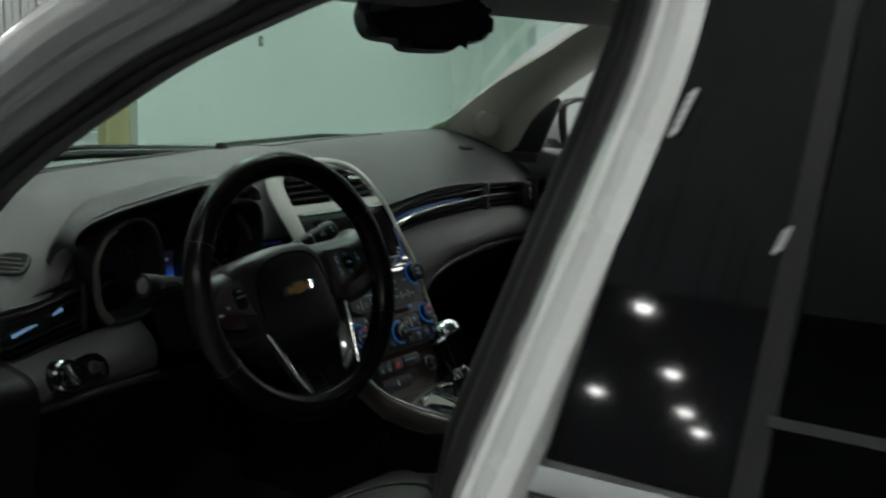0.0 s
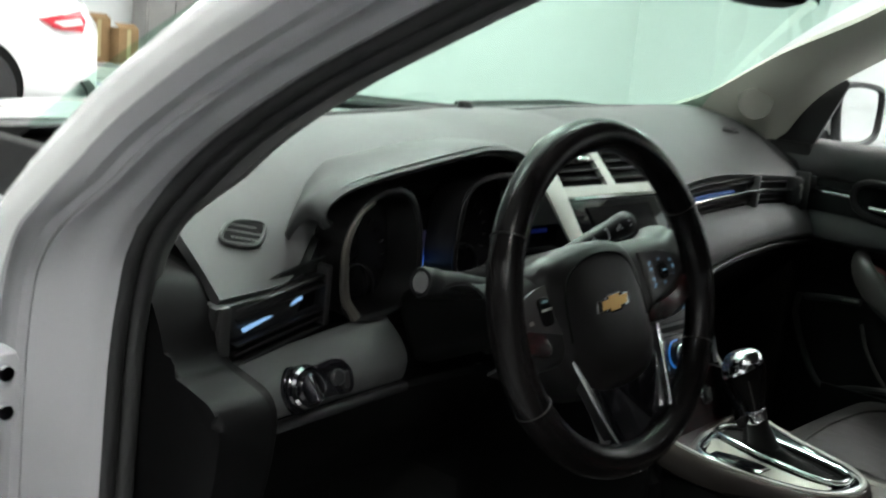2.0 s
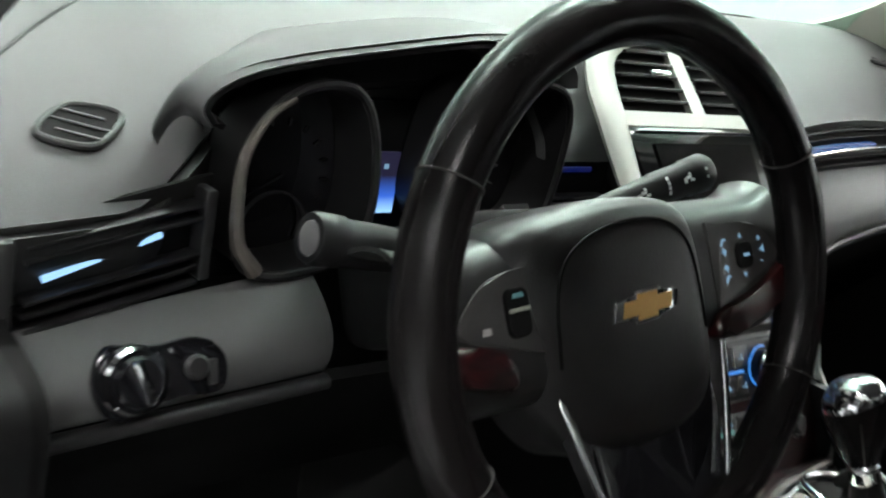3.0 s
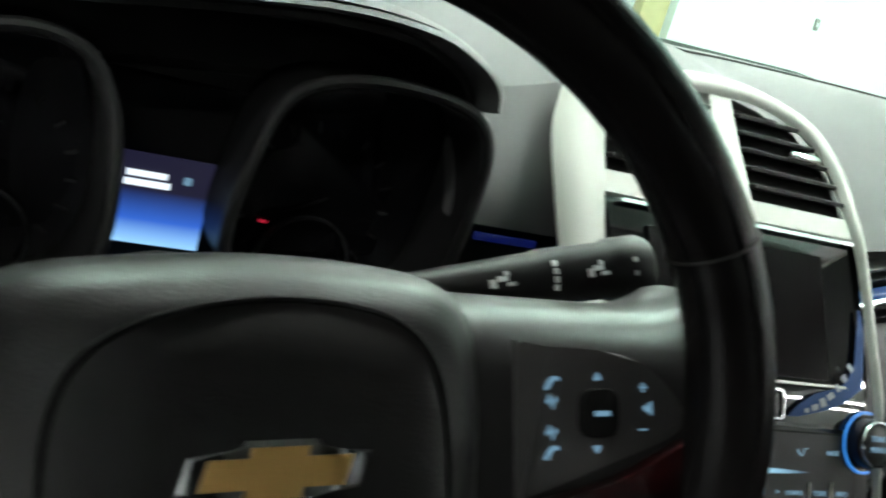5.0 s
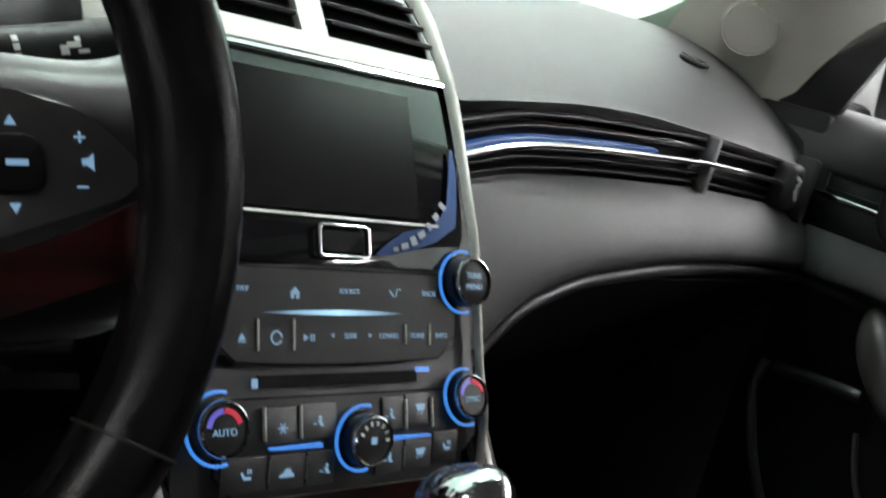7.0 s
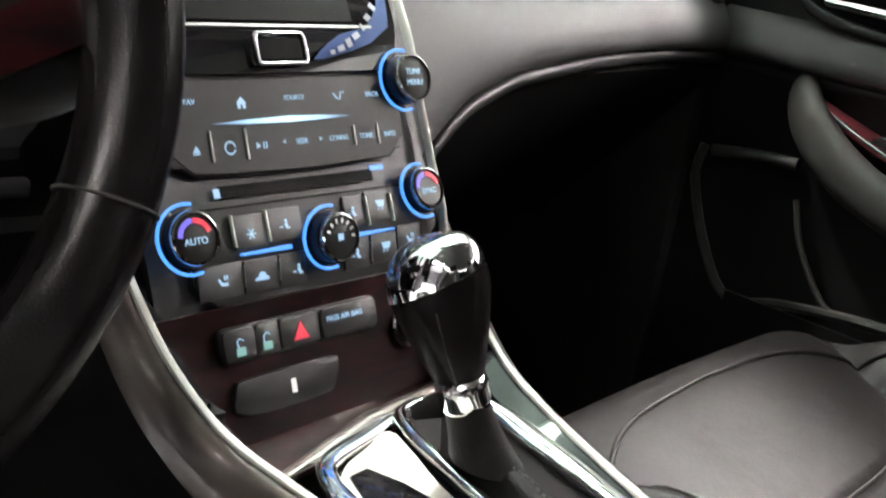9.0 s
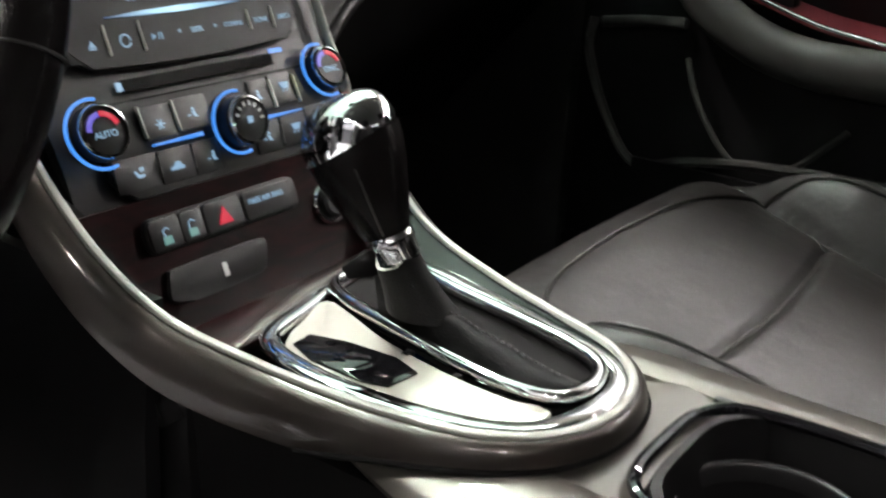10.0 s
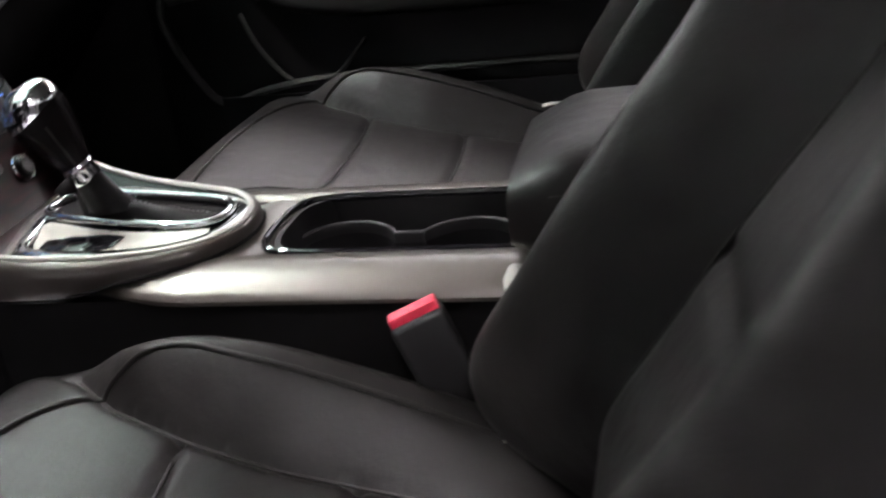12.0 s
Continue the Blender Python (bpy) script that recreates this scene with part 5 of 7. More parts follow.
def stack():
    s = thing("centre_stack", "black centre stack with blue-lit dials, keys and a display", "centre stack", at=(0, 0.4, 0.75))
    half = [(0.56, 0.096), (0.70, 0.106), (0.76, 0.110), (0.84, 0.104), (0.89, 0.112), (0.935, 0.116), (0.965, 0.108), (0.99, 0.085), (1.0, 0.05)]
    edge = lambda z: soft(half, z, 0.006)
    slope_strip("face", lambda z: -edge(z), edge, 0.60, 0.985, -0.004, PANEL, s, "charcoal centre stack face", 0.03, 10, 40)
    # silver frame round the outlets, running down the sides
    outer = smooth_path([(-0.118, 0, 0.775), (-0.128, 0, 0.82), (-0.143, 0, 0.862), (-0.148, 0, 0.90), (-0.147, 0, 0.946), (-0.137, 0, 0.972), (-0.122, 0, 0.988), (-0.09, 0, 0.999), (-0.045, 0, 1.005), (0, 0, 1.009), (0.045, 0, 1.007), (0.092, 0, 0.995), (0.113, 0, 0.972), (0.116, 0, 0.945), (0.117, 0, 0.915), (0.111, 0, 0.867), (0.108, 0, 0.826), (0.110, 0, 0.78), (0.110, 0, 0.74), (0.108, 0, 0.71)], 4)
    inner = smooth_path([(-0.113, 0, 0.775), (-0.114, 0, 0.82), (-0.115, 0, 0.862), (-0.115, 0, 0.90), (-0.108, 0, 0.946), (-0.099, 0, 0.971), (-0.086, 0, 0.983), (-0.066, 0, 0.990), (-0.040, 0, 0.994), (0, 0, 0.997), (0.043, 0, 0.996), (0.080, 0, 0.985), (0.097, 0, 0.966), (0.102, 0, 0.943), (0.105, 0, 0.915), (0.1025, 0, 0.867), (0.101, 0, 0.826), (0.104, 0, 0.78), (0.105, 0, 0.74), (0.104, 0, 0.71)], 4)
    steps = len(outer) - 1

    def silver(u, v):
        p = outer[round(u * steps)].lerp(inner[round(u * steps)], v)
        return on_stack(p.x, p.z, 0.0005 + 0.0075 * math.sin(math.pi * (0.08 + 0.84 * v)) ** 0.5).translation
    part("frame_trim", sheet(silver, steps, 10, 0.005), SILVER, s, "broad satin silver frame round the outlets, narrowing down the sides")
    slope_strip("lower_trim", lambda z: -0.118, lambda z: 0.112, 0.930, 0.941, 0.004, SILVER, s, "satin silver bar", 0.006, 8, 3)
    slope_strip("outlet_bar", lambda z: -0.007, lambda z: 0.013, 0.935, 1.0, 0.004, SILVER, s, "satin silver bar between outlets", 0.006, 3, 10)
    for side, x0, x1 in ((-1, -0.103, -0.010), (1, 0.016, 0.100)):
        wall = (lambda z: -edge(z) + 0.010, lambda z: x1) if side < 0 else (lambda z: x0, lambda z: edge(z) - 0.010)
        o = slope_strip("air_outlet", wall[0], wall[1], 0.943, 0.994, -0.001, VOID, s, "black slatted air outlet", 0.003, 4, 8)
        for i in range(5):
            z = 0.949 + i * 0.0098
            a, b = wall[0](z), wall[1](z)
            m = on_stack((a + b) / 2, z, 0.004)
            part("slat", place(box(-(b - a) / 2, (b - a) / 2, -0.0016, 0.0016, -0.008, 0.003, 0.0006, 1), m @ pose(0, 0, 0, 30)), DARK, o)
            if i == 2:
                part("slat_tab", place(box(-0.014, 0.014, -0.003, 0.003, 0.001, 0.009, 0.002), m @ pose(0.012, 0, 0)), CHROME, o)
    # gloss panel, screen, badge
    slope_strip("gloss_panel", lambda z: -edge(z) + 0.006, lambda z: edge(z) - 0.006 - 0.5 * max(0, 0.846 - z), 0.824, 0.929, 0.0015, GLOSS, s, "piano-black display panel", 0.003, 10, 16)
    scr = slope_strip("screen", lambda z: -0.080, lambda z: 0.0615 + 0.0095 * (z - 0.853) / 0.066, 0.850, 0.917, 0.0035, SCREEN, s, "switched-off dark screen", 0.002, 6, 8)
    part("screen_edge", place(box(-0.082, 0.074, -0.0008, 0.0008, 0, 0.0012), on_stack(0, 0.847, 0.004)), SILVER, s)
    part("panel_edge", place(box(-0.100, 0.104, -0.0012, 0.0012, 0, 0.0016), on_stack(0, 0.927, 0.004)), CHROME, s)
    badge = part("badge_frame", place(sweep([(x, y, 0) for x, y in rounded(0.036, 0.018, 0.003, 3)], rounded(0.0022, 0.004, 0.0008, 2), closed=True), on_stack(-0.003, 0.8355, 0.005)), CHROME, s, "chrome frame of a small key")
    part("badge_centre", place(prism(rounded(0.030, 0.012, 0.002, 3), 0.002), on_stack(-0.003, 0.8355, 0.0035)), GLOSS, badge)
    # printed blue film along the lower corner of the gloss panel
    film = surface("blue_film", (0.020, 0.050, 0.14), 0.6, spec=0.1)
    st = slope_strip("film_strip", lambda z: knots([(0.829, 0.020), (0.8365, 0.030), (0.843, 0.046), (0.848, 0.074), (0.860, 0.086), (0.876, 0.093), (0.892, 0.099)], z), lambda z: knots([(0.829, 0.024), (0.8365, 0.0655), (0.8475, 0.090), (0.876, 0.100), (0.892, 0.1005)], z), 0.830, 0.890, 0.0048, film, s, "blue protective film with pale print", 0.0006, 3, 14)
    print_ink = surface("grey_print", (0.26, 0.29, 0.33), 0.6, spec=0.2)
    for i, (w, h) in enumerate(((0.0018, 0.0016), (0.0028, 0.0022), (0.0024, 0.0034), (0.0030, 0.0024), (0.0014, 0.0030), (0.0026, 0.0026), (0.0020, 0.0034))):
        part("print_bar", place(box(-w, w, -h * 0.8, h * 0.8, 0, 0.0004), on_stack(0.036 + i * 0.0073, 0.8335 + 0.0016 * i + 0.0004 * i * i, 0.0058) @ pose(0, 0, 0, 0, 0, 8 + i * 6)), print_ink, st)
    # radio keys: flush in one bank, divided by fine gaps
    def bank(z_low, z_high, left, right, sag, label):
        def foot(x):
            k = 2 * (x - left) / (right - left) - 1
            return z_low - sag * (1 - k * k) + 0.012 * max(0, abs(k) - 0.86) / 0.14
        for grow, off, mt, nm in ((0.0012, 0.0004, VOID, "bank_gap"), (0, 0.0012, DARK, "key_bank")):
            part(nm, sheet(lambda u, v: on_stack(left - grow + (right - left + 2 * grow) * u, (foot(left + (right - left) * u) - grow) * (1 - v) + (z_high + grow) * v, off).translation, 24, 8, 0.002), mt, s, label if grow == 0 else "")
    bank(0.7755, 0.8205, -0.0875, 0.087, 0.003, "black bank of flush radio keys")
    bank(0.7100, 0.7565, -0.0850, 0.090, 0.004, "black bank of flush climate keys")
    bar = part("light_bar", place(prism([(-0.054, 0.0), (-0.03, 0.0013), (0.0, 0.0019), (0.025, 0.0014), (0.047, 0.0), (0.025, -0.0010), (0.0, -0.0014), (-0.03, -0.0009)], 0.003), on_stack(-0.004, 0.7985, 0.002)), BAR_LIGHT, s, "glowing pale blue light bar, brightest in the middle")
    row_one = (-0.086, -0.0535, -0.0165, 0.0215, 0.0555, 0.0745)
    row_two = (-0.0865, -0.060, -0.0365, -0.0125, 0.0195, 0.045, 0.065, 0.0855)
    for edges, z, h, texts in ((row_one, 0.8100, 0.0190, ("FAV", "", "SOURCE", "", "BACK")), (row_two, 0.7865, 0.0185, ("", "", "", "SEEK", "CONFIG", "TONE", "INFO"))):
        for x0, x1, text in zip(edges, edges[1:], texts):
            x, w = (x0 + x1) / 2, x1 - x0 - 0.0010
            proud = z > 0.80 and x0 in (-0.0165, 0.0215)
            k = key(s, x, z, w - (0.0016 if proud else 0), h - (0.0014 if proud else 0), GREY_KEY if proud else PANEL, proud)
            if text:
                words("legend", text, 0.0044 if len(text) < 6 else 0.0040, on_stack(x, z, 0.0034), ICE, k)
    def mark(x, z, shapes, mat=ICE, size=0.80):
        for poly in shapes:
            part("legend", place(prism([(a * size, b * size) for a, b in poly], 0.0004), on_stack(x, z, 0.0034)), mat, s)
    tri = [(-0.003, -0.0022), (0.003, -0.0022), (0, 0.0025)]
    mark(-0.036, 0.8085, [[(-0.0042, 0), (0, 0.0042), (0.0042, 0), (0.0034, -0.0004), (0.0034, -0.004), (0.001, -0.004), (0.001, -0.001), (-0.001, -0.001), (-0.001, -0.004), (-0.0034, -0.004), (-0.0034, -0.0004)]])
    mark(0.036, 0.810, [[(-0.005, 0.002), (-0.0035, 0.002), (-0.001, -0.001), (0.001, -0.0028), (-0.0005, -0.003), (-0.003, -0.001)], [(0.003, 0.003), (0.004, 0.003), (0.0025, -0.003), (0.0015, -0.003)], [(0.005, 0.003), (0.007, 0.003), (0.007, 0.002), (0.005, 0.002)]])
    mark(-0.070, 0.7865, [tri, [(-0.003, -0.0036), (0.003, -0.0036), (0.003, -0.0028), (-0.003, -0.0028)]])
    part("legend", place(sweep([(math.cos(a) * 0.0034, math.sin(a) * 0.0034, 0) for a in np.linspace(0, 5.9, 16)], rounded(0.0010, 0.0004, 0.0001, 1)), on_stack(-0.048, 0.786, 0.0036)), ICE, s)
    mark(-0.026, 0.786, [[(-0.005, -0.0024), (-0.001, 0), (-0.005, 0.0024)], [(0.001, -0.0024), (0.002, -0.0024), (0.002, 0.0024), (0.001, 0.0024)], [(0.0034, -0.0024), (0.0044, -0.0024), (0.0044, 0.0024), (0.0034, 0.0024)]])
    mark(-0.010, 0.787, [[(0.0015, -0.0016), (-0.0015, 0), (0.0015, 0.0016)]])
    mark(0.018, 0.787, [[(-0.0015, -0.0016), (0.0015, 0), (-0.0015, 0.0016)]])
    tune = dial("tune_dial", 0.094, 0.8175, 0.0158, 0.010, s, "round black tuning dial with chrome rim")
    words("legend", "TUNE", 0.0052, on_stack(0.094, 0.8175, 0.0142) @ Matrix.Translation((0, 0.0035, 0)), ICE, tune)
    words("legend", "MENU", 0.0052, on_stack(0.094, 0.8175, 0.0142) @ Matrix.Translation((0, -0.0035, 0)), ICE, tune)
    vol = dial("volume_dial", -0.098, 0.815, 0.0170, 0.006, s, "round black volume dial with chrome rim")
    # disc slot and climate keys
    slope_strip("disc_slot", lambda z: -0.058, lambda z: 0.056, 0.7615, 0.7675, 0.001, VOID, s, "narrow black disc slot", 0.002, 6, 2)
    mark(-0.062, 0.764, [[(-0.003, -0.0035), (0.002, -0.0035), (0.002, 0.003), (-0.003, 0.003)]])
    mark(0.060, 0.768, [[(-0.009, -0.002), (0.005, -0.002), (0.005, 0.0016), (-0.009, 0.0016)]], BLUE)
    for x0, x1, z in ((-0.0575, -0.034, 0.7445), (-0.034, -0.0085, 0.7455), (0.0245, 0.0425, 0.7465), (0.0425, 0.0635, 0.7475), (-0.0835, -0.0535, 0.7215), (-0.0535, -0.0290, 0.7210), (-0.0290, -0.0085, 0.7212), (0.0205, 0.0425, 0.7225), (0.0425, 0.0655, 0.7230), (0.0655, 0.0870, 0.7255)):
        key(s, (x0 + x1) / 2, z, x1 - x0 - 0.0010, 0.0185)
    for x in (-0.0575, -0.034, 0.0425, 0.0635):
        part("key_divider", place(box(-0.0005, 0.0005, -0.0088, 0.0088, 0, 0.0022), on_stack(x, 0.7455, 0.002)), SILVER, s)
    for x, h in ((-0.060, 0.0085), (-0.0365, 0.0085), (0.045, 0.006), (0.065, 0.0065)):
        part("key_divider", place(box(-0.0005, 0.0005, -h, h, 0, 0.0022), on_stack(x, 0.7875, 0.002)), SILVER, s)
    for x, h in ((-0.0535, 0.006), (-0.0290, 0.006), (0.0425, 0.006)):
        part("key_divider", place(box(-0.0003, 0.0003, -h, h, 0, 0.0018), on_stack(x, 0.7220, 0.002)), GREY_TRIM, s)
    seat_mark = [[(-0.004, 0.0015), (-0.003, 0.0025), (-0.0005, -0.001), (0.004, -0.001), (0.004, -0.003), (-0.0015, -0.003)], [(0.001, 0.001), (0.002, 0.001), (0.002, 0.004), (0.001, 0.004)], [(0.003, 0.001), (0.004, 0.001), (0.004, 0.004), (0.003, 0.004)]]
    fig = [[(-0.0005, 0.003), (0.0015, 0.004), (0.0025, 0.002), (0.0008, 0.0012)], [(-0.001, 0.001), (0.002, 0.001), (0.0025, -0.002), (0.004, -0.002), (0.004, -0.0032), (0.001, -0.0032)], [(-0.005, -0.002), (-0.002, -0.002), (-0.002, -0.001), (-0.005, -0.001)]]
    flake = [[(-0.004, -0.0005), (0.004, -0.0005), (0.004, 0.0005), (-0.004, 0.0005)], [(-0.0024, -0.0034), (-0.0014, -0.0034), (0.0024, 0.0034), (0.0014, 0.0034)], [(0.0024, -0.0034), (0.0014, -0.0034), (-0.0024, 0.0034), (-0.0014, 0.0034)]]
    fan_mark = [[(-0.005, 0.003), (0.005, 0.003), (0.003, -0.002), (-0.003, -0.002)], [(-0.003, -0.003), (-0.002, -0.003), (-0.003, -0.0045), (-0.004, -0.0045)], [(0.001, -0.003), (0.002, -0.003), (0.001, -0.0045), (0, -0.0045)]]
    car_mark = [[(-0.006, -0.001), (-0.003, 0), (-0.0015, 0.0028), (0.0025, 0.0028), (0.004, 0), (0.006, -0.0005), (0.006, -0.0028), (-0.006, -0.0028)]]
    for x, z, g in ((-0.046, 0.743, flake), (-0.022, 0.745, fig), (0.030, 0.746, fig), (0.054, 0.748, fan_mark), (-0.068, 0.7215, seat_mark), (-0.042, 0.7205, car_mark), (-0.016, 0.7205, fig), (0.030, 0.7225, fig), (0.055, 0.724, fan_mark), (0.0765, 0.7260, seat_mark)):
        mark(x, z, g)
    for x0, x1 in ((-0.054, -0.020), (0.026, 0.062)):
        part("light_bar", place(prism([(x0, -0.0005), (x1, -0.0012), (x1, 0.0012), (x0, 0.0005)] if x0 < 0 else [(x0, -0.0012), (x1, -0.0004), (x1, 0.0004), (x0, 0.0012)], 0.0036), on_stack(0, 0.7335, 0.0016)), BLUE, s, "glowing blue light bar")
    fan = dial("fan_dial", 0.009, 0.7350, 0.0150, 0.010, s, "round chrome-rimmed fan dial")
    part("legend", place(prism([(-0.002, -0.002), (0.002, -0.002), (0.002, 0.002), (-0.002, 0.002)], 0.0004), on_stack(0.009, 0.7350, 0.0142)), ICE, fan)
    for a in range(20, 200, 26):
        part("fan_tick", place(box(-0.0007, 0.0007, 0.0085, 0.0110, 0, 0.0004), on_stack(0.009, 0.7350, 0.0142) @ pose(0, 0, 0, 0, 0, a - 110)), WHITE_INK, fan)
    for x, z, text in ((-0.086, 0.7450, "AUTO"), (0.093, 0.7520, "SYNC")):
        d = dial("temperature_dial", x, z, 0.0152 if x < 0 else 0.0142, 0.006, s, "round temperature dial with a blue and red scale")
        m = on_stack(x, z, 0.0100)
        for a0, a1, mt in ((95, 175, VIOLET), (15, 90, RED)):
            part("scale_arc", place(sweep([(math.cos(radians(a)) * 0.0092, math.sin(radians(a)) * 0.0092, 0) for a in np.linspace(a0, a1, 10)], rounded(0.0030, 0.0006, 0.0002, 1)), m), mt, d)
        words("legend", text, 0.0052, m @ Matrix.Translation((0, -0.002, 0)), ICE, d)
    # veneer with the switch row and the rubber pocket
    slope_strip("veneer", lambda z: -0.092 - 0.32 * (z - 0.628), lambda z: 0.094 + 0.16 * (z - 0.628), 0.628, 0.708, 0.0015, WOOD, s, "dark red lacquered wood veneer", 0.003, 8, 10)
    row = part("switch_bar", place(prism(rounded(0.116, 0.020, 0.006, 4), 0.004, 0.001), on_stack(-0.020, 0.688, 0.004) @ pose(0, 0, 0, 0, 0, 0)), DARK, s, "black switch bar with a red warning triangle")
    for x, w in ((-0.066, 0.021), (-0.047, 0.016), (-0.024, 0.028), (0.014, 0.043)):
        part("switch", place(prism(rounded(w, 0.0175, 0.003, 3), 0.002, 0.0006), on_stack(x, 0.688, 0.0082)), PANEL, row)
    part("hazard_mark", place(prism([(-0.0055, -0.0045), (0.0055, -0.0045), (0, 0.0055)], 0.0006), on_stack(-0.024, 0.6875, 0.0104)), RED, row, "glowing red warning triangle")
    words("legend", "PASS AIR BAG", 0.0046, on_stack(0.010, 0.690, 0.0104), ICE, row)
    for x in (-0.066, -0.048):
        part("lock_mark", place(prism([(-0.003, -0.004), (0.003, -0.004), (0.003, 0.0005), (-0.003, 0.0005)], 0.0004), on_stack(x, 0.686, 0.0104)), glow("green_legend", (0.35, 0.9, 0.8), 0.16), row)
        part("lock_shackle", place(sweep([(-0.0022 + (0.001 if x < -0.05 else 0), 0.0005, 0), (-0.0022, 0.004, 0), (0, 0.0055, 0), (0.0022, 0.004, 0)], rounded(0.0008, 0.0004, 0.0001, 1)), on_stack(x, 0.686, 0.0106)), ICE, row)
    pocket = part("blank_switch", place(prism(smooth_closed([(-0.037, -0.012), (-0.038, 0.008), (-0.03, 0.012), (0.03, 0.012), (0.038, 0.008), (0.034, -0.006), (0.024, -0.013)], 4), 0.004, 0.001), on_stack(-0.034, 0.6605, 0.004) @ Matrix.Diagonal((0.95, 0.8, 1, 1))), PANEL, s, "dark grey stability switch")
    part("legend", place(prism([(-0.0018, -0.004), (0.0018, -0.004), (0.0018, 0.004), (-0.0018, 0.004)], 0.0004), on_stack(-0.033, 0.660, 0.0082)), WHITE_INK, pocket)
    sk = part("power_socket", place(lathe([(0.020, 0), (0.020, 0.004), (0.017, 0.006), (0.016, 0.003), (0.015, 0.010), (0.012, 0.012), (0, 0.012)], 28), on_stack(0.064, 0.674, 0.003) @ Matrix.Diagonal((0.62, 0.62, 0.8, 1))), DARK, s, "round capped power socket with a chrome ring")
    part("socket_ring", place(lathe([(0.0195, 0.003), (0.022, 0.004), (0.0205, 0.0065), (0.0185, 0.005), (0.0195, 0.003)], 28), on_stack(0.064, 0.674, 0.003) @ Matrix.Diagonal((0.62, 0.62, 0.8, 1))), CHROME, sk)
    part("lower_face", box(-0.088, 0.092, 0.29, 0.36, 0.52, 0.632, 0.01), DARK, s)


stack()


# ---- console between the seats ----
def console():
    c = thing("centre_console", "bronze metallic centre console with chrome shifter plate and cup holders", "centre console", at=(0, 0, 0.5))
    left = [(-0.124, 0.362, 0.752), (-0.119, 0.345, 0.722), (-0.112, 0.318, 0.690), (-0.101, 0.285, 0.664), (-0.087, 0.240, 0.650), (-0.080, 0.195, 0.6455), (-0.073, 0.150, 0.6445), (-0.062, 0.117, 0.6440), (-0.041, 0.092, 0.6435), (-0.008, 0.080, 0.643),
            (0.030, 0.086, 0.643), (0.058, 0.112, 0.6435), (0.075, 0.160, 0.645), (0.092, 0.215, 0.648), (0.104, 0.270, 0.660), (0.112, 0.310, 0.685), (0.114, 0.345, 0.722), (0.112, 0.362, 0.75)]
    path = smooth_path(left, 5)
    last = len(path) - 1

    def roll(u, v, inset=0.0):
        """The lacquered surround: from its inner edge it rolls outward and down, wide ahead and slim behind."""
        i = round(u * last)
        p = path[i]
        way = path[min(i + 1, last)] - path[max(i - 1, 0)]
        out = Vector((way.y, -way.x, 0)).normalized()
        near = p.x < 0
        wide = knots([(0.07, 0.008), (0.12, 0.011), (0.16, 0.013), (0.20, 0.015), (0.25, 0.016), (0.36, 0.017)] if near else [(0.07, 0.008), (0.15, 0.012), (0.36, 0.018)], p.y)
        deep = knots([(0.07, 0.010), (0.12, 0.012), (0.16, 0.017), (0.20, 0.026), (0.25, 0.030), (0.36, 0.032)] if near else [(0.07, 0.010), (0.15, 0.014), (0.36, 0.034)], p.y)
        a = 0.5 * math.pi * v
        return p + out * (wide * math.sin(a) - inset) + Vector((0, 0, 0.0025 * math.sin(math.pi * v) - deep * (1 - math.cos(a))))
    part("surround", sheet(roll, last, 12, 0.006), BRONZE, c, "bronze metallic lacquered surround")
    part("surround_edge", sweep([p + Vector((0, 0, 0.0015)) for p in path], rounded(0.005, 0.004, 0.0016, 2), (0, -0.25, 1)), SILVER, c, "bright inner edge of the surround")
    part("inner_lip", sheet(lambda u, v: roll(u, 0.0, 0.016 * v) + Vector((0, 0, -0.009 * v)), last, 3, 0.003), GLOSS, c, "glossy black lip inside the surround")
    part("joint_gap", tube([roll(i / last, 1.0) for i in range(last + 1) if path[i].y < 0.205], 0.0017, 6), VOID, c, "dark joint under the surround")
    # shifter plate
    ring = smooth_closed([(-0.052, 0.262), (-0.010, 0.276), (0.045, 0.286), (0.083, 0.272), (0.078, 0.215), (0.066, 0.155), (0.050, 0.108), (0.022, 0.092), (-0.020, 0.097), (-0.046, 0.120), (-0.060, 0.170), (-0.064, 0.222)], 5)
    tilt = lambda x, y: 0.634 + 0.035 * max(0, y - 0.16)
    bm = bmesh.new()
    vs = [bm.verts.new((x, y, tilt(x, y))) for x, y in ring]
    bm.faces.new(vs)
    plate = part("plate_base", bm, GLOSS, c, "black base of the shifter plate")
    part("plate_rim", sweep([(x, y, tilt(x, y) + 0.004) for x, y in ring], rounded(0.013, 0.009, 0.004, 4), closed=True), CHROME, c, "chrome rim of the shifter plate")
    lift = lambda y: 0.6415 + 0.02 * (y - 0.185)
    inner = smooth_closed([(-0.046, 0.256), (-0.018, 0.266), (0.004, 0.272), (0.000, 0.250), (-0.012, 0.215), (-0.020, 0.170), (-0.022, 0.130), (-0.018, 0.106), (-0.036, 0.110), (-0.050, 0.140), (-0.055, 0.186), (-0.054, 0.232)], 5)
    part("gear_plate", place(prism(inner, 0.004, 0.0015), Matrix.Translation((0, 0, 0.6400)) @ pose(0, 0, 0, 0, -4)), BRUSHED, c, "polished metal gear plate, bright reflection put into its cream colour")
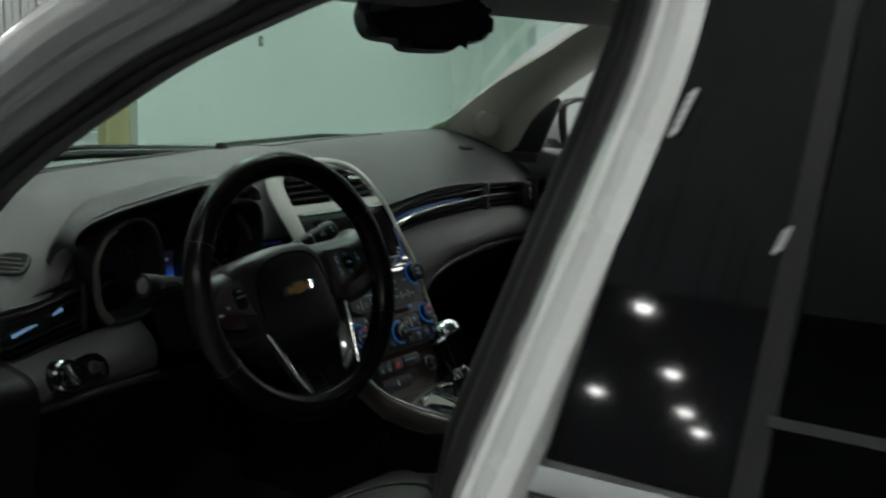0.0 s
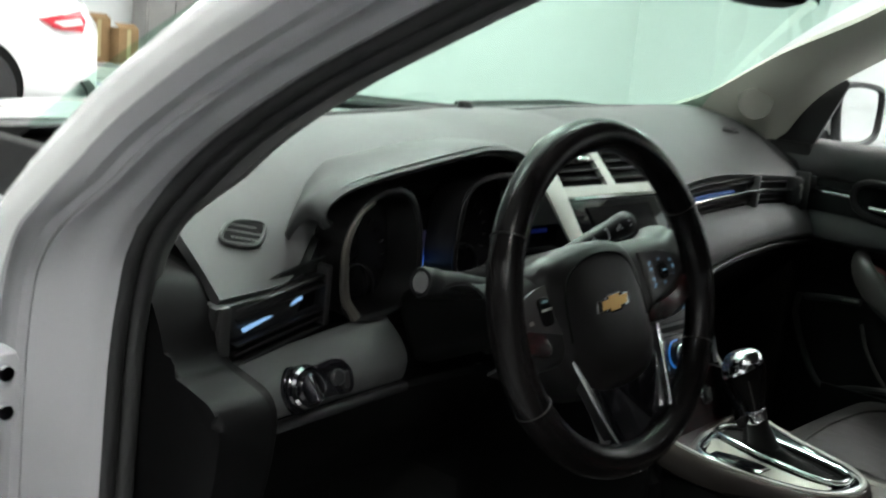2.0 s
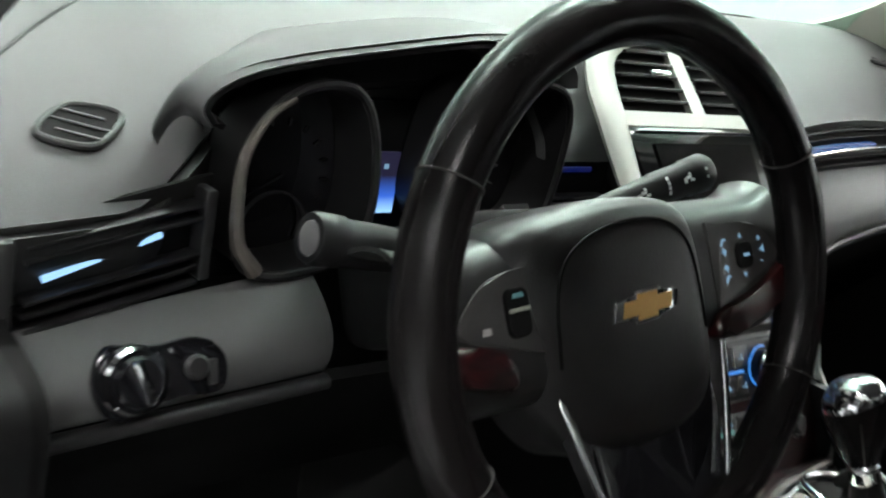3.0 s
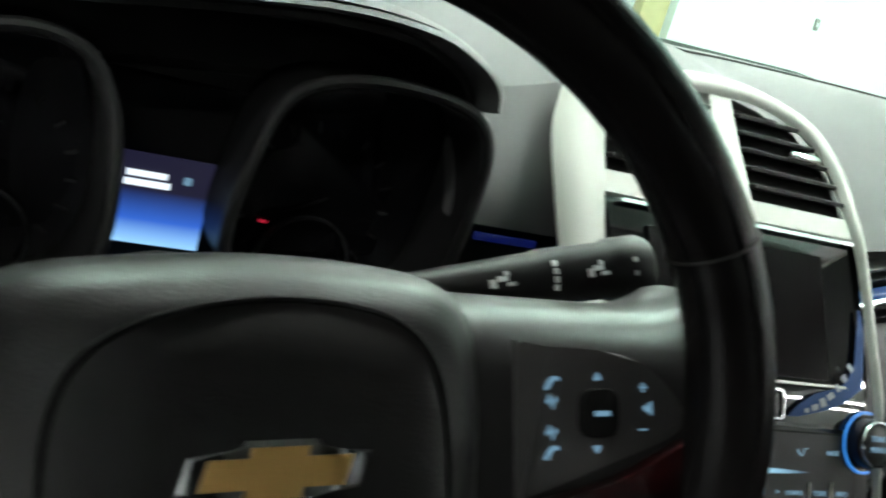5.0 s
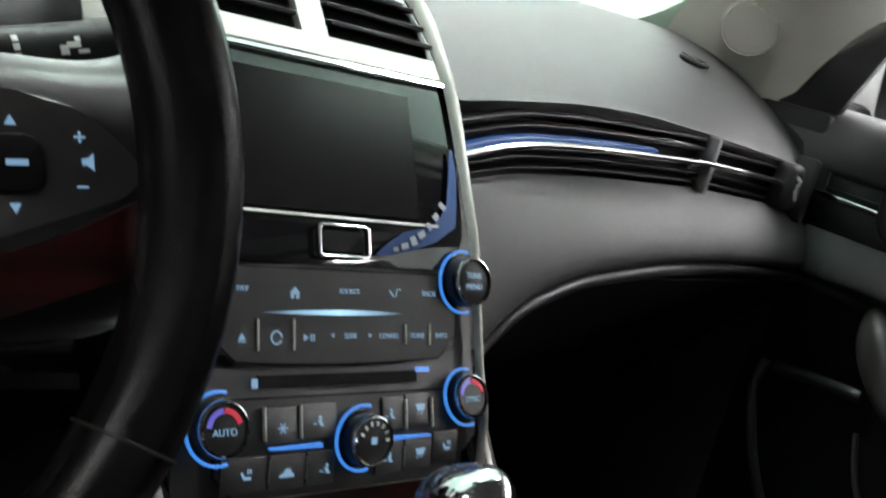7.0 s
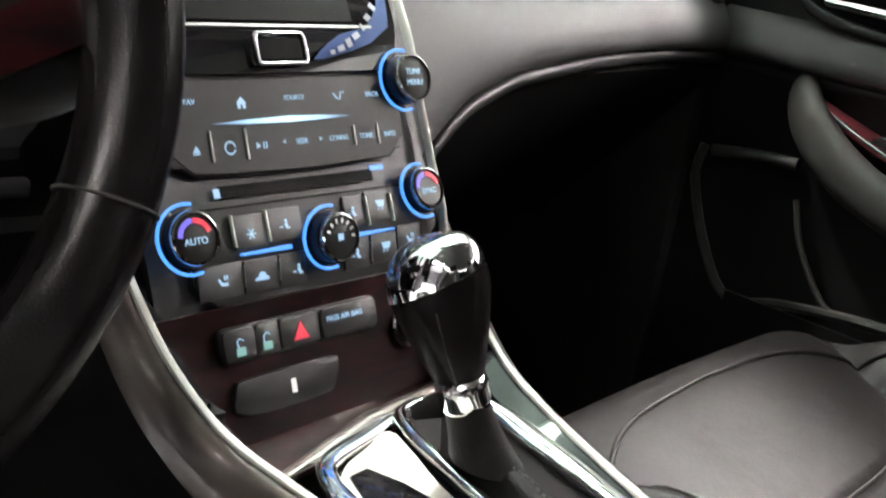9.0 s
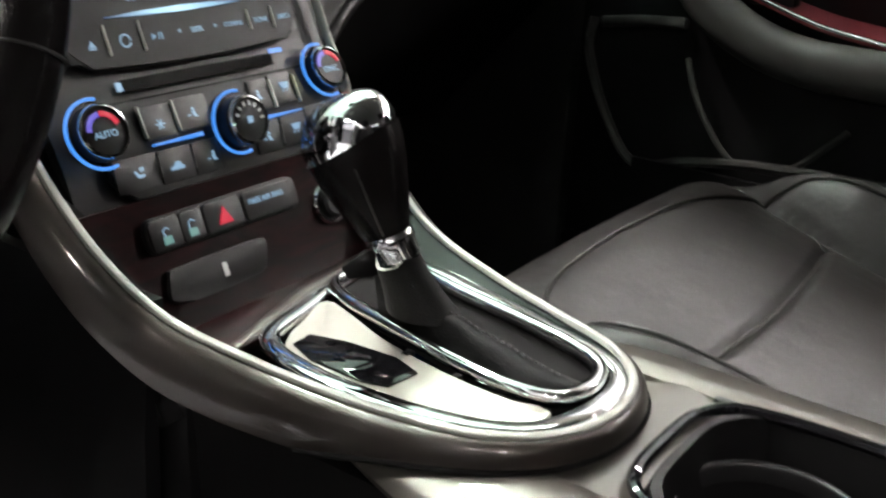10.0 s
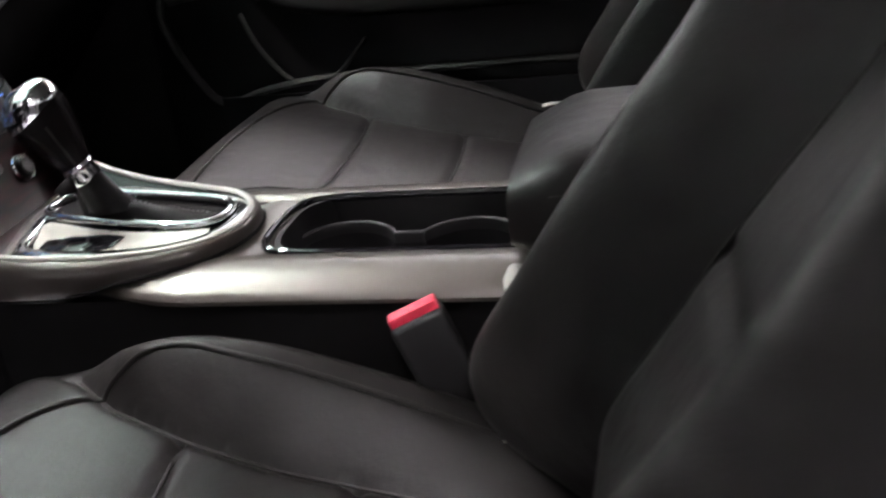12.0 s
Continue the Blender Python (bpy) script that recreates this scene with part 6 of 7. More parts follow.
    win = part("gear_window", place(prism([(-0.0525, 0.232), (-0.0535, 0.196), (-0.0490, 0.182), (-0.0300, 0.178), (-0.0245, 0.196), (-0.0270, 0.228), (-0.0330, 0.250), (-0.0460, 0.250)][::-1], 0.0015, 0.0006), Matrix.Translation((0, 0, 0.6440)) @ pose(0, 0, 0, 0, -4)), GLOSS, c, "black gear indicator window")
    for x, y in ((-0.015, 0.196), (-0.019, 0.162)):
        part("plate_slot", box(x - 0.0035, x + 0.0035, y - 0.0026, y + 0.0026, lift(y) - 0.002, lift(y) + 0.0014, 0.0006), VOID, c)
    slot = smooth_closed([(0.022, 0.280), (0.052, 0.280), (0.070, 0.258), (0.064, 0.222), (0.055, 0.163), (0.042, 0.116), (0.019, 0.102), (-0.006, 0.108), (-0.013, 0.134), (-0.010, 0.169), (-0.002, 0.212), (0.008, 0.258)], 5)
    part("shift_gate", place(prism(slot, 0.003), Matrix.Translation((0, 0, 0.6305)) @ pose(0, 0, 0, 2.0)), VOID, c)
    part("gate_rim", sweep([(x, y, lift(y) + 0.0035) for x, y in slot], rounded(0.008, 0.008, 0.0036, 4), closed=True), CHROME, c, "chrome rim round the shift gate")
    part("gate_wall", sheet(lambda u, v: Vector((slot[round(u * len(slot)) % len(slot)][0] * 0.97, slot[round(u * len(slot)) % len(slot)][1] * 0.97 + 0.0055, lift(slot[round(u * len(slot)) % len(slot)][1]) + 0.004 - 0.010 * v)), len(slot), 2), GLOSS, c)
    part("veneer_step", place(prism([(-0.086, 0.262), (0.092, 0.285), (0.098, 0.305), (-0.098, 0.300)], 0.004), Matrix.Translation((0, 0, 0.640))), WOOD, c)
    part("step_edge", sweep([(-0.078, 0.266, 0.642), (0.0, 0.286, 0.646), (0.088, 0.292, 0.648)], rounded(0.008, 0.006, 0.0025, 3)), BRONZE, c)
    # rear part with the cup tray
    sec = [(-0.046, 0.600), (-0.046, 0.628), (-0.050, 0.6312), (-0.064, 0.6318), (-0.078, 0.6298), (-0.088, 0.6265), (-0.0950, 0.6232), (-0.0990, 0.6196), (-0.1010, 0.6158), (-0.1000, 0.6120), (-0.096, 0.610), (-0.06, 0.606)]
    ys = np.linspace(0.192, -0.168, 26)
    def flank(side):
        bm, rings = bmesh.new(), []
        for y in ys:
            f = min(1.0, (0.200 - y) / 0.095)
            ins = 0.030 * (1 - f) ** 1.4
            rings.append([bm.verts.new((side * (abs(x) - ins) + 0.014 * (side > 0) * (1 if abs(x) < 0.06 else 0.4) + (0.012 if side > 0 else 0), y, z)) for x, z in sec])
        for a, b in zip(rings, rings[1:]):
            for j in range(len(sec)):
                bm.faces.new((a[j], a[(j + 1) % len(sec)], b[(j + 1) % len(sec)], b[j]))
        bm.faces.new(rings[0])
        bm.faces.new(rings[-1][::-1])
        return bm
    part("console_flank", flank(-1), BRONZE_LIGHT, c, "pewter metallic console side")
    part("console_flank", flank(1), BRONZE_LIGHT, c, "pewter metallic console side")
    part("console_bridge", sheet(lambda u, v: Vector((-0.060 + 0.135 * u, 0.105 - 0.062 * v + 0.012 * math.sin(math.pi * u), 0.622 + 0.007 * math.sin(math.pi * v))), 10, 6, 0.02), BRONZE_LIGHT, c, "pewter bridge ahead of the cup tray")
    t = part("cup_tray", box(-0.050, 0.078, -0.166, 0.055, 0.545, 0.552), DARK, c, "black cup holder tray")
    part("tray_wall", box(-0.050, -0.044, -0.166, 0.058, 0.55, 0.6295, 0.002), DARK, t)
    part("tray_wall", box(0.070, 0.076, -0.166, 0.058, 0.55, 0.6295, 0.002), DARK, t)
    part("tray_wall", sheet(lambda u, v: Vector((-0.046 + 0.118 * u, 0.030 + 0.022 * (1 - (2 * u - 1) ** 4) - 0.012 * (1 - v), 0.55 + 0.079 * v)), 12, 4, 0.005), DARK, t)
    part("tray_rim", tube(smooth_path([(-0.046, -0.166, 0.630), (-0.046, -0.1, 0.630), (-0.045, 0.02, 0.630), (-0.030, 0.054, 0.629), (0.012, 0.060, 0.629), (0.056, 0.054, 0.629), (0.071, 0.02, 0.630), (0.072, -0.1, 0.630), (0.072, -0.166, 0.630)], 4), 0.0035, 8), GLOSS, t)
    lobes = [(0.014 + 0.045 * math.sin(a), 0.003 + 0.045 * math.cos(a)) for a in np.linspace(-2.72, 2.72, 26)]
    lobes = [(x, y) for x, y in lobes[::-1]] + [(x, -0.105 - (y - 0.003)) for x, y in lobes]
    lobes = lobes[26:] + lobes[:26]
    part("cup_ring", sweep([(x, y, 0.606) for x, y in lobes], rounded(0.0045, 0.012, 0.002, 3), closed=True), PANEL, t, "dark rim of two joined cup holders")
    part("cup_wall", sheet(lambda u, v: Vector((lobes[round(u * 52) % 52][0], lobes[round(u * 52) % 52][1], 0.602 - 0.05 * v)), 52, 2, 0.002), DARK, t)
    part("divider", sheet(lambda u, v: Vector((-0.040 + 0.116 * u, 0.052 + 0.010 * u - 0.006 * (1 - v), 0.55 + 0.068 * v)), 10, 4, 0.003), PANEL, t, "thin upright divider in the tray")
    part("side_wall", sheet(lambda u, v: Vector((-0.072 - 0.010 * v, 0.36 - 0.70 * u, 0.34 + 0.268 * v)), 8, 4, 0.01), DARK, c, "black console side")
    part("side_wall", sheet(lambda u, v: Vector((0.105 + 0.010 * v, 0.36 - 0.70 * u, 0.34 + 0.24 * v)), 8, 4, 0.01), DARK, c, "black console side")
    part("front_flank", sheet(lambda u, v: Vector((-0.100 - 0.012 * math.sin(v * 3.1), 0.60 - 0.30 * u, 0.34 + 0.33 * v)), 8, 4, 0.01), DARK, c)
    part("front_flank", sheet(lambda u, v: Vector((0.104 + 0.012 * math.sin(v * 3.1), 0.60 - 0.30 * u, 0.34 + 0.37 * v)), 8, 4, 0.01), DARK, c)
    part("hinge_knob", place(lathe([(0, -0.012), (0.007, -0.011), (0.009, 0), (0.007, 0.011), (0, 0.012)], 20), pose(-0.096, -0.162, 0.626, 0, 70)), SILVER, c, "pale hinge end")
    arm = thing("armrest", "black leather armrest lid at the rear of the console", "armrest", at=(0.012, -0.34, 0.34))
    def lid(u, v):
        a, w = 2 * math.pi * v, 0.104 - 0.012 * max(0.0, 0.12 - u) / 0.12
        c0, s0 = math.cos(a), math.sin(a)
        x = 0.012 + w * math.copysign(abs(c0) ** 0.45, c0)
        z = 0.664 + (0.048 - 0.020 * max(0.0, 0.10 - u) / 0.10) * math.copysign(abs(s0) ** 0.55, s0) + 0.012 * u
        return Vector((x, -0.158 - 0.40 * u, z))
    bm = sheet(lid, 24, 40)
    bmesh.ops.remove_doubles(bm, verts=bm.verts, dist=0.0001)
    bmesh.ops.holes_fill(bm, edges=bm.edges[:])
    part("cushion", bm, LEATHER, arm, "black leather padded lid")
    part("seam", sweep([lid(u, 0.04) + Vector((0.001, 0, 0)) for u in np.linspace(0.08, 0.95, 20)], rounded(0.002, 0.002, 0.0006, 2)), STITCH, arm)
    part("seam", sweep([lid(u, 0.46) - Vector((0.001, 0, 0)) for u in np.linspace(0.08, 0.95, 20)], rounded(0.002, 0.002, 0.0006, 2)), STITCH, arm)
    part("base", box(-0.080, 0.104, -0.56, -0.170, 0.34, 0.635, 0.012, 3), DARK, arm, "black base under the lid")


console()


# ---- gear lever ----
def shifter():
    s = thing("gear_lever", "black gear lever with a chrome cap in a leather boot", "gear lever", at=(0.02, 0.2, 0.64))
    base, top = Vector((0.016, 0.200, 0.640)), Vector((0.001, 0.220, 0.690))
    left_foot = [(0.105, 0.006), (0.134, -0.008), (0.169, -0.005), (0.212, 0.001), (0.262, 0.010)]

    def boot(u, v):
        """Leather draped from the lever down and back over the gate, with a stitched ridge."""
        y = 0.240 - 0.130 * u
        ridge = Vector((knots([(0, 0.002), (0.25, 0.010), (1, 0.010)], u), y, knots([(0, 0.684), (0.12, 0.672), (0.30, 0.659), (0.65, 0.650), (1, 0.642)], u)))
        half = 0.016 + 0.010 * math.sin(math.pi * min(1, u * 1.2))
        k = 2 * v - 1
        foot = knots(left_foot, y) + 0.002 if k < 0 else ridge.x + half
        fold = 0.0016 * math.sin(26 * u + 5 * v) * math.sin(math.pi * v) * (1 - u)
        a = abs(k)
        return Vector((ridge.x + (foot - ridge.x) * a ** 0.8, y - 0.006 * a * (1 - u), ridge.z + (0.637 - ridge.z) * a ** 1.6 + fold))
    part("boot", sheet(boot, 36, 24, 0.002), BOOT, s, "black leather boot with a stitched ridge")
    part("boot_neck", sheet(lambda u, v: base.lerp(top, 0.25 + 0.75 * v) + Vector((0.003, 0.004, 0)) * (1 - v) + Vector((math.cos(2 * math.pi * u), 1.2 * math.sin(2 * math.pi * u), 0)) * (0.0125 + 0.006 * (1 - v) ** 2), 28, 8), BOOT, s)
    for k in range(22):
        p, q = boot(0.20 + 0.034 * k, 0.56), boot(0.214 + 0.034 * k, 0.56)
        part("stitch", tube([p + Vector((0, 0, 0.0012)), q + Vector((0, 0, 0.0012))], 0.0006, 5), GREY_TRIM, s)
    ax = (Vector((-0.015, 0.250, 0.774)) - top).normalized()
    m = look(top, top - ax)
    collar = part("collar", place(lathe([(0.0125, -0.006), (0.014, -0.003), (0.0135, 0.004), (0.0145, 0.006), (0.014, 0.010), (0.012, 0.012)], 28), m), CHROME, s, "chrome collar")
    def grip(u, v):
        a = u * 2 * math.pi
        rx, ry = knots([(0, 0.0125), (0.15, 0.0150), (0.40, 0.0186), (0.65, 0.0216), (0.85, 0.0232), (1, 0.0230)], v), knots([(0, 0.013), (0.15, 0.0160), (0.40, 0.0208), (0.65, 0.0250), (0.85, 0.0272), (1, 0.0270)], v)
        return m @ Vector((math.cos(a) * rx, math.sin(a) * ry, 0.010 + 0.058 * v))
    bm = sheet(grip, 32, 16)
    bmesh.ops.remove_doubles(bm, verts=bm.verts, dist=0.0001)
    bmesh.ops.holes_fill(bm, edges=bm.edges[:])
    part("grip", bm, WHEEL_SKIN, s, "smooth black grip")
    part("seam", sweep([grip(0.02, v) for v in np.linspace(0.05, 0.75, 12)], rounded(0.0012, 0.0012, 0.0003, 1), (0, -1, 0)), STITCH, s)
    def cap(u, v):
        a = u * 2 * math.pi
        rx, ry = 0.0233 * math.cos(v * math.pi / 2) ** 0.62, 0.0273 * math.cos(v * math.pi / 2) ** 0.62
        return m @ Vector((math.cos(a) * rx, math.sin(a) * ry, 0.064 + 0.006 * math.sin(a) * (1 - v) + 0.024 * math.sin(v * math.pi / 2)))
    bm = sheet(cap, 36, 14)
    bmesh.ops.remove_doubles(bm, verts=bm.verts, dist=0.0001)
    part("cap", bm, CHROME, s, "polished chrome cap")


shifter()


# ---- steering wheel ----
def steering_wheel():
    w = thing("steering_wheel", "black leather steering wheel with chrome accents and a gold badge", "steering wheel", at=(-0.362, 0.235, 0.885))
    a = radians(25)
    m = Matrix(((1, 0, 0, -0.365), (0, math.sin(a), -math.cos(a), 0.235), (0, math.cos(a), math.sin(a), 0.885), (0, 0, 0, 1))) @ pose(0, 0, 0, 0, 0, 5)
    b = radians(16)
    mr = pose(-0.380, 0.2085, 0.894, 0, 0, 2.2) @ Matrix(((1, 0, 0, 0), (0, math.sin(b), -math.cos(b), 0), (0, math.cos(b), math.sin(b), 0), (0, 0, 0, 1))) @ pose(0, 0, 0, 0, 0, 2)
    ring = [(math.sin(radians(t)) * 0.1695, math.cos(radians(t)) * 0.153, 0) for t in range(0, 360, 4)]
    part("rim", place(sweep(ring, circle(0.0162, 18, 0.0158), closed=True), mr), WHEEL_SKIN, w, "thick black leather rim")
    for t in (-62, 62, 118, -118):
        d = Vector((math.sin(radians(t)), math.cos(radians(t)), 0))
        part("rim_seam", place(sweep([Vector((d.x * (0.1695 + 0.0164 * math.cos(s)), d.y * (0.153 + 0.0164 * math.cos(s)), 0.0161 * math.sin(s))) for s in np.linspace(0, 2 * math.pi, 24, endpoint=False)], rounded(0.0016, 0.0010, 0.0003, 1), d.cross(Vector((0, 0, 1))), closed=True), mr), STITCH, w)
    # hub pad
    hub = smooth_closed([(-0.106, 0.022), (-0.092, 0.048), (-0.04, 0.056), (0.010, 0.056), (0.050, 0.048), (0.062, 0.022), (0.062, -0.025), (0.054, -0.072), (0.026, -0.090), (-0.038, -0.090), (-0.072, -0.072), (-0.098, -0.025)], 5)
    shape = [(0.0, 1.0, -0.045), (0.28, 1.0, -0.014), (0.42, 0.985, -0.002), (0.54, 0.945, 0.006), (0.66, 0.86, 0.0135), (0.78, 0.72, 0.0200), (0.89, 0.50, 0.0250), (1.0, 0.0, 0.0270)]
    def dome(u, v):
        k = round(u * len(hub)) % len(hub)
        x, y = hub[k]
        s = soft([(t, a) for t, a, _ in shape], v, 0.02) if 0 < v < 1 else (1 - v)
        return Vector((x * s, y * s, soft([(t, z) for t, _, z in shape], v, 0.02)))
    bm = sheet(dome, len(hub), 36)
    bmesh.ops.remove_doubles(bm, verts=bm.verts, dist=0.0001)
    part("hub_pad", place(bm, m), HUB_SKIN, w, "black padded hub")
    def hub_height(x, y):
        """Height of the cover at a point: the outline is scaled down towards the middle."""
        way = math.atan2(y, x)
        far = min(hub, key=lambda p: abs((math.atan2(p[1], p[0]) - way + math.pi) % (2 * math.pi) - math.pi))
        return knots([(a, z) for _, a, z in shape[::-1]], math.hypot(x, y) / math.hypot(*far))
    groove = smooth_path([(x, y, hub_height(x, y) + 0.0002) for x, y in ((-0.080, -0.030), (-0.079, 0.006), (-0.070, 0.026), (-0.048, 0.037), (-0.014, 0.0415), (0.018, 0.037), (0.033, 0.022), (0.039, -0.005), (0.040, -0.030))], 6)
    part("hub_seam", place(tube(groove, 0.0011, 6), m), VOID, w, "dark pressed line of the airbag cover")
    # gold badge: two crossed slanted bars, drawn plainly
    cross = [(-0.0285, -0.0056), (-0.0112, -0.0056), (-0.0120, -0.0094), (0.0098, -0.0094), (0.0106, -0.0056), (0.0258, -0.0056), (0.0300, 0.0056), (0.0124, 0.0056), (0.0130, 0.0094), (-0.0090, 0.0094), (-0.0098, 0.0056), (-0.0245, 0.0056)]
    badge = part("badge", place(prism(cross, 0.0034, 0.0014, 2), m @ Matrix.Translation((-0.0200, -0.0068, 0.0262))), CHROME, w, "gold badge with a chrome edge")
    part("badge_face", place(prism([(0.78 * x, 0.76 * y) for x, y in cross], 0.0010), m @ Matrix.Translation((-0.0200, -0.0068, 0.0290))), GOLD, badge)
    for s in (-1, 1):
        # side spokes
        section = smooth_path([(0.044, 0, -0.034), (0.0445, 0, -0.022), (0.042, 0, -0.010), (0.036, 0, -0.001), (0.027, 0, 0.005), (0.016, 0, 0.0075), (-0.012, 0, 0.008), (-0.032, 0, 0.006), (-0.044, 0, -0.002), (-0.047, 0, -0.014)], 3)

        def arm(u, v):
            q = section[round(v * (len(section) - 1))]
            x = 0.052 + 0.115 * u
            flare = max(0.0, (x - 0.128) / 0.039) ** 2
            return Vector((s * x, q.x * (1 - 0.10 * u) + (0.010 * flare if q.x > 0 else 0.012 * flare), q.z - 0.004 * flare))
        sp = part("spoke", place(sheet(arm, 20, len(section) - 1, 0.003), m), SPOKE, w, "satin black side spoke with a rounded upper edge")
        pad = smooth_closed([(s * 0.075, 0.034), (s * 0.080, 0.036), (s * 0.120, 0.033), (s * 0.142, 0.020), (s * 0.147, 0.006), (s * 0.11, -0.006), (s * 0.080, -0.014), (s * 0.075, -0.012)], 4)
        sw = part("switch_pad", place(prism(pad if s > 0 else pad[::-1], 0.003, 0.001), m @ Matrix.Translation((-0.004 * s, -0.008, 0.0090))), GREY_KEY, sp, "charcoal switch pad with small symbols")
        ins = smooth_closed([(s * 0.068, -0.027), (s * 0.11, -0.018), (s * 0.145, -0.005), (s * 0.155, -0.009), (s * 0.153, -0.022), (s * 0.12, -0.033), (s * 0.066, -0.043)], 4)
        if s < 0:
            ins = smooth_closed([(-0.115, -0.017), (-0.145, -0.005), (-0.155, -0.009), (-0.153, -0.022), (-0.125, -0.031), (-0.113, -0.032)], 4)
        part("wood_insert", place(prism(ins if s > 0 else ins[::-1], 0.011, 0.006, 4), m @ Matrix.Translation((0, 0, 0.0068))), WOOD, sp, "dark red wood insert")
        part("rocker", place(prism(rounded(0.016, 0.017 if s > 0 else 0.026, 0.005, 3), 0.0035, 0.001), m @ Matrix.Translation((s * 0.104, 0.005, 0.0115))), VOID, sw)
        lit = ICE if s > 0 else GREY_STEEL
        def sym(x, y, poly, size=1.0):
            part("symbol", place(prism([(size * p, size * q) for p, q in poly], 0.0004), m @ Matrix.Translation((s * x, y - 0.013, 0.0122))), lit, sw)
        up = [(-0.0017, -0.0012), (0.0017, -0.0012), (0, 0.0017)]
        handset = [(-0.0030, -0.0024), (-0.0016, -0.0028), (0.0004, -0.0002), (0.0022, 0.0008), (0.0034, 0.0002), (0.0030, 0.0018), (0.0004, 0.0020), (-0.0014, 0.0004)]
        wave = [(-0.0026, 0.0), (-0.0016, 0.0004), (-0.0006, 0.0026), (0.0004, -0.0010), (0.0016, 0.0016), (0.0028, 0.0), (0.0014, -0.0004), (0.0006, -0.0028), (-0.0004, 0.0004), (-0.0016, -0.0010)]
        if s > 0:
            for y, g in ((0.029, handset), (0.0225, wave), (0.012, wave), (0.0055, handset)):
                sym(0.0845, y, g, 1.0)
            sym(0.104, 0.0305, up)
            sym(0.104, 0.0055, [(a, -b) for a, b in up][::-1])
            part("symbol", place(box(-0.0032, 0.0032, -0.0009, 0.0009, 0, 0.0004), m @ Matrix.Translation((s * 0.104, 0.005, 0.0153))), ICE, sw)
            for poly, y in (([(-0.0017, -0.0003), (0.0017, -0.0003), (0.0017, 0.0003), (-0.0017, 0.0003)], 0.0265), ([(-0.0003, -0.0017), (0.0003, -0.0017), (0.0003, 0.0017), (-0.0003, 0.0017)], 0.0265), ([(-0.0016, -0.0003), (0.0016, -0.0003), (0.0016, 0.0003), (-0.0016, 0.0003)], 0.0115)):
                sym(0.1245, y, poly)
            sym(0.127, 0.019, [(-0.0022, -0.0010), (-0.0006, -0.0010), (0.0014, -0.0026), (0.0014, 0.0026), (-0.0006, 0.0010), (-0.0022, 0.0010)])
        else:
            sym(0.0845, 0.026, [(-0.0040, -0.0016), (-0.0036, 0.0006), (-0.0014, 0.0010), (0.0002, 0.0026), (0.0014, 0.0008), (0.0042, 0.0002), (0.0042, -0.0018)], 1.0)
            sym(0.1265, 0.012, [(-0.0034, -0.0020), (-0.0026, 0.0016), (0.0026, 0.0016), (0.0034, -0.0020)], 1.0)
            part("rocker_bar", place(box(-0.0075, 0.0075, -0.0011, 0.0011, 0, 0.0012, 0.0004), m @ Matrix.Translation((-0.104, 0.0065, 0.0148))), BRUSHED, sw, "bright cross bar")
            part("symbol", place(prism([(-0.0042, -0.0012), (-0.0034, 0.0012), (0.0034, 0.0012), (0.0042, -0.0012)], 0.0004), m @ Matrix.Translation((-0.104, 0.0140, 0.0152))), TEAL, sw)
    low = smooth_closed([(-0.060, -0.055), (-0.030, -0.080), (0.030, -0.080), (0.060, -0.055), (0.054, -0.120), (0.050, -0.150), (0, -0.156), (-0.046, -0.150), (-0.052, -0.120)], 4)
    ls = part("lower_spoke", place(prism(low, 0.016, 0.004, 3), m @ Matrix.Translation((0, 0, -0.010))), GLOSS, w, "glossy black lower spoke")
    part("spoke_accent", place(sweep(smooth_path([(-0.082, -0.030, 0.006), (-0.070, -0.072, 0.0075), (-0.056, -0.118, 0.008), (-0.045, -0.144, 0.008)], 5), rounded(0.0055, 0.004, 0.0018, 3)), m), CHROME, ls, "chrome spoke accent")
    part("spoke_accent", place(sweep(smooth_path([(0.076, -0.040, 0.006), (0.068, -0.075, 0.0075), (0.058, -0.115, 0.008), (0.050, -0.140, 0.008)], 5), rounded(0.0055, 0.004, 0.0018, 3)), m), CHROME, ls, "chrome spoke accent")
    part("spoke_accent", place(sweep(smooth_path([(-0.045, -0.144, 0.008), (0.0, -0.150, 0.008), (0.050, -0.140, 0.008)], 5), rounded(0.004, 0.004, 0.0015, 3)), m), CHROME, ls, "chrome spoke accent")
    side = [(-0.082, -0.030), (-0.060, -0.04), (-0.050, -0.10), (-0.045, -0.144), (-0.056, -0.118), (-0.070, -0.072)]
    part("spoke_wing", place(prism(side[::-1], 0.010, 0.002), m @ Matrix.Translation((0, 0, -0.005))), DARK, w)
    part("spoke_wing", place(prism([(-x * 0.97, y) for x, y in side], 0.010, 0.002), m @ Matrix.Translation((0, 0, -0.005))), DARK, w)


steering_wheel()


# ---- seats ----
SEAM = [(-0.26, 0.158), (0.0, 0.164), (0.068, 0.175), (0.14, 0.197), (0.178, 0.222), (0.30, 0.26)]
CREST = [(-0.26, 0.502), (-0.15, 0.540), (-0.10, 0.562), (-0.05, 0.580), (0.0, 0.596), (0.045, 0.606), (0.085, 0.609), (0.12, 0.603), (0.172, 0.586), (0.22, 0.566), (0.27, 0.50)]


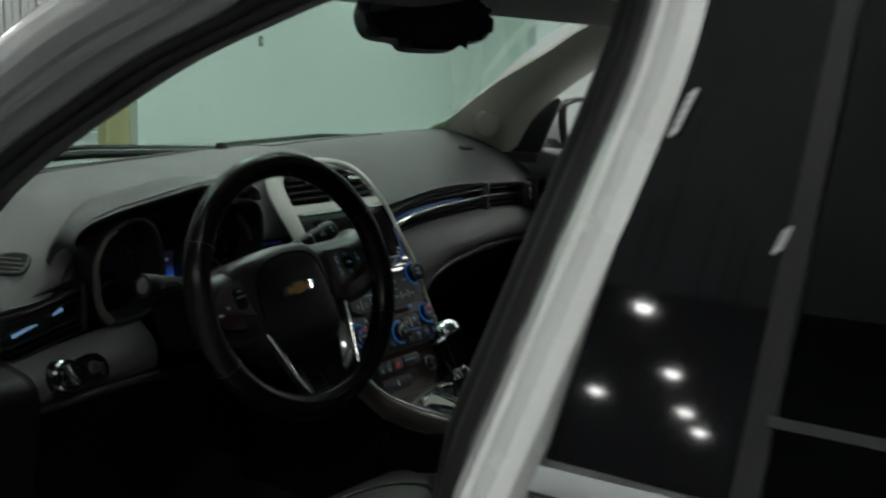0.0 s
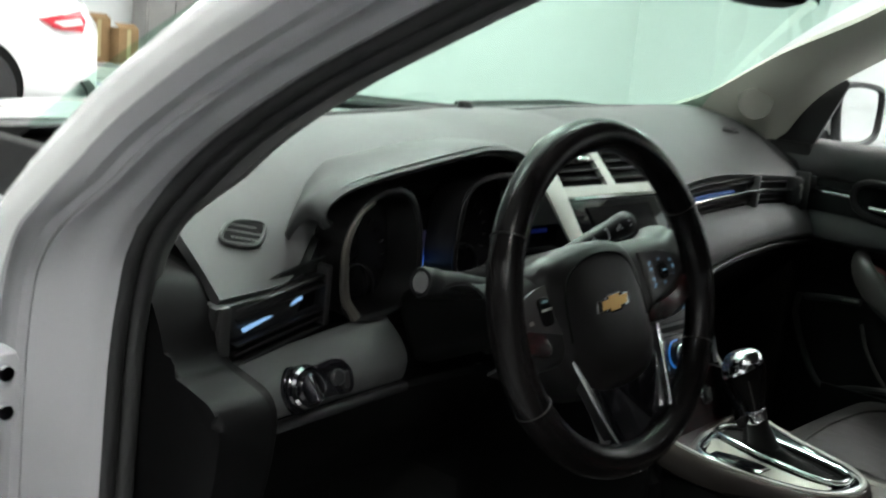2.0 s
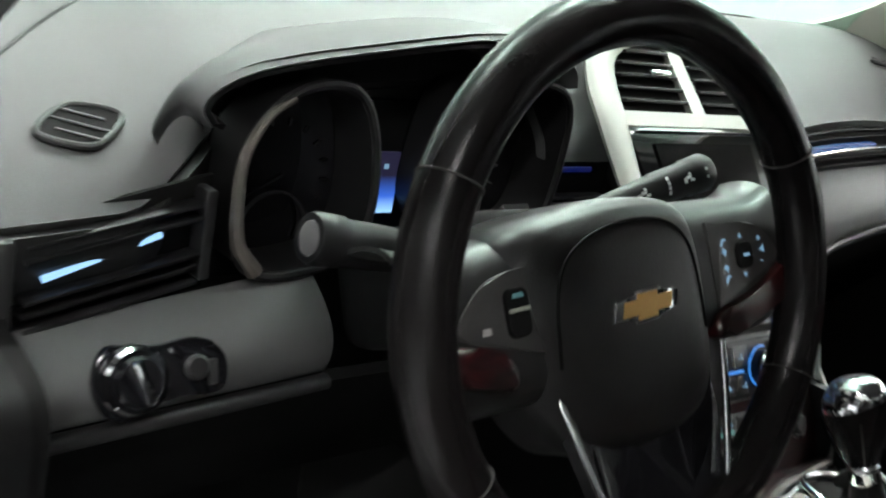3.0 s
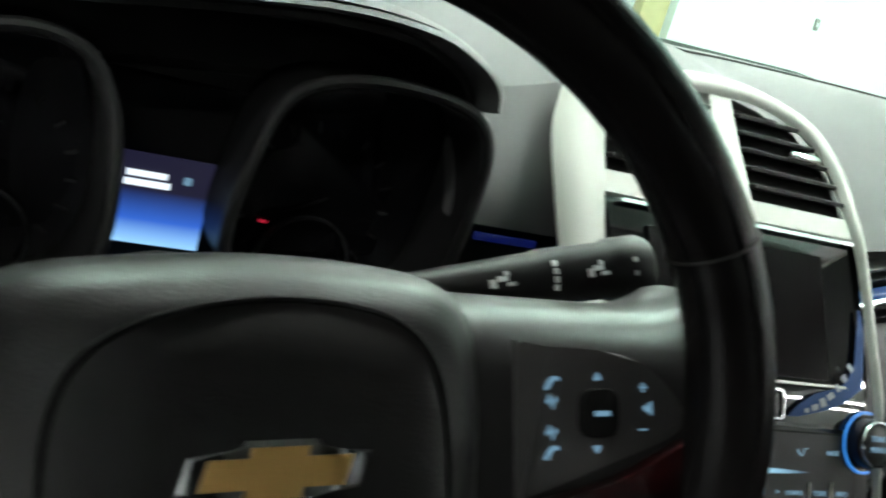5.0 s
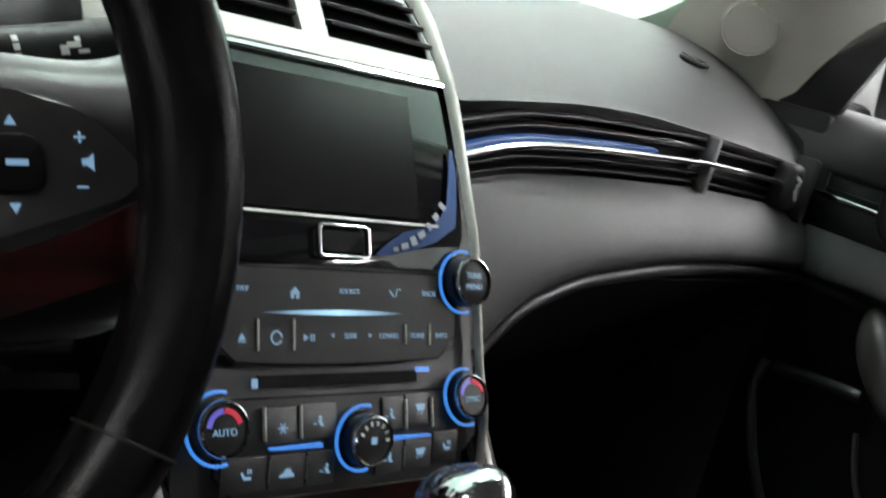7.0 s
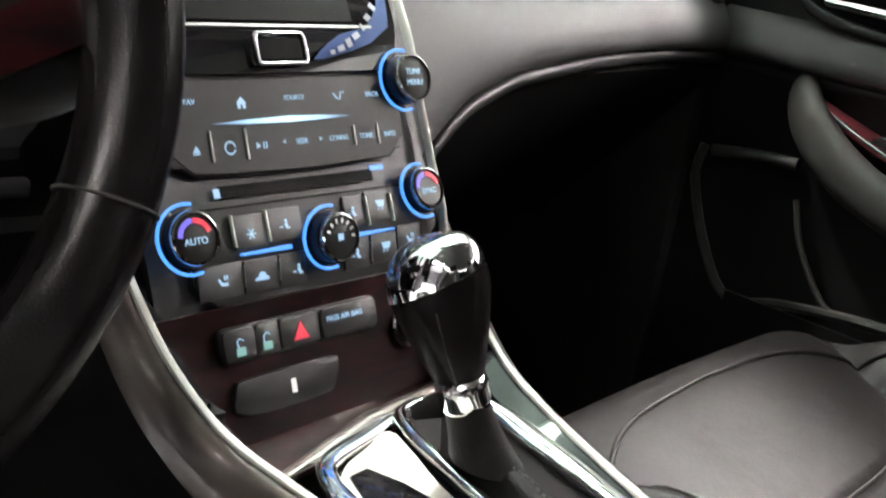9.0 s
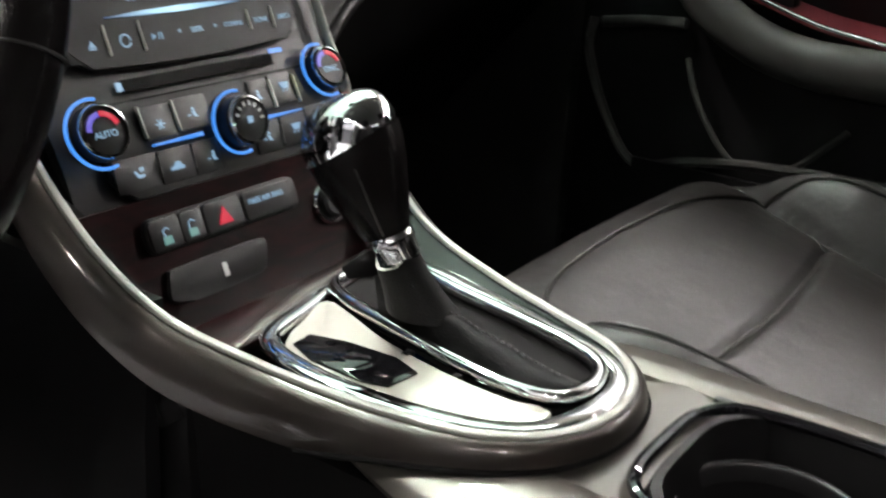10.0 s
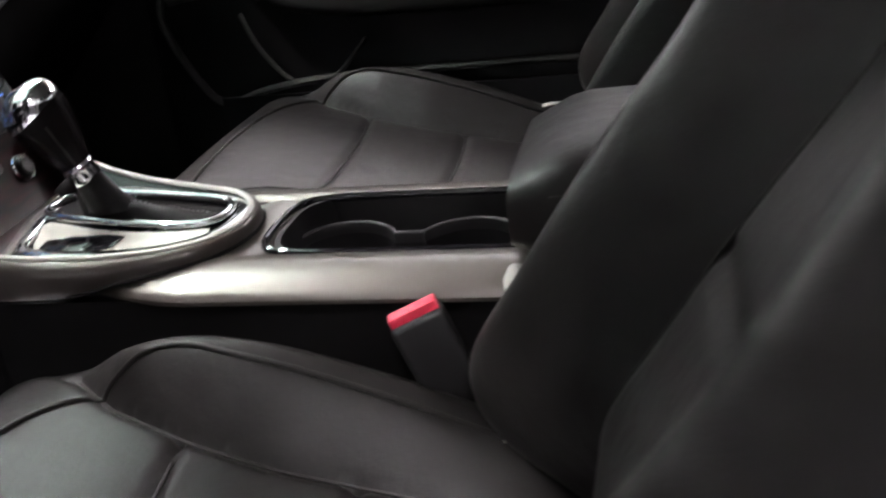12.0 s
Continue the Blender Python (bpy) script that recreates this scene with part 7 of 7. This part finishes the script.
def seat_top(d, y):
    """Height of the cushion's leather, d across from its middle, y ahead."""
    a = abs(d)
    s = knots(SEAM, y)
    roll = min(1.0, max(0.0, (y - 0.170) / 0.105))
    z = 0.553 + 0.20 * (y - 0.08) - 0.080 * (1 - math.sqrt(max(0.0, 1 - roll * roll)))
    k = min(1.0, max(0.0, (a - s) / (0.228 - min(s, 0.19))))
    z += (soft(CREST, y, 0.02) - z) * math.sin(0.5 * math.pi * k) ** 1.3
    z -= 0.034 * max(0.0, (a - 0.220) / 0.042) ** 2
    z -= 0.006 * math.exp(-((a - s) / 0.0050) ** 2) * min(1, max(0, (0.215 - y) / 0.02))
    if a < s:
        for gy in (0.060, -0.070, -0.200):
            z -= 0.006 * math.exp(-((y - gy - 0.014 * (d / 0.16) ** 2) / 0.0055) ** 2)
        z += 0.007 * math.cos(min(1.0, a / s) * 1.57)
    return z


def seat(cx, dy, recline, label):
    st = thing("front_seat", label, "car seat", "front seats", at=(cx, dy, 0.31))
    def on(d, y, up=0.0):
        return Vector((cx + d, dy + y, seat_top(d, y) + up))
    def cushion(u, v):
        d = (2 * u - 1) * 0.262
        y = 0.268 - 0.53 * v
        y -= 1.7 * max(0.0, abs(d) - 0.13) ** 2 * (1 - v)
        return on(d, y)
    part("cushion", sheet(cushion, 130, 130, 0.05), LEATHER, st, "black leather cushion with sewn channels")
    part("cushion_side", sheet(lambda u, v: Vector((cx + (0.258 - 0.012 * v) * math.cos(math.pi * u), dy + 0.02 + (0.245 - 0.02 * v) * math.sin(math.pi * u) ** 0.7, 0.40 + 0.10 * (1 - v))), 40, 6, 0.01), LEATHER, st)
    for s in (-1, 1):
        part("seam", sweep([on(s * knots(SEAM, y), y, 0.0022) for y in np.linspace(0.185, -0.245, 40)], rounded(0.0024, 0.0018, 0.0006, 2)), STITCH, st, "sewn seam")
        edge = smooth_path([(s * d, y, 0) for d, y in ((0.203, -0.245), (0.208, -0.10), (0.213, 0.03), (0.219, 0.09), (0.212, 0.136), (0.188, 0.172), (0.12, 0.201), (0.0, 0.210))], 8)
        part("piping", sweep([on(p.x, p.y, 0.0014) for p in edge], circle(0.0022, 8)), LEATHER, st, "raised leather piping")
    for gy in (0.060, -0.070):
        part("seam", sweep([on(d, gy + 0.014 * (d / 0.16) ** 2, 0.0022) for d in np.linspace(-0.15, 0.15, 30)], rounded(0.0024, 0.0018, 0.0006, 2)), STITCH, st)
    part("seat_base", box(cx - 0.22, cx + 0.22, dy - 0.24, dy + 0.18, 0.31, 0.44, 0.02), DARK, st, "black seat base")
    # backrest: deep bolsters that swell at hip height and tuck in below
    crest = [(0.44, -0.26), (0.50, -0.208), (0.522, -0.182), (0.551, -0.148), (0.596, -0.134), (0.618, -0.142), (0.640, -0.157), (0.671, -0.179), (0.718, -0.208), (0.772, -0.247), (0.824, -0.287), (0.87, -0.314), (1.08, -0.44)]
    def back(u, v):
        d = (2 * u - 1) * 0.250 * (1 - 0.08 * v)
        z = 0.44 + 0.62 * v
        a = abs(d)
        yb = soft(crest, z, 0.02)
        k = min(1.0, max(0.0, (0.192 - a) / 0.075))
        y = yb - 0.092 * k * k * (3 - 2 * k)
        y -= 0.13 * max(0.0, (a - 0.196) / 0.05) ** 1.6
        y -= 0.006 * math.exp(-((a - 0.122) / 0.005) ** 2)
        if a < 0.122:
            y -= 0.006 * math.exp(-((v - 0.45) / 0.010) ** 2) + 0.006 * math.exp(-((v - 0.72) / 0.010) ** 2)
        y -= 0.05 * max(0.0, (v - 0.90) / 0.10) ** 2
        return Vector((cx + d, dy + y - recline, z))
    part("backrest", sheet(back, 90, 90, 0.05), LEATHER, st, "black leather backrest with deep side bolsters")
    for s in (-1, 1):
        part("seam", sweep([back(0.5 + s * 0.5 * 0.122 / (0.250 * (1 - 0.08 * v)), v) + Vector((0, 0.0024, 0)) for v in np.linspace(0.05, 0.9, 40)], rounded(0.0024, 0.0018, 0.0006, 2), (0, 1, 0)), STITCH, st)
    part("back_shell", sheet(lambda u, v: Vector((cx + (2 * u - 1) * 0.225, dy - 0.34 - 0.30 * v - 0.05 * math.sin(math.pi * u), 0.42 + 0.62 * v)), 12, 10, 0.02), DARK, st)
    part("headrest", place(box(-0.13, 0.13, -0.05, 0.05, -0.09, 0.09, 0.04, 4), pose(cx, dy - 0.55, 1.19, -16)), LEATHER, st, "black leather headrest")
    for s in (-0.05, 0.05):
        part("headrest_post", tube([(cx + s, dy - 0.50, 1.03), (cx + s, dy - 0.55, 1.15)], 0.006), CHROME, st)
    part("side_tag", sheet(lambda u, v: Vector((cx + 0.182 + 0.046 * v, dy - 0.190 + 0.032 * u + 0.004 * v, 0.548 - 0.012 * v * v + 0.003 * math.sin(3.0 * u))), 6, 6, 0.0012), TAG, st, "small pale cloth tag")
    return st


seat(-0.365, 0.0, 0.0, "black leather driver's seat with stitched channels")
seat(0.385, 0.06, 0.07, "black leather passenger seat with stitched channels")


def buckle(x, y, z, side):
    b = thing("seat_belt_buckle", "black seat belt buckle with a red release button", "buckle", at=(x, y, z - 0.12))
    wide, down = Vector((0.013 * side, -0.040, 0.014)).normalized(), Vector((0.004, -0.036, -0.10)).normalized()
    face = wide.cross(down).normalized()
    down = face.cross(wide)
    m = Matrix((wide, face, -down)).transposed().to_4x4()
    m.translation = Vector((x, y, z))
    part("case", place(box(-0.021, 0.021, -0.011, 0.011, -0.092, -0.006, 0.005, 3), m), PANEL, b)
    part("release_button", place(box(-0.019, 0.019, -0.007, 0.007, -0.012, 0.001, 0.002), m), BUCKLE_RED, b, "red release button")
    part("stem", place(box(-0.012, 0.012, -0.004, 0.004, -0.22, -0.09, 0.002), m), RUBBER, b)


buckle(-0.121, -0.089, 0.619, 1)


def belt():
    b = thing("seat_belt", "black woven seat belt hanging by the pillar", "seat belt", at=(0.70, -0.33, 0.4))
    part("webbing", sweep(smooth_path([(0.70, -0.42, 1.15), (0.705, -0.36, 0.9), (0.70, -0.33, 0.66), (0.69, -0.33, 0.44)], 6), rounded(0.046, 0.002, 0.0008, 2), (1, 0, 0)), STITCH, b)
    part("tongue", box(0.69, 0.70, -0.36, -0.30, 0.60, 0.66, 0.004), CHROME, b)
    part("pillar_lining", box(0.70, 0.74, -0.46, -0.30, 0.35, 1.25, 0.015), DARK, b)


belt()


# ---- passenger door ----
def passenger_door():
    d = thing("passenger_door", "closed passenger door with dark lining and red-brown armrest trim", "car door", at=(0.76, 0, 0.4))
    def lining(u, v):
        y, z = 0.60 - 1.05 * u, 0.36 + 0.60 * v
        x = 0.775 - 0.030 * math.sin(math.pi * min(1, max(0, (z - 0.72) / 0.25))) - 0.012 * (z < 0.62) * math.sin(math.pi * (z - 0.36) / 0.26)
        return Vector((x, y, z))
    part("lining", sheet(lining, 40, 40, 0.012), DARK, d, "black moulded door lining")
    def rail(y0, y1, section, name, material, label="", fall=0.012, start=None):
        """A length of the door's upper lining with the given section (x, z)."""
        sec = smooth_path([(x, 0, z) for x, z in section], 4)
        def f(u, v):
            p = sec[round(v * (len(sec) - 1))]
            a = knots(start, p.z) if start else y0
            y = a + (y1 - a) * u
            return Vector((p.x + 0.02 * max(0, -y), y, p.z - fall * (a - y)))
        return part(name, sheet(f, 24, len(sec) - 1, 0.006), material, d, label)
    rail(0.66, -0.45, [(0.80, 0.994), (0.772, 0.999), (0.750, 0.993), (0.737, 0.975), (0.730, 0.950), (0.735, 0.931), (0.752, 0.922)], "door_pad", PAD, "dark grey padded door top", 0.012, [(0.93, 0.533), (0.951, 0.541), (0.968, 0.577), (0.982, 0.614), (0.996, 0.66)])
    rail(0.536, -0.45, [(0.752, 0.924), (0.757, 0.895), (0.752, 0.868)], "strip_recess", VOID)
    rail(0.505, -0.45, [(0.752, 0.873), (0.738, 0.868), (0.723, 0.852), (0.715, 0.830), (0.720, 0.814), (0.748, 0.806)], "door_pad", PAD, "dark grey padded door band")
    part("door_piping", sweep([(0.742 + 0.02 * max(0, -y), y, 0.803 - 0.012 * (0.482 - y)) for y in np.linspace(0.500, -0.45, 24)], rounded(0.012, 0.011, 0.004, 3)), PANEL, d, "moulding under the padded band")
    for dz in (-0.014, 0.010):
        part("slat", sweep([(0.744, y, 0.899 + dz - 0.012 * (0.515 - y)) for y in (0.530, 0.46, 0.40)], rounded(0.010, 0.003, 0.001, 2)), PANEL, d)
    part("accent_strip", sweep([(0.739, y, 0.902 - 0.03 * (0.515 - y)) for y in (0.528, 0.48, 0.44, 0.40)], rounded(0.008, 0.0065, 0.002, 2)), CHROME, d, "chrome accent strip")
    bezel = smooth_closed([(0.415, 0.925), (0.37, 0.932), (0.27, 0.920), (0.20, 0.905), (0.21, 0.868), (0.30, 0.860), (0.39, 0.872), (0.42, 0.895)], 5)
    part("handle_recess", place(prism(bezel, 0.004), Matrix(((0, 0, 1, 0.727), (1, 0, 0, 0), (0, 1, 0, 0), (0, 0, 0, 1)))), VOID, d, "dark recess behind the handle")
    part("handle_bezel", sweep([(0.726, y, z) for y, z in bezel], rounded(0.014, 0.012, 0.004, 3), (1, 0, 0), True), PANEL, d, "grey handle surround")
    part("door_pull", sweep(smooth_path([(0.722, 0.385, 0.888), (0.714, 0.33, 0.886), (0.712, 0.26, 0.882), (0.720, 0.22, 0.880)], 5), circle(0.011, 12, 0.006)), CHROME, d, "chrome door handle")
    arm = smooth_path([(0.770, 0.398, 0.790), (0.738, 0.392, 0.783), (0.716, 0.372, 0.764), (0.704, 0.335, 0.734), (0.698, 0.285, 0.708), (0.695, 0.23, 0.694), (0.694, 0.17, 0.691), (0.697, -0.05, 0.688), (0.702, -0.40, 0.686)], 6)
    part("armrest_roll", sweep(arm, circle(0.017, 20, 0.026)), ROLL, d, "rolled satin black armrest edge")
    for a in (2.55, 3.15):
        part("roll_groove", sweep([p for p in arm if p.y > 0.10], [(0.0168 * math.cos(a) + 0.0010 * math.cos(b), 0.0258 * math.sin(a) + 0.0010 * math.sin(b)) for b in np.linspace(0, 5.5, 8)]), VOID, d)
    part("armrest", sheet(lambda u, v: arm[round(u * (len(arm) - 1))] + Vector((0.004 + 0.075 * v, 0.0, -0.018 - 0.030 * v)), len(arm) - 1, 4, 0.006), DARK, d, "black underside of the armrest")
    crest = [(-0.10, 0.706), (0.10, 0.712), (0.22, 0.728), (0.30, 0.752), (0.388, 0.787)]
    part("armrest_trim", sheet(lambda u, v: Vector((0.703 + 0.060 * v + 0.022 * (1 - u) ** 4 * (1 - v), 0.388 - 0.48 * u, soft(crest, 0.388 - 0.48 * u, 0.02) + 0.010 * v)), 24, 4, 0.004), RED_TRIM, d, "red-brown armrest trim")
    part("trim_edge", sweep([(0.701 + 0.022 * (1 - u) ** 4, 0.388 - 0.48 * u, soft(crest, 0.388 - 0.48 * u, 0.02) + 0.002) for u in np.linspace(0, 1, 24)], rounded(0.005, 0.005, 0.002, 2)), CHROME, d, "chrome edge")
    part("window_switch", box(0.722, 0.744, 0.255, 0.305, 0.742, 0.760, 0.003), DARK, d)
    part("lock_pin", box(0.727, 0.735, 0.284, 0.298, 0.759, 0.764, 0.002), CHROME, d)
    part("pocket_edge", tube(smooth_path([(0.745, 0.50, 0.70), (0.738, 0.50, 0.66), (0.732, 0.465, 0.585), (0.730, 0.42, 0.535), (0.728, 0.35, 0.552), (0.728, 0.24, 0.566), (0.728, 0.05, 0.57), (0.73, -0.40, 0.57)], 6), 0.006, 8), ROLL, d, "edge of the door pocket")
    part("speaker_edge", tube(smooth_path([(0.738, 0.372, 0.67), (0.734, 0.352, 0.622), (0.730, 0.314, 0.573), (0.729, 0.285, 0.561), (0.729, 0.235, 0.566), (0.732, 0.178, 0.620)], 6), 0.0035, 8), ROLL, d, "rounded edge of the speaker panel")
    part("pocket", sheet(lambda u, v: Vector((0.728 - 0.006 * math.sin(math.pi * v), 0.42 - 0.85 * u, 0.38 + 0.165 * v)), 16, 6, 0.008), DARK, d)
    part("lower_seam", tube(smooth_path([(0.756, 0.494, 0.694), (0.754, 0.44, 0.702), (0.752, 0.385, 0.706)], 4), 0.007, 10), ROLL, d, "rounded ledge under the armrest")
    part("sail_panel", place(prism([(0.520, 0.988), (0.655, 0.985), (0.640, 1.010), (0.560, 1.066), (0.478, 1.112), (0.470, 1.104)], 0.012, 0.003), Matrix(((0, 0, 1, 0.742), (1, 0, 0, 0), (0, 1, 0, 0), (0, 0, 0, 1)))), DARK, d, "black triangular corner panel")
    g = part("window", sheet(lambda u, v: Vector((0.80 - 0.10 * v, 0.60 - 1.0 * u, 0.96 + 0.32 * v)), 4, 4), CLEAR, d, "clear side window")
    g.visible_shadow = False
    part("skin", sheet(lambda u, v: Vector((0.84 + 0.05 * math.sin(math.pi * v), 0.62 - 1.05 * u, 0.36 + 0.59 * v)), 8, 8, 0.004), PAINT, d)
    mir = thing("door_mirror", "black-backed passenger door mirror reflecting white light", "wing mirror", at=(0.92, 0.58, 0.96))
    out = smooth_closed([(-0.150, 0.045), (-0.06, 0.058), (0.10, 0.054), (0.148, 0.040), (0.156, -0.005), (0.140, -0.046), (0.05, -0.060), (-0.06, -0.058), (-0.120, -0.052), (-0.146, -0.01)], 5)
    mm = pose(1.075, 0.575, 1.040, 90, 0, 6)
    part("housing", place(prism([(1.07 * x, 1.12 * y) for x, y in out], 0.06, 0.02, 4), mm @ pose(0, 0, -0.062)), PAINT, mir, "white mirror housing")
    part("rim", place(sweep([(1.05 * x, 1.08 * y, 0.0) for x, y in out], rounded(0.012, 0.02, 0.004, 2), closed=True), mm), DARK, mir)
    part("mirror_glass", place(prism(out, 0.003), mm @ pose(0, 0, -0.001)), MIRROR, mir, "mirror glass")
    part("foot", box(0.80, 0.95, 0.57, 0.62, 0.965, 1.01, 0.015), DARK, mir)


passenger_door()


def inner_mirror():
    r = thing("rear_view_mirror", "black rear-view mirror hanging from the windscreen", "rear-view mirror", at=(-0.03, 0.28, 1.3))
    out = [(0.74 * x, 0.95 * y) for x, y in smooth_closed([(-0.150, 0.018), (-0.120, 0.040), (0.0, 0.044), (0.120, 0.040), (0.150, 0.020), (0.150, -0.010), (0.130, -0.026), (0.075, -0.032), (0.05, -0.044), (-0.05, -0.044), (-0.075, -0.032), (-0.130, -0.026), (-0.150, -0.008)], 5)]
    m = pose(-0.038, 0.262, 1.236, 80, 0, -22)
    part("housing", place(prism(out, 0.035, 0.012, 4), m @ pose(0, 0, -0.030)), DARK, r, "black mirror housing")
    part("mirror_glass", place(prism([(0.92 * x, 0.86 * y + 0.002) for x, y in out], 0.003), m @ pose(0, 0, 0.0035)), surface("dimmed_mirror", (0.10, 0.105, 0.11), 0.03, metal=1.0, vary=0.02, rough_vary=0.01), r, "dark dimmed mirror glass")
    part("stem", tube([(-0.038, 0.285, 1.25), (-0.03, 0.30, 1.285), (-0.02, 0.31, 1.31)], 0.012), DARK, r)
    part("sensor_case", box(-0.16, -0.06, 0.30, 0.38, 1.262, 1.290, 0.012, 3), DARK, r)


inner_mirror()
